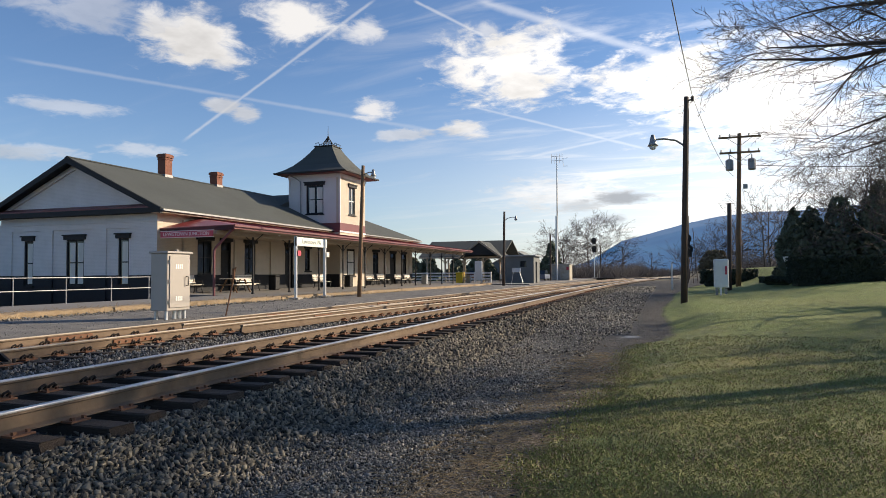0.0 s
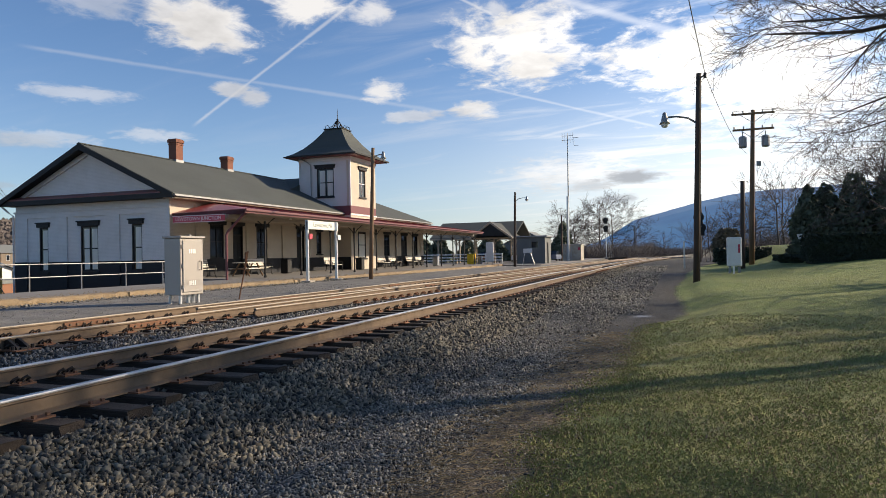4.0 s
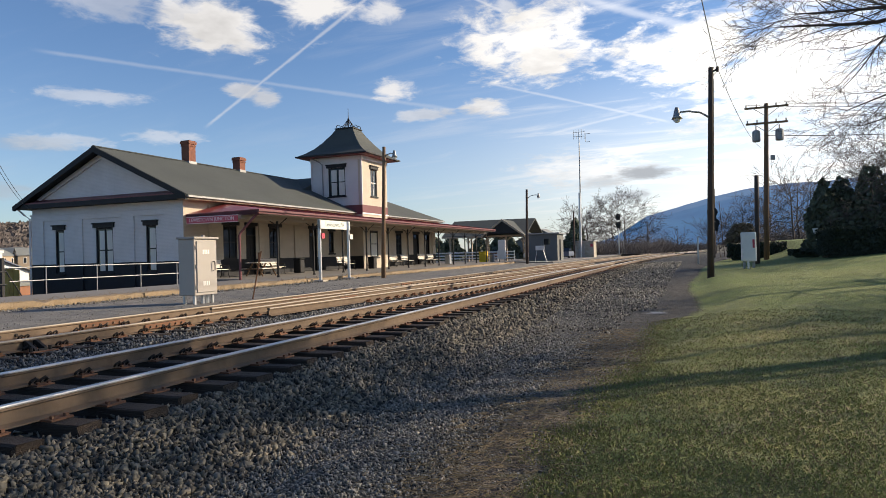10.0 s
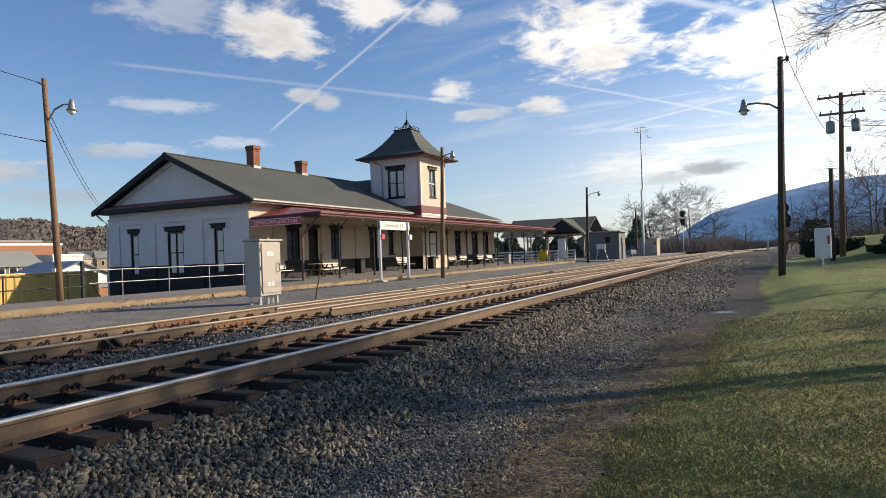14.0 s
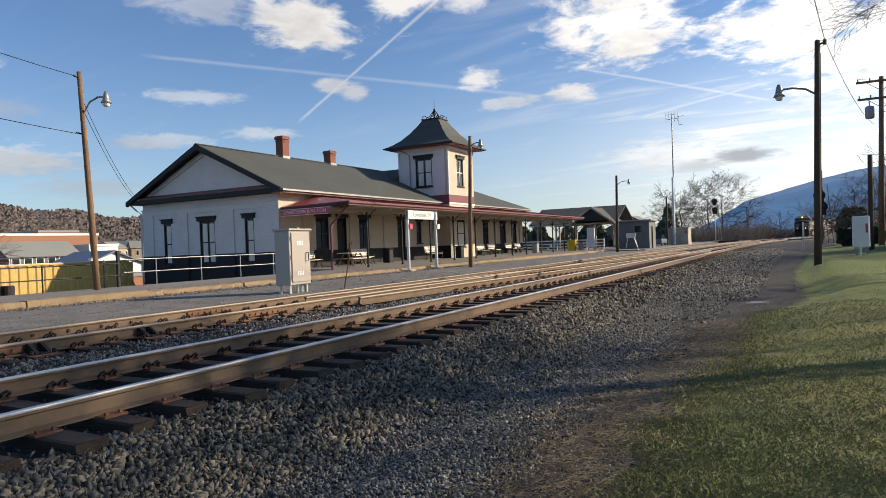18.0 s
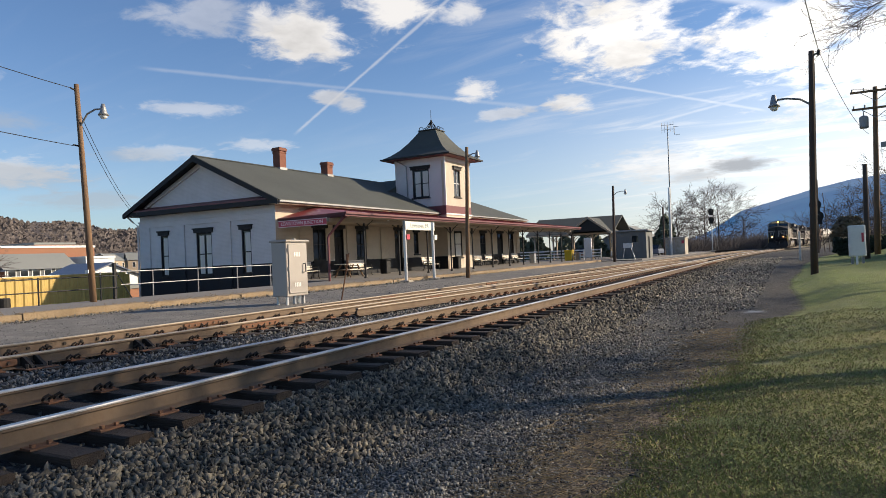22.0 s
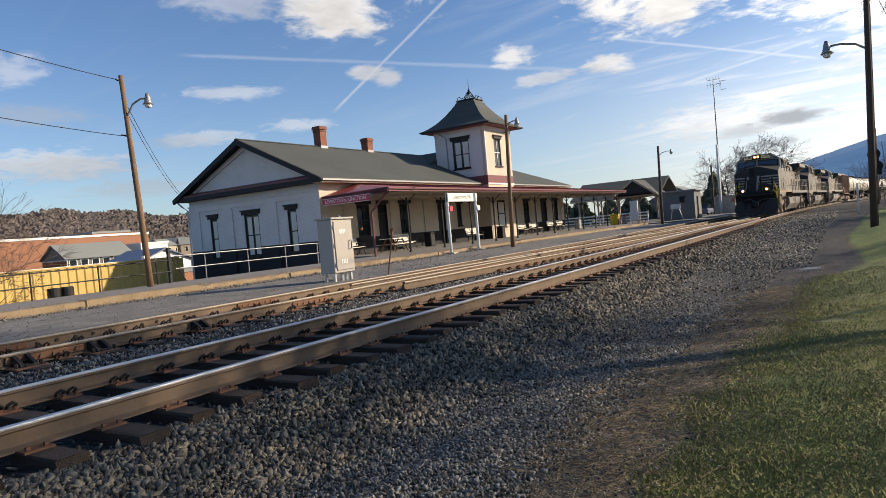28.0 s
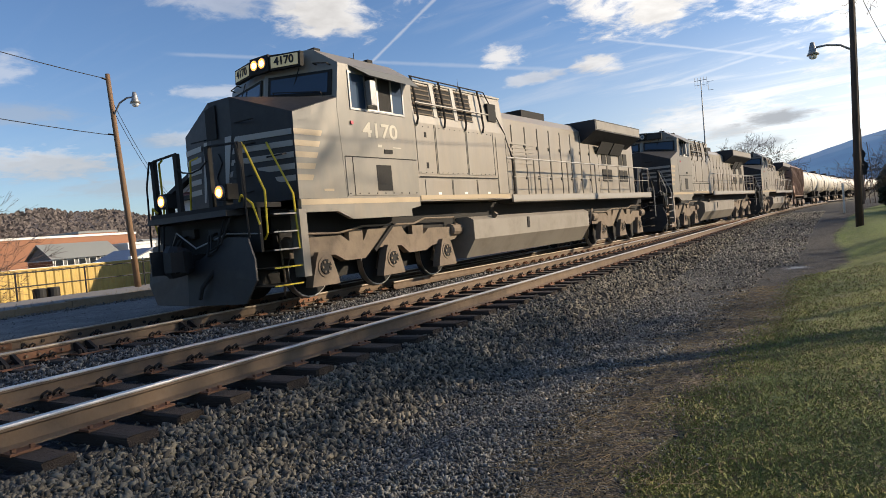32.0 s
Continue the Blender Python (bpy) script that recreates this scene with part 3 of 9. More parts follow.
def sweep(points, profile, close=True):
    """A profile of (across, up) pairs carried along a level path."""
    bm = bmesh.new()
    rings = []
    for i, p in enumerate(points):
        d = (Vector(points[min(i + 1, len(points) - 1)]) - Vector(points[max(i - 1, 0)])).normalized()
        side = Vector((d.y, -d.x, 0)).normalized()
        rings.append([bm.verts.new(Vector(p) + side * a + Vector((0, 0, b))) for a, b in profile])
    for lo, hi in zip(rings, rings[1:]):
        for j in range(len(profile) if close else len(profile) - 1):
            k = (j + 1) % len(profile)
            bm.faces.new((lo[j], lo[k], hi[k], hi[j]))
    if close:
        bm.faces.new(rings[0][::-1])
        bm.faces.new(rings[-1])
    return bm


RAIL = [(-0.07, -0.17), (0.07, -0.17), (0.07, -0.158), (0.012, -0.14), (0.012, -0.045), (0.036, -0.036), (0.036, -0.008), (0.03, 0.0),
        (-0.03, 0.0), (-0.036, -0.008), (-0.036, -0.036), (-0.012, -0.045), (-0.012, -0.14), (-0.07, -0.158)]


def tie_mesh(length, seed):
    rng = random.Random(seed)
    bm = soft_box(-length / 2, length / 2, -0.11, 0.11, -0.36, -0.176, 0.012)
    for v in bm.verts:
        v.co += Vector((rng.uniform(-0.03, 0.03), rng.uniform(-0.008, 0.008), rng.uniform(-0.006, 0.004)))
    me = mesh_from("tie", bm)
    me.materials.append(TIE_WOOD)
    return me


def plate_mesh(clips):
    """Plate with its spikes, the bent spring clips and the anchors that grip the rail's foot."""
    bm = boxes((-0.19, 0.19, -0.1, 0.1, -0.177, -0.16))
    for x, y in ((-0.15, -0.06), (0.15, 0.06), (-0.15, 0.06), (0.15, -0.06)):
        box(bm, x - 0.014, x + 0.014, y - 0.014, y + 0.014, -0.165, -0.135)
    for s in (-1, 1) if clips else ():
        for y in (-0.055, 0.055):
            tube(bm, [(s * 0.065, y - 0.03, -0.15), (s * 0.1, y - 0.036, -0.12), (s * 0.115, y, -0.098), (s * 0.1, y + 0.036, -0.12), (s * 0.065, y + 0.03, -0.15)], 0.015, 5)
    me = mesh_from("tie_plate", bm)
    me.materials.append(RUST_PLATE)
    me.materials.append(CLIP_STEEL)
    for p in me.polygons:
        if max(me.vertices[i].co.z for i in p.vertices) > -0.1285:
            p.material_index = 1
    return me


TIES = [tie_mesh(2.62, 3), tie_mesh(2.56, 4), tie_mesh(2.7, 5)]
PLATE, PLAIN_PLATE = plate_mesh(True), plate_mesh(False)


def joined(name, copies, mat, parent=None, label="", category="", kind="stuff"):
    """Many copies of (vertices, faces) templates in one mesh: rows of (template, 4x4)."""
    kinds = {}
    for shape, m in copies:
        kinds.setdefault(id(shape), (shape, []))[1].append(m)
    vs, loops, counts, base = [], [], [], 0
    for (v, f), ms in kinds.values():
        a = np.array([np.asarray(m) for m in ms])
        vs.append((np.einsum("kij,vj->kvi", a[:, :3, :3], v) + a[:, None, :3, 3]).reshape(-1, 3))
        flat = np.array([i for face in f for i in face])
        loops.append((flat[None, :] + base + len(v) * np.arange(len(ms))[:, None]).ravel())
        counts.append(np.tile([len(face) for face in f], len(ms)))
        base += len(v) * len(ms)
    me = bpy.data.meshes.new(name)
    vs, loops, counts = np.concatenate(vs), np.concatenate(loops), np.concatenate(counts)
    me.vertices.add(len(vs))
    me.vertices.foreach_set("co", vs.astype(np.float32).ravel())
    me.loops.add(len(loops))
    me.loops.foreach_set("vertex_index", loops.astype(np.int32))
    me.polygons.add(len(counts))
    me.polygons.foreach_set("loop_start", np.concatenate([[0], np.cumsum(counts)[:-1]]).astype(np.int32))
    me.update(calc_edges=True)
    me.materials.append(mat)
    ob = new(name, me)
    if parent:
        ob.parent = parent
        ob.matrix_parent_inverse = Matrix.Translation(-ORIGIN[parent])
    return tagged(ob, label, category, kind=kind)


def template(me):
    return np.array([v.co[:] for v in me.vertices]), [tuple(p.vertices) for p in me.polygons]


def make_track(name, middle, label, y0, y1, rails_from, near, far, head=None):
    """A track: rails, ties and plates; near: up to where its pieces are single parts."""
    track = thing(name, (0, 0, 0), label, "railway track", kind="structure")
    ys = [rails_from + i * 4.0 for i in range(int((y1 - rails_from) / 4.0) + 1)]
    for side in (-0.752, 0.752):
        pts = [(middle(y) + side, y, 0) for y in ys]
        rail = part("rail", sweep(pts, RAIL), RAIL_SIDE, track, "rust-brown steel rail")
        part("railhead", sweep(pts, [(-0.0375, -0.016), (0.0375, -0.016), (0.0375, -0.007), (0.031, 0.003), (-0.031, 0.003), (-0.0375, -0.007)]), head or RAIL_HEAD, rail, "worn brown running surface" if head else "polished running surface")
    y, i, rest, rest_plates = y0, 0, [], []
    rng = random.Random(len(name) * 7)
    tie, plate = [template(t) for t in TIES], template(PLATE)
    while y < far:
        x = middle(y) + rng.uniform(-0.05, 0.05)
        turn = math.degrees(math.atan(middle(y - 0.5) - middle(y + 0.5)))
        m = pose(x, y + rng.uniform(-0.03, 0.03), rng.uniform(-0.004, 0.002), 0, 0, turn + rng.uniform(-1.2, 1.2))
        if y < near:
            ob = new("tie", TIES[i % 3])
            ob.parent, ob.matrix_basis = track, m
            for side in (-0.752, 0.752):
                ob = new("tie_plate", PLAIN_PLATE if side > 0 and not head else PLATE)
                ob.parent, ob.matrix_basis = track, pose(middle(y) + side, y, 0, 0, 0, turn)
        else:
            rest.append((tie[i % 3], m))
            if y < 50:
                rest_plates += [(plate, pose(middle(y) + side, y, 0, 0, 0, turn)) for side in (-0.752, 0.752)]
        y, i = y + 0.53, i + 1
    if rest:
        joined("far_ties", rest, TIE_WOOD, track)
    if rest_plates:
        joined("far_tie_plates", rest_plates, RUST_PLATE, track)


def make_tracks():
    make_track("railway_track_1", track_x, "main track on dark creosoted ties in grey ballast", -3.0, 420.0, -6.0, 42.0, 190.0)
    make_track("railway_track_2", lambda y: track_x(y) - 4.15, "rusty platform track with bolted rail joints", 0.0, 150.0, -6.0, 40.0, 60.0, DULL_HEAD)
    make_track("railway_crossover", cross_x, "turnout track between the two main tracks", 16.0, 55.0, 12.0, 0.0, 55.0, DULL_HEAD)
    # bolted joint bars on the platform track's rails
    bars = thing("joint_bars", (-9.8, 6, -0.1), "rust-orange bolted joint bars on the rails", "joint bars", kind="structure")
    for x in (-9.048, -10.552):
        for y in (4.6, 9.6, 16.5, 24.0):
            for s in (-1, 1):
                bar = part("joint_bar", soft_box(x + s * 0.02, x + s * 0.045, y - 0.5, y + 0.5, -0.135, -0.045, 0.008), RUST_PLATE, bars)
                for k in (-0.38, -0.23, -0.08, 0.08, 0.23, 0.38):
                    part("bolt", tubes(([(x + s * 0.04, y + k, -0.09), (x + s * 0.07, y + k, -0.09)], 0.02, 6)), RAIL_SIDE, bar)


def make_rail_braces():
    """Cast braces against the platform track's near rail, and dark studs for the clips' shadows on the far rail's web.
    """
    for y in (4.27, 5.25, 6.94):
        b = thing("rail_brace", (-8.98, y, -0.16), "black cast rail brace bolted beside the rail", "rail brace", "rail braces")
        bm = bmesh.new()
        for k in (-0.1, 0.06):
            prism(bm, [(-9.03, -0.168), (-8.78, -0.168), (-8.8, -0.13), (-8.97, -0.03), (-9.03, -0.03)], "y", y + k, y + k + 0.045)
        box(bm, -9.03, -8.76, y - 0.055, y + 0.06, -0.17, -0.145)
        part("rib", bm, CLIP_STEEL, b)
        part("base_plate", boxes((-9.1, -8.68, y - 0.2, y + 0.2, -0.182, -0.168)), RUST_PLATE, b)
        for k in (-0.15, 0.15):
            part("bolt", tubes(([(-8.8, y + k, -0.17), (-8.8, y + k, -0.11)], 0.024, 6)), CLIP_STEEL, b)
    holes = thing("rail_bolts", (-10.53, 6.4, -0.1), "row of dark studs standing in for the clips' shadows", "bolts", kind="structure")
    # each dark stud draws one spring clip's shadow on the web
    for y in [4.1 + 0.29 * i for i in range(14)]:
        part("bolt", tubes(([(-10.545, y, -0.095), (-10.515, y, -0.095)], 0.028, 6)), CLIP_STEEL, holes)


def stone_templates(count, seed, points):
    """Sharp crushed stones: hulls round a few points."""
    rng = random.Random(seed)
    out = []
    for _ in range(count):
        bm = bmesh.new()
        sx, sy, sz = rng.uniform(1.0, 1.55), rng.uniform(0.65, 0.95), rng.uniform(0.42, 0.72)
        for k in range(points):
            d = Vector((rng.gauss(0, 1), rng.gauss(0, 1), rng.gauss(0, 1))).normalized()
            d = Vector([math.copysign(abs(v) ** 0.7, v) for v in d])
            bm.verts.new((d.x * sx, d.y * sy, d.z * sz))
        bmesh.ops.convex_hull(bm, input=bm.verts[:])
        bmesh.ops.delete(bm, geom=[v for v in bm.verts if not v.link_faces], context="VERTS")
        bm.normal_update()
        bm.verts.index_update()
        out.append((np.array([v.co[:] for v in bm.verts]), [tuple(v.index for v in f.verts) for f in bm.faces]))
        bm.free()
    return out


def make_ballast():
    rng = random.Random(11)
    chunky, sharp = stone_templates(12, 5, 7), stone_templates(9, 6, 6)
    rows = []

    def scatter(count, x0, x1, y0, y1, s0, s1, power=1.7, lift=0.0, kinds=sharp):
        for _ in range(count):
            x, y = rng.uniform(x0, x1), y0 + (y1 - y0) * rng.random() ** power
            s = (s0 + (s1 * 1.25 - s0) * rng.random() ** 1.8) * (1.0 + 0.02 * y)
            z = ground_top(x, y) + s * rng.uniform(0.0, 0.5) + lift
            m = pose(x, y, z, rng.uniform(0, 360), rng.uniform(0, 360), rng.uniform(0, 360)) @ Matrix.Diagonal((s, s * rng.uniform(0.6, 1.6), s, 1))
            rows.append((rng.choice(kinds), m))

    # the bank below the ties
    scatter(30000, -4.5, -3.2, 1.6, 15, 0.014, 0.031, 1.8, 0.0, chunky)
    scatter(9000, -4.6, -3.2, 10, 55, 0.026, 0.038, 1.3)
    scatter(2500, -3.4, -2.6, 2.0, 14, 0.012, 0.026, 1.3)
    scatter(7000, -6.9, -4.4, 0.5, 26, 0.018, 0.032, 1.5, -0.01)
    near = list(rows)
    rows.clear()
    # finer gravel of the shoulder, thinning towards the lawn
    scatter(34000, -3.5, -1.7, 2.4, 12, 0.007, 0.018, 1.6)
    scatter(9000, -3.4, -1.4, 9, 26, 0.011, 0.02, 1.3)
    scatter(7000, -3.4, -0.9, 17, 62, 0.018, 0.03, 1.3)
    scatter(6000, -2.2, -0.8, 2.6, 12, 0.006, 0.013, 1.3)
    joined("shoulder_gravel", rows, GRAVEL, None, "fine grey crushed gravel of the shoulder", "gravel")
    rows.clear()
    scatter(15000, -9.1, -6.9, 1.5, 30, 0.014, 0.028, 1.4, 0.02)
    scatter(4000, -10.6, -9.0, 3.0, 26, 0.018, 0.036, 1.3, 0.02)
    scatter(5000, -17.2, -11.0, 4.0, 26, 0.006, 0.014, 1.2)
    scatter(3500, -16.9, -16.2, 3.0, 34, 0.012, 0.03, 1.2)
    joined("pale_ballast", rows, PALE_STONE, None, "pale grey crushed stone between the two tracks", "ballast")
    joined("ballast_stones", near, STONE, None, "loose angular grey ballast stones beside and between the rails", "ballast")


def make_grass():
    rng = random.Random(21)
    blade = (np.array([(-0.5, 0, 0), (0.5, 0, 0), (0.15, 0.25, 0.7), (0.0, 0.8, 1.0)]), [(0, 1, 2), (0, 2, 3)])
    rows, straw = [], []
    for _ in range(230000):
        y = 2.4 + 13 * rng.random() ** 1.7
        e = lawn_edge(y)
        x = e + rng.gauss(0.0, 0.16) if rng.random() < 0.1 else e + (0.32 * y + 1.4 - e) * rng.random()
        thin = noise.noise(Vector((x * 1.1, y * 1.1, 2.0)))
        if thin < -0.4 - 0.3 * (x - e) or rng.random() > 1.25 - y * 0.07:
            continue
        h = rng.uniform(0.014, 0.034) * (1.0 + 0.02 * y + 0.5 * max(0.0, thin))
        w = rng.uniform(0.0018, 0.0035) * (1.0 + 0.06 * y)
        m = pose(x, y, ground_top(x, y) - 0.004, rng.uniform(-50, 30), 0, rng.uniform(0, 360)) @ Matrix.Diagonal((w, h, h, 1))
        (straw if rng.random() < 0.22 else rows).append((blade, m))
    # clover and dead leaves lying in the turf
    leaf = (np.array([(-0.5, -0.5, 0), (0.5, -0.3, 0.2), (0.45, 0.5, 0.0), (-0.35, 0.4, 0.3)]), [(0, 1, 2), (0, 2, 3)])
    for _ in range(900):
        y = 2.6 + 16 * rng.random() ** 1.3
        x = lawn_edge(y) - 0.9 + (0.32 * y + 1.9 - lawn_edge(y)) * rng.random()
        w = rng.uniform(0.012, 0.032)
        straw.append((leaf, pose(x, y, ground_top(x, y) + 0.012, rng.uniform(-30, 30), rng.uniform(-30, 30), rng.uniform(0, 360)) @ Matrix.Diagonal((w, w * 1.3, w, 1))))
    joined("lawn_grass", rows, GRASS_BLADE, None, "short green and yellowing winter lawn grass", "grass")
    stalk = (np.array([(-0.5, 0, -0.5), (0.5, 0, -0.5), (0.0, 0, 0.6), (-0.5, 1, -0.5), (0.5, 1, -0.5), (0.0, 1, 0.6)]), [(0, 1, 4, 3), (1, 2, 5, 4), (2, 0, 3, 5)])
    for _ in range(4500):
        y = 2.4 + 11 * rng.random() ** 1.6
        x = lawn_edge(y) + rng.gauss(-0.55, 0.35)
        w = rng.uniform(0.0015, 0.004)
        straw.append((stalk, pose(x, y, ground_z(x, y) + 0.02, rng.uniform(-8, 12), 0, rng.uniform(0, 360)) @ Matrix.Diagonal((w, rng.uniform(0.03, 0.2), w, 1))))
    for _ in range(3000):
        y = rng.uniform(3.0, 42.0)
        x = -16.95 + abs(rng.gauss(0, 0.22)) if rng.random() < 0.8 else rng.gauss(-17.3, 0.1)
        w = rng.uniform(0.003, 0.008)
        straw.append((stalk, pose(x, y, ground_z(x, y) + 0.01 if x > -16.9 else 0.07, rng.uniform(-5, 60), 0, rng.uniform(0, 360)) @ Matrix.Diagonal((w, rng.uniform(0.04, 0.14), w, 1))))
    joined("dead_grass_litter", straw, STRAW, None, "dry straw and dead stalks at the lawn's edge", "dead grass")


make_ground()
make_tracks()
make_rail_braces()
make_ballast()
make_grass()


# ---- platform ----
def platform_z(x, y):
    return 0.06 + 0.1 * smooth_step(x, -18.0, -24.0)


def make_platform():
    p = thing("platform", (-17, 20, 0), "low asphalt station platform with a crumbling concrete curb", "platform", kind="structure")
    bm = bmesh.new()
    prism(bm, [(-17.25, -0.3), (-17.25, 0.06), (-20.3, 0.08), (-24.6, 0.16), (-24.6, -0.3)], "y", 27.0, 66.0)
    prism(bm, [(-17.25, -0.3), (-17.25, 0.06), (-20.6, 0.08), (-20.6, -0.6)], "y", -8.0, 27.0)
    part("paving", bm, PLATFORM, p, "grey worn asphalt paving")
    bm = bmesh.new()
    prism(bm, [(-13.0, -0.3), (-13.0, -0.02), (-40.0, 0.02), (-40.0, -0.3)], "y", 66.0, 150.0)
    part("forecourt", bm, PLATFORM, p, "flat asphalt beyond the platform's end")
    rng = random.Random(8)
    y = -7.0
    while y < 66.0:
        length = rng.uniform(1.5, 3.6)
        bm = bmesh.new()
        box(bm, -17.26, -16.9, y + 0.012, min(y + length, 66.2), -0.3, 0.075 + rng.uniform(-0.015, 0.01))
        bmesh.ops.subdivide_edges(bm, edges=[e for e in bm.edges if abs((e.verts[0].co - e.verts[1].co).y) > 0.5], cuts=7, use_grid_fill=True)
        drop = rng.random() < 0.55
        for v in bm.verts:
            if v.co.z > 0:
                v.co.z += -abs(rng.gauss(0, 0.028)) if v.co.x > -17.0 and drop else rng.uniform(-0.008, 0.006)
            if v.co.x > -17.0:
                v.co.x += rng.gauss(0, 0.022) - (0.05 if drop and v.co.z > 0 else 0)
        part("curb_block", bm, CURB_STONE, p)
        y += length
    r = thing("platform_railing", (-20.25, 12, 0.06), "two-bar galvanised pipe railing along the platform", "railing")
    ys = [2.0, 4.1, 6.15, 8.2, 10.2, 12.2, 14.2, 16.23, 18.27, 20.31, 22.27, 24.3]
    for y in ys[6:]:
        part("post", tubes(([(-20.25, y, 0.03), (-20.25, y, 1.02)], 0.02)), DULL_STEEL, r)
    for z in (1.0, 0.56):
        part("rail_bar", tubes(([(-20.25, 14.95, z), (-20.25, ys[-1], z)], 0.018)), DULL_STEEL, r)
    r = thing("iron_railing", (-20.25, 8, 0.06), "thin black iron railing in front of the yellow containers", "railing")
    for y in [1.9 + 2.05 * i for i in range(7)]:
        part("post", tubes(([(-20.25, y, 0.03), (-20.25, y, 0.92)], 0.024, 6)), BLACK_TRIM, r)
    for z in (0.88, 0.48):
        part("rail_bar", tubes(([(-20.25, 1.9, z), (-20.25, 14.85, z)], 0.02, 6)), BLACK_TRIM, r)
    f = thing("fence_post", (-20.5, 14.9, 0.06), "black square fence post behind the railing", "post")
    part("shaft", soft_box(-20.55, -20.45, 14.85, 14.95, 0.0, 1.32, 0.008), BLACK_TRIM, f)
    for y in (15.55,):
        part("stay", tubes(([(-20.5, 14.9, 1.1), (-20.5, y, 0.06)], 0.02)), BLACK_TRIM, f)


# ---- the station ----
S_FRONT, S_BACK, S_NEAR, S_FAR = -24.2, -34.9, 27.2, 62.6   # wall planes
EAVE, RIDGE, RIDGE_X = 4.42, 7.3, -29.55
BASE, WAIN = 0.1, 1.08


def wall_with_holes(axis, plane, thick, lo, hi, z0, z1, holes):
    """A wall in the plane x or y = plane, running lo to hi, whose openings (a0, a1, b0, b1) go through it."""
    bm = bmesh.new()
    cuts = sorted({lo, hi, *[a for h in holes for a in h[:2]]})
    for a, b in zip(cuts, cuts[1:]):
        mid = (a + b) / 2
        spans, z = [], z0
        for h in sorted([h for h in holes if h[0] < mid < h[1]], key=lambda h: h[2]):
            spans.append((z, h[2]))
            z = h[3]
        spans.append((z, z1))
        for s0, s1 in spans:
            if s1 - s0 > 0.001:
                if axis == "y":
                    box(bm, a, b, plane, plane + thick, s0, s1)
                else:
                    box(bm, plane - thick, plane, a, b, s0, s1)
    bmesh.ops.remove_doubles(bm, verts=bm.verts, dist=0.0005)
    return bm


def window(parent, axis, plane, a0, a1, z0, z1, lights=2, hood=True, curtain=False, out=1, sash_mat=None):
    """A sash window: frame, hood, sill, meeting rail and panes, set back in the wall. out: +1 or -1, the way it faces."""
    sash_mat = sash_mat or BLACK_TRIM

    def put(a, b, d0, d1, c0, c1):
        lo, hi = sorted((plane + out * d0, plane + out * d1))
        return (a, b, lo, hi, c0, c1) if axis == "y" else (lo, hi, a, b, c0, c1)

    w = part("window", boxes(put(a0, a0 + 0.07, -0.12, -0.03, z0, z1), put(a1 - 0.07, a1, -0.12, -0.03, z0, z1),
                             put(a0 + 0.07, a1 - 0.07, -0.12, -0.03, z1 - 0.09, z1), put(a0 + 0.07, a1 - 0.07, -0.12, -0.03, z0, z0 + 0.08)), BLACK_TRIM, parent, "tall black-framed sash window")
    if hood:
        part("hood", boxes(put(a0 - 0.12, a1 + 0.12, 0.0, 0.1, z1, z1 + 0.2), put(a0 - 0.17, a1 + 0.17, 0.0, 0.16, z1 + 0.2, z1 + 0.27)), BLACK_TRIM, w, "black moulded window head")
    part("sill", boxes(put(a0 - 0.08, a1 + 0.08, -0.02, 0.09, z0 - 0.09, z0)), BLACK_TRIM, w)
    zm = (z0 + z1) / 2
    bars = [put(a0 + 0.07, a1 - 0.07, -0.1, -0.045, zm - 0.03, zm + 0.03)]
    wide = (a1 - a0 - 0.14) / lights
    for i in range(1, lights):
        bars.append(put(a0 + 0.07 + i * wide - 0.022, a0 + 0.07 + i * wide + 0.022, -0.1, -0.045, z0 + 0.08, z1 - 0.09))
    part("glazing_bar", boxes(*bars), sash_mat, w)
    for i in range(lights):
        for lo, hi in ((z0 + 0.08, zm - 0.03), (zm + 0.03, z1 - 0.09)):
            part("pane", boxes(put(a0 + 0.08 + i * wide, a0 + 0.06 + (i + 1) * wide, -0.085, -0.079, lo, hi)), GLASS, w, "dark reflecting window pane")
    if curtain:
        for i in range(lights):
            part("blind", boxes(put(a0 + 0.1 + (i + 0.18) * wide, a0 + 0.04 + (i + 1) * wide, -0.075, -0.07, z0 + 0.1, z1 - 0.16)), CURTAIN, w, "pale blind behind the sash")
    return w


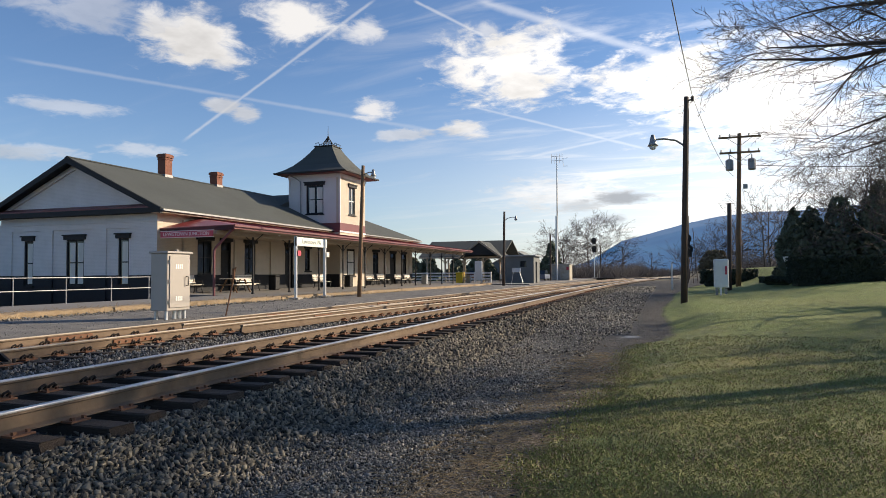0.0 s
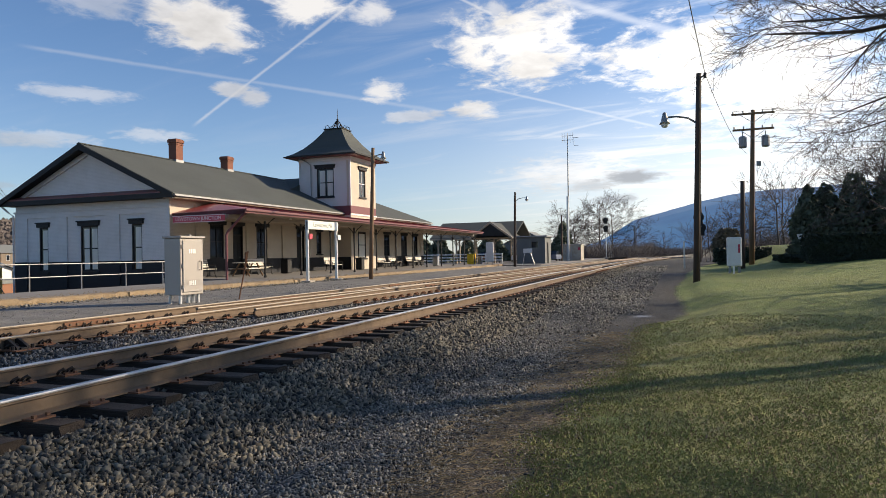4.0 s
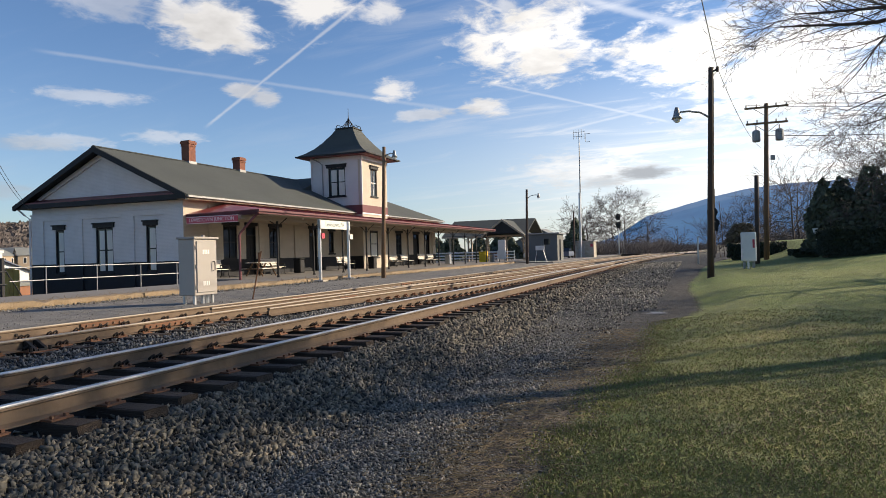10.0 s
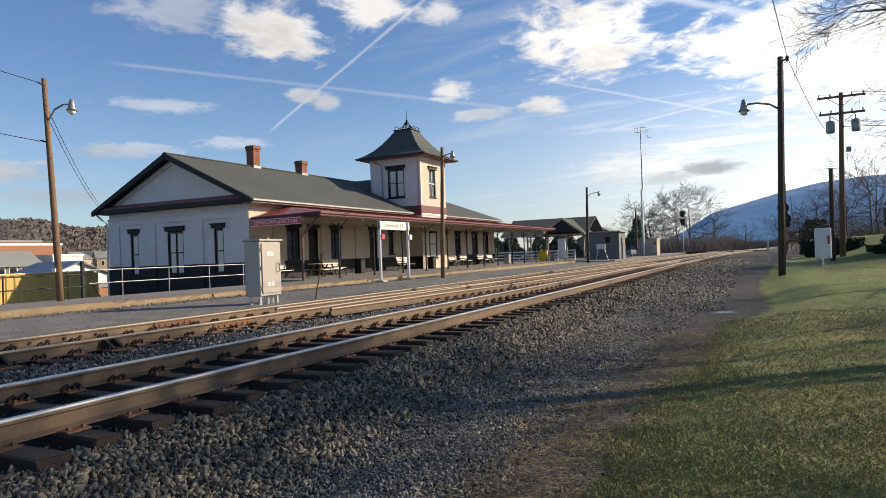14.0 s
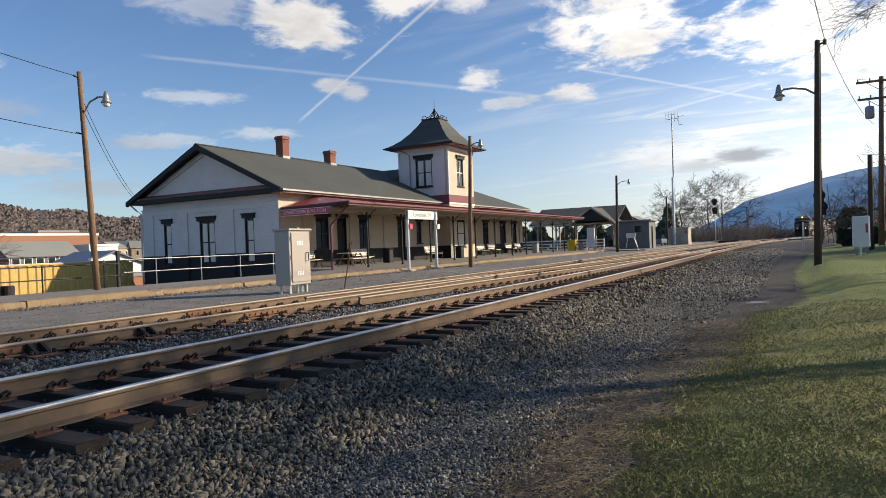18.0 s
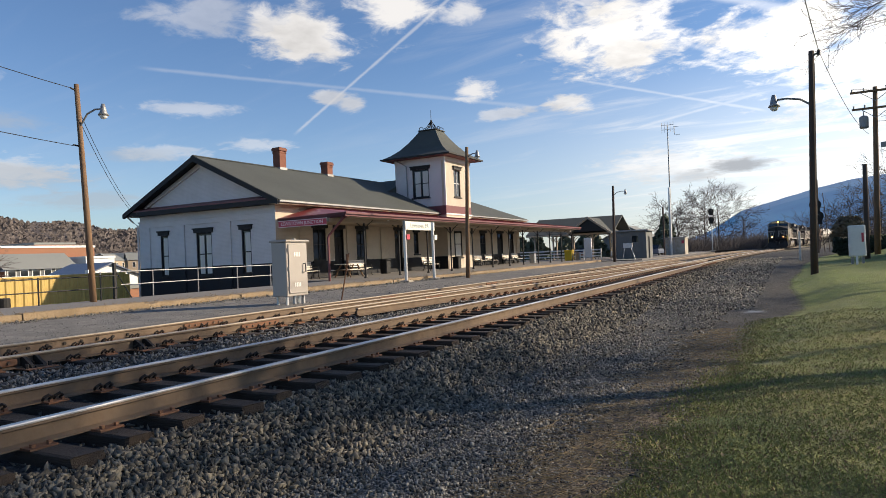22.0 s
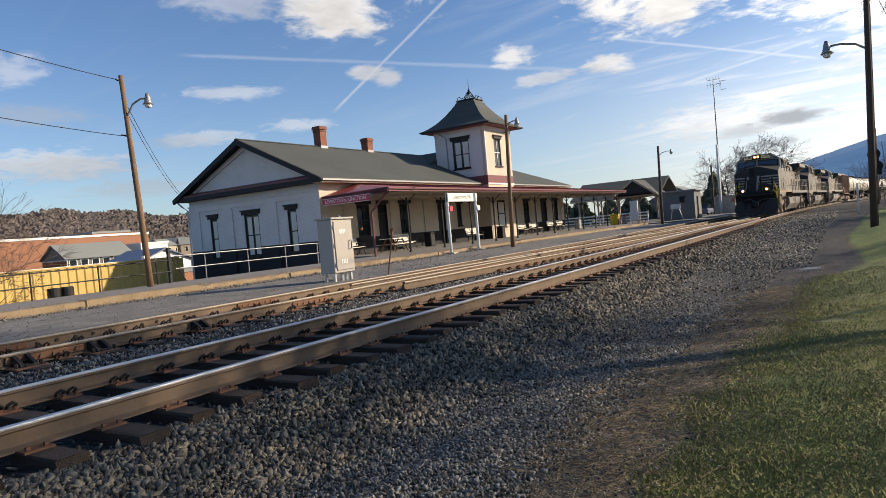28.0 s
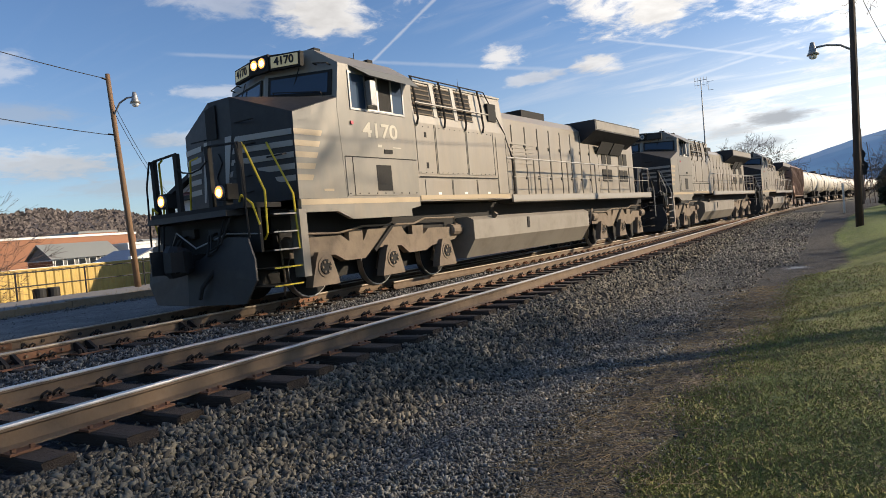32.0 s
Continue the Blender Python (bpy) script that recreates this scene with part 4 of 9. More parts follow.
def door(parent, axis, plane, a0, a1, z0, z1, out=1):
    def put(a, b, d0, d1, c0, c1):
        lo, hi = sorted((plane + out * d0, plane + out * d1))
        return (a, b, lo, hi, c0, c1) if axis == "y" else (lo, hi, a, b, c0, c1)

    d = part("door", boxes(put(a0 + 0.06, a1 - 0.06, -0.14, -0.09, z0, z1 - 0.55)), BLACK_TRIM, parent, "dark panelled wooden door")
    part("door_frame", boxes(put(a0, a0 + 0.06, -0.15, 0.02, z0, z1), put(a1 - 0.06, a1, -0.15, 0.02, z0, z1), put(a0 + 0.06, a1 - 0.06, -0.15, 0.0, z1 - 0.07, z1), put(a0 + 0.06, a1 - 0.06, -0.15, 0.0, z1 - 0.56, z1 - 0.5)), BLACK_TRIM, d)
    part("transom_pane", boxes(put(a0 + 0.07, a1 - 0.07, -0.11, -0.1, z1 - 0.5, z1 - 0.07)), GLASS, d)
    part("hood", boxes(put(a0 - 0.12, a1 + 0.12, 0.0, 0.1, z1, z1 + 0.2), put(a0 - 0.17, a1 + 0.17, 0.0, 0.16, z1 + 0.2, z1 + 0.27)), BLACK_TRIM, d)
    w = (a1 - a0 - 0.12)
    part("door_panel", boxes(*[put(a0 + 0.06 + w * u, a0 + 0.06 + w * (u + 0.32), -0.09, -0.075, z0 + lo, z0 + hi) for u in (0.12, 0.56) for lo, hi in ((0.2, 0.9), (1.1, 1.85))]), WAINSCOT, d)
    part("handle", tubes(([put(a1 - 0.16, a1 - 0.16, -0.09, -0.03, z0 + 1.0, z0 + 1.0)[0::2][:3], put(a1 - 0.16, a1 - 0.16, -0.09, -0.03, z0 + 1.06, z0 + 1.06)[0::2][:3]], 0.015, 6)), DULL_STEEL, d)


def make_station():
    st = thing("station_building", (-29.5, 44, BASE), "painted brick railway station with dark wainscot and grey shingle roof", "station building")
    # gable wall towards the line's near end
    gw = [(-33.15, -32.5, 0.55, 2.98), (-30.18, -28.96, 0.55, 2.98), (-26.7, -26.02, 0.55, 2.98)]
    bm = wall_with_holes("y", S_NEAR, 0.35, S_BACK, S_FRONT, WAIN, 4.3, [(a, b, WAIN, d) for a, b, c, d in gw])
    part("gable_wall", bm, WALL_SHADE_WHITE, st, "white painted brick wall with tall narrow windows")
    part("gable_wall_base", wall_with_holes("y", S_NEAR - 0.012, 0.36, S_BACK - 0.012, S_FRONT + 0.012, -2.0, WAIN, [(a, b, c, WAIN) for a, b, c, d in gw]), WAINSCOT, st, "black painted base of the wall")
    for i, (a, b, c, d) in enumerate(gw):
        window(st, "y", S_NEAR, a, b, c, d, 2 if i == 1 else 1, True, True, -1)
        # black sheet behind each gable window, in place of the unlit room
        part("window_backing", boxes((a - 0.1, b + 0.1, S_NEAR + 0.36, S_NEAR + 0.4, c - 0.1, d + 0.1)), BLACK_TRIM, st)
    # raised panels between pilasters
    bands = [(S_BACK, -34.0), (-31.9, -31.08), (-28.3, -27.45), (-25.4, S_FRONT)]
    for a, b in bands:
        part("pilaster", boxes((a, b, S_NEAR - 0.07, S_NEAR, WAIN + 0.01, 3.5)), WALL_SHADE_WHITE, st)
        part("pilaster_base", boxes((a - 0.01, b + 0.01, S_NEAR - 0.085, S_NEAR - 0.013, -1.9, WAIN + 0.01)), WAINSCOT, st)
    part("frieze", boxes((S_BACK, S_FRONT, S_NEAR - 0.07, S_NEAR, 3.5, 3.8)), WALL_SHADE_WHITE, st)
    part("frieze_moulding", boxes((S_BACK - 0.03, S_FRONT + 0.03, S_NEAR - 0.13, S_NEAR, 3.8, 3.88)), WALL_SHADE_WHITE, st)
    part("gable_panel", prisms("y", S_NEAR - 0.02, S_NEAR + 0.25, [(S_BACK - 0.2, 4.5), (S_FRONT + 0.2, 4.5), (RIDGE_X, RIDGE - 0.25)]), WALL_SHADE_WHITE, st, "plain white triangular pediment")
    part("gable_cornice", boxes((S_BACK - 0.55, S_FRONT + 0.5, S_NEAR - 0.55, S_NEAR, 4.2, 4.44)), BLACK_TRIM, st, "deep black horizontal cornice")
    part("cornice_flashing", prisms("x", S_BACK + 0.15, S_FRONT - 0.15, [(S_NEAR - 0.54, 4.445), (S_NEAR - 0.02, 4.445), (S_NEAR - 0.02, 4.7), (S_NEAR - 0.54, 4.52)]), MAROON, st, "maroon metal flashing on the cornice")
    # roof
    part("roof_front", quad_sheet([(-23.5, 26.6, EAVE), (-23.5, 63.2, EAVE), (RIDGE_X, 55.0, RIDGE), (RIDGE_X, 26.6, RIDGE)], 0.1), SHINGLE, st, "weathered grey shingle roof slope")
    part("roof_back", quad_sheet([(-35.6, 63.2, EAVE), (-35.6, 26.6, EAVE), (RIDGE_X, 26.6, RIDGE), (RIDGE_X, 55.0, RIDGE)], 0.1), SHINGLE, st)
    part("roof_hip", quad_sheet([(-23.5, 63.2, EAVE), (-35.6, 63.2, EAVE), (RIDGE_X, 55.0, RIDGE)], 0.1), SHINGLE, st)
    part("ridge_cap", prisms("y", 26.58, 55.0, [(RIDGE_X - 0.18, RIDGE - 0.05), (RIDGE_X, RIDGE + 0.04), (RIDGE_X + 0.18, RIDGE - 0.05)]), SHINGLE, st)
    for s, x1 in ((1, -23.5), (-1, -35.6)):
        part("rake_board", prisms("y", 26.55, 26.72, [(RIDGE_X, RIDGE - 0.03), (x1, EAVE - 0.03), (x1, EAVE - 0.3), (RIDGE_X, RIDGE - 0.34)]), BLACK_TRIM, st, "black raking eave board")
        part("rake_soffit", prisms("y", 26.72, S_NEAR, [(RIDGE_X, RIDGE - 0.14), (x1, EAVE - 0.14), (x1, EAVE - 0.2), (RIDGE_X, RIDGE - 0.2)]), BLACK_TRIM, st)
        part("rake_moulding", prisms("y", S_NEAR - 0.14, S_NEAR - 0.02, [(RIDGE_X, RIDGE - 0.5), (RIDGE_X + s * 5.0, EAVE + 0.12), (RIDGE_X + s * 5.0, EAVE - 0.02 + 0.05), (RIDGE_X, RIDGE - 0.62)]), WALL_SHADE_WHITE, st)
    part("eave_gutter", boxes((-23.52, -23.36, 26.62, 63.2, EAVE - 0.16, EAVE - 0.07)), DULL_STEEL, st, "pale metal gutter along the eave")
    part("eave_soffit", boxes((S_FRONT, -23.5, 26.7, 63.1, EAVE - 0.25, EAVE - 0.18)), CREAM_TRIM, st)
    part("back_gutter", boxes((-35.72, -35.58, 26.62, 63.2, EAVE - 0.2, EAVE - 0.06)), BLACK_TRIM, st)
    part("downpipe", tubes(([(-35.5, 26.8, EAVE - 0.2), (-35.3, 27.0, EAVE - 0.5), (-34.98, 27.1, EAVE - 0.75), (-34.98, 27.1, -1.8)], 0.05)), WALL_SHADE_WHITE, st)
    # front wall to the platform, with doors and windows
    fw = [(30.2, 31.4, WAIN, 3.0), (34.47, 35.6, WAIN, 3.0), (41.6, 42.3, 1.3, 2.9), (53.1, 54.3, WAIN, 3.0)]
    dw = [(39.0, 39.95, 0.16, 3.0), (56.9, 58.2, 0.16, 3.0), (59.8, 60.9, 0.16, 3.0), (32.2, 33.1, 0.16, 3.0)]
    part("front_wall", wall_with_holes("x", S_FRONT, 0.35, S_NEAR + 0.352, S_FAR, WAIN, 4.3, fw + [(a, b, WAIN, d) for a, b, c, d in dw]), WALL_SUN_CREAM, st, "cream painted brick wall under the canopy")
    part("front_wall_base", wall_with_holes("x", S_FRONT + 0.012, 0.36, S_NEAR + 0.36, S_FAR, -0.2, WAIN, dw), WAINSCOT, st, "black painted base of the wall")
    for a, b, c, d in fw:
        window(st, "x", S_FRONT, a, b, c + 0.02, d, 1 if b - a < 1 else 2, True, False, 1)
        # the dark inside is again a black sheet, here and behind the doors
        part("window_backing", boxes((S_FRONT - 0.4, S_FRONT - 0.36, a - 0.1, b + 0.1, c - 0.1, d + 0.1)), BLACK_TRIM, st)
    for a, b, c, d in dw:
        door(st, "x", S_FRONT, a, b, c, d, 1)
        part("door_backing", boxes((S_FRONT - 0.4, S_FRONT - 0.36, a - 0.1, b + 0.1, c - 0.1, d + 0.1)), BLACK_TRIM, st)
    for y in (29.2, 33.6, 37.4, 40.7, 50.6, 55.6, 61.8):
        part("pilaster", boxes((S_FRONT, S_FRONT + 0.08, y - 0.22, y + 0.22, WAIN + 0.005, 4.0)), WALL_SUN_CREAM, st)
        part("pilaster_base", boxes((S_FRONT + 0.013, S_FRONT + 0.1, y - 0.23, y + 0.23, 0.1, WAIN)), WAINSCOT, st)
    part("far_wall", boxes((S_BACK + 0.35, S_FRONT - 0.36, S_FAR - 0.35, S_FAR, -0.5, 4.3)), WALL_SUN_CREAM, st)
    part("back_wall", boxes((S_BACK, S_BACK + 0.35, S_NEAR + 0.36, S_FAR, -2.0, 4.3)), WALL_SHADE_WHITE, st)
    part("corner_face", boxes((S_FRONT, S_FRONT + 0.02, S_NEAR - 0.07, S_NEAR + 0.36, WAIN + 0.01, 4.28)), WALL_SUN_CREAM, st)
    # tower and bay
    tx0, tx1, ty0, ty1, top = -27.2, -22.9, 44.4, 48.75, 8.55
    tw, tf = (-25.72, -24.28, 5.62, 7.78), (45.85, 46.95, 5.62, 7.72)
    # the tower's two faces differ only by painted shade and sun
    part("tower_wall", wall_with_holes("y", ty0, 0.3, tx0, tx1 - 0.3, 4.9, top, [tw]), WALL_SHADE_WHITE, st, "tower wall in the pinkish white shade tone")
    part("tower_front", wall_with_holes("x", tx1, 0.3, ty0, ty1, 4.9, top, [tf]), WALL_SUN_CREAM, st, "tower wall in the cream sun tone")
    part("tower_back", boxes((tx0, tx1 - 0.3, ty1 - 0.3, ty1, 4.3, top), (tx0, tx0 + 0.3, ty0 + 0.3, ty1 - 0.3, 4.3, top)), WALL_SHADE_WHITE, st)
    part("tower_band", boxes((tx0 - 0.012, tx1 + 0.012, ty0 - 0.012, ty0 + 0.3, 4.2, 4.9), (tx1 - 0.3, tx1 + 0.012, ty0 + 0.3, ty1 + 0.012, 4.2, 4.9)), MAROON, st, "dull maroon band at the tower's foot")
    part("tower_flashing", boxes((tx1 + 0.0, tx1 + 0.06, ty0 - 0.06, ty1 + 0.06, 4.2, 4.32)), WHITE_PAINT, st)
    window(st, "y", ty0, *tw, 2, True, True, -1)
    window(st, "x", tx1, *tf, 2, True, False, 1, WHITE_PAINT)
    # black sheets make the tower's inside dark
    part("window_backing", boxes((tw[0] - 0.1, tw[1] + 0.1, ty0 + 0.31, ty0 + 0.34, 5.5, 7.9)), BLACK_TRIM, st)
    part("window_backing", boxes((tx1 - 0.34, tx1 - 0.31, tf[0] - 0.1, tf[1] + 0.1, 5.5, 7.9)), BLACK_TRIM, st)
    for x in (tx1 - 0.035, tx0 + 0.035):
        part("corner_strip", boxes((x - 0.065, x + 0.065, ty0 - 0.03, ty0 + 0.1, 4.9, top)), WALL_SHADE_WHITE, st)
    part("tower_frieze", boxes((tx0 - 0.05, tx1 + 0.05, ty0 - 0.05, ty1 + 0.05, 8.3, 8.6)), WALL_SHADE_WHITE, st)
    cx, cy = (tx0 + tx1) / 2, (ty0 + ty1) / 2
    rings = [(2.98, 8.72), (2.5, 8.98), (1.95, 9.4), (1.45, 9.95), (1.0, 10.55), (0.72, 11.0)]
    bm = bmesh.new()
    rows = [[bm.verts.new((cx + sx * r, cy + sy * r, z)) for sx, sy in ((-1, -1), (1, -1), (1, 1), (-1, 1))] for r, z in rings]
    for a, b in zip(rows, rows[1:]):
        for i in range(4):
            bm.faces.new((a[i], a[(i + 1) % 4], b[(i + 1) % 4], b[i]))
    bm.faces.new(rows[-1])
    bm.faces.new(rows[0][::-1])
    roof = part("tower_roof", bm, SHINGLE, st, "flared dark shingle tower roof")
    part("tower_gutter", boxes(*[(cx - 3.02, cx + 3.02, cy + s * 2.98 - 0.05, cy + s * 2.98 + 0.05, 8.64, 8.74) for s in (-1, 1)], *[(cx + s * 2.98 - 0.05, cx + s * 2.98 + 0.05, cy - 2.9, cy + 2.9, 8.64, 8.74) for s in (-1, 1)]), BLACK_TRIM, roof, "dark gutter round the tower roof")
    part("tower_soffit", boxes((cx - 2.9, cx + 2.9, cy - 2.9, cy + 2.9, 8.6, 8.64)), MAROON, roof)
    part("cap", boxes((cx - 0.8, cx + 0.8, cy - 0.8, cy + 0.8, 11.0, 11.07)), BLACK_TRIM, roof)
    iron = [([(cx, cy, 11.05), (cx, cy, 12.75)], [0.05, 0.012], 6)]
    for k in range(8):
        a = k * math.pi / 4
        c, s = math.cos(a), math.sin(a)
        r = 0.95 if k % 2 else 0.72
        iron.append(([(cx + c * r, cy + s * r, 11.08), (cx + c * r * 1.05, cy + s * r * 1.05, 11.28), (cx + c * r * 0.8, cy + s * r * 0.8, 11.36), (cx + c * r * 0.72, cy + s * r * 0.72, 11.2), (cx + c * r * 0.45, cy + s * r * 0.45, 11.3), (cx + c * 0.1, cy + s * 0.1, 11.75), (cx, cy, 11.8)], 0.028, 5))
    finial = part("finial", tubes(iron[0]), BLACK_TRIM, roof, "wrought iron finial", smooth=True)
    for row in iron[1:]:
        part("scroll", tubes(row), BLACK_TRIM, roof, "wrought iron cresting scroll", smooth=True)
    bm = bmesh.new()
    ball(bm, (cx, cy, 11.85), 0.09)
    part("finial_ball", bm, BLACK_TRIM, finial, smooth=True)
    part("tower_downpipe", tubes(([(-26.9, 43.9, 8.58), (-26.5, 44.2, 8.35), (-26.2, 44.33, 8.1), (-26.15, 44.33, 5.6)], 0.05)), DULL_STEEL, st)
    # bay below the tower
    part("bay_front", wall_with_holes("x", tx1, 0.3, ty0, ty1, 0.1, 4.25, [(45.5, 46.9, 0.95, 3.0)]), WALL_SUN_CREAM, st, "bay wall in the cream sun tone")
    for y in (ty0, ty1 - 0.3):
        part("bay_side", boxes((S_FRONT, tx1 - 0.3, y, y + 0.3, 0.1, 4.25)), WALL_SUN_CREAM, st)
    part("bay_side_base", boxes((S_FRONT + 0.1, tx1 - 0.02, ty0 - 0.015, ty0 - 0.002, 0.1, WAIN)), WAINSCOT, st)
    window(st, "x", tx1, 45.5, 46.9, 0.95, 3.0, 1, False, True, 1)
    part("window_backing", boxes((tx1 - 0.36, tx1 - 0.32, 45.4, 47.0, 0.8, 3.1)), BLACK_TRIM, st)
    # cross roof between ridge and tower
    part("cross_roof", prisms("x", RIDGE_X - 2.5, tx0, [(42.3, 5.9), (46.55, 7.45), (50.8, 5.9)]), SHINGLE, st)
    for y, w, h, back in ((33.8, 0.3, 8.62, 0.0), (38.8, 0.3, 8.2, 0.0)):
        c = part("chimney", boxes((RIDGE_X - 0.32 - back, RIDGE_X + 0.26 - back, y - w, y + w, 6.6, h - 0.22)), BRICK, st, "weathered red brick chimney")
        part("chimney_cap", boxes((RIDGE_X - 0.38 - back, RIDGE_X + 0.32 - back, y - w - 0.06, y + w + 0.06, h - 0.22, h - 0.06)), BRICK, c)
        part("chimney_lip", boxes((RIDGE_X - 0.34, RIDGE_X + 0.28, y - w - 0.02, y + w + 0.02, h - 0.06, h)), BRICK, c)
        part("corbel", boxes((RIDGE_X - 0.35, RIDGE_X + 0.29, y - w - 0.03, y + w + 0.03, h - 0.36, h - 0.28)), BRICK, c)
        part("lead_flashing", boxes((RIDGE_X - 0.36, RIDGE_X + 0.3, y - w - 0.04, y + w + 0.04, 6.9, 7.32)), DULL_STEEL, c)


def make_canopy():
    c = thing("platform_canopy", (-20.2, 45, 0.1), "red metal platform canopy on slim dark posts", "canopy")
    y0, y1, x1, z1, z0 = 26.3, 66.5, -19.1, 3.42, 4.16
    main = part("canopy_roof", quad_sheet([(x1, y0, z1), (x1, y1, z1), (S_FRONT + 0.02, y1, z0), (S_FRONT + 0.02, y0 + 3.9, z0)], 0.06), RED_METAL, c, "faded red standing-seam metal roof")
    part("canopy_hip", quad_sheet([(S_FRONT + 0.02, 27.3, z1 + 0.02), (x1, y0, z1), (S_FRONT + 0.02, y0 + 3.9, z0)], 0.06), RED_METAL, c)
    part("end_fascia", quad_sheet([(S_FRONT + 0.05, 27.28, z1 - 0.02), (x1, y0 - 0.03, z1 - 0.03), (x1, y0 - 0.03, z1 - 0.2), (S_FRONT + 0.05, 27.28, z1 - 0.2)], 0.04), MAROON, c, "dark red fascia board")
    y = y0 + 0.6
    while y < y1:
        part("seam", prisms("y", y - 0.015, y + 0.015, [(x1, z1), (x1, z1 + 0.04), (S_FRONT + 0.05, z0 + 0.04), (S_FRONT + 0.05, z0)]), RED_METAL, main) if y > y0 + 3.9 else None
        y += 0.75
    part("fascia", boxes((x1 - 0.02, x1 + 0.04, y0, y1, z1 - 0.2, z1 - 0.03)), MAROON, c, "dark red fascia board")
    part("gutter", boxes((x1 + 0.04, x1 + 0.14, y0 - 0.04, y1, z1 - 0.1, z1 + 0.0)), MAROON, c, "dark red half-round gutter")
    part("ceiling", boxes((S_FRONT + 0.02, x1 - 0.02, y0 + 1.0, y1, z1 - 0.22, z1 - 0.17)), CREAM_TRIM, c, "boarded canopy ceiling")
    part("beam", boxes((-20.3, -20.1, y0 + 0.1, y1, z1 - 0.42, z1 - 0.22)), CREAM_TRIM, c)
    for y in (29.5, 33.0, 36.4, 39.6, 43.0, 46.5, 49.9, 53.0, 56.7, 60.0, 63.5, 67.0):
        p = part("post", tubes(([(-20.2, y, 0.05), (-20.2, y, z1 - 0.4)], 0.055)), BLACK_TRIM, c, "slim dark iron post")
        part("post_base", tubes(([(-20.2, y, 0.05), (-20.2, y, 0.2)], [0.11, 0.06], 8)), BLACK_TRIM, p)
        part("bracket", tubes(([(-20.2, y, 2.55), (-19.95, y, 2.9), (-19.6, y, z1 - 0.28)], 0.025, 6), ([(-20.2, y, 2.55), (-20.45, y, 2.9), (-20.8, y, z1 - 0.28)], 0.025, 6)), BLACK_TRIM, p)
    part("downpipe", tubes(([(-19.05, 26.4, 3.25), (-19.3, 26.4, 3.1), (-20.05, 26.3, 2.35), (-20.1, 26.25, 2.2), (-20.1, 26.25, 0.06)], 0.06)), MAROON, c, "dark rainwater pipe")
    for y in (31.0, 36.0, 41.0, 46.0, 51.0, 56.0, 61.0):
        bm = bmesh.new()
        ball(bm, (-19.6, y, z1 - 0.27), 0.07, 0.6)
        part("ceiling_lamp", bm, WHITE_PAINT, c, "small white bulkhead lamp", smooth=True)
    part("tube_light", boxes((-20.9, -20.78, 27.2, 31.2, z1 - 0.34, z1 - 0.24)), WHITE_PAINT, c, "long white strip light")
    s = thing("station_name_board", (-21.5, 26.1, 3.0), "red board with pale letters hung under the canopy", "sign")
    part("board", soft_box(-23.05, -20.05, 26.06, 26.12, 2.88, 3.16, 0.01), RED_SIGN, s)
    part("rim", boxes((-23.08, -20.02, 26.07, 26.11, 3.16, 3.19), (-23.08, -20.02, 26.07, 26.11, 2.85, 2.88)), PINK_LETTER, s)
    words("lettering", "LEWISTOWN JUNCTION", 0.25, PINK_LETTER, s, (-21.55, 26.055, 3.02), (90, 0, 0), "pale capital letters", 0.004, 0.95)
    part("hanger", tubes(([(-22.8, 26.09, 3.15), (-22.8, 27.08, 3.3)], 0.015, 5), ([(-20.3, 26.09, 3.15), (-20.3, 26.62, 3.3)], 0.015, 5)), BLACK_TRIM, s)


make_platform()
make_station()
make_canopy()


# ---- poles, cabinets, signs ----
def lamp_arm(parent, x, y, z, dx, dy, reach, rise, k=1.0):
    n = math.hypot(dx, dy)
    dx, dy = dx / n, dy / n
    pts = [(x, y, z), (x + dx * reach * 0.3, y + dy * reach * 0.3, z + rise * 0.75), (x + dx * reach * 0.65, y + dy * reach * 0.65, z + rise), (x + dx * reach, y + dy * reach, z + rise * 0.95)]
    arm = part("arm", tubes((pts, 0.03 * k, 6)), DULL_STEEL, parent, "curved steel lamp arm")
    hx, hy, hz = pts[-1]
    part("lamp_head", tubes(([(hx, hy, hz + 0.16 * k), (hx, hy, hz + 0.02 * k), (hx, hy, hz - 0.1 * k), (hx, hy, hz - 0.2 * k)], [0.05 * k, 0.09 * k, 0.11 * k, 0.17 * k], 10)), DULL_STEEL, arm, "dented metal lamp hood", smooth=True)
    bm = bmesh.new()
    ball(bm, (hx, hy, hz - 0.22 * k), 0.12 * k, 0.9)
    part("lamp_glass", bm, WHITE_PAINT, arm, "frosted glass refractor", smooth=True)


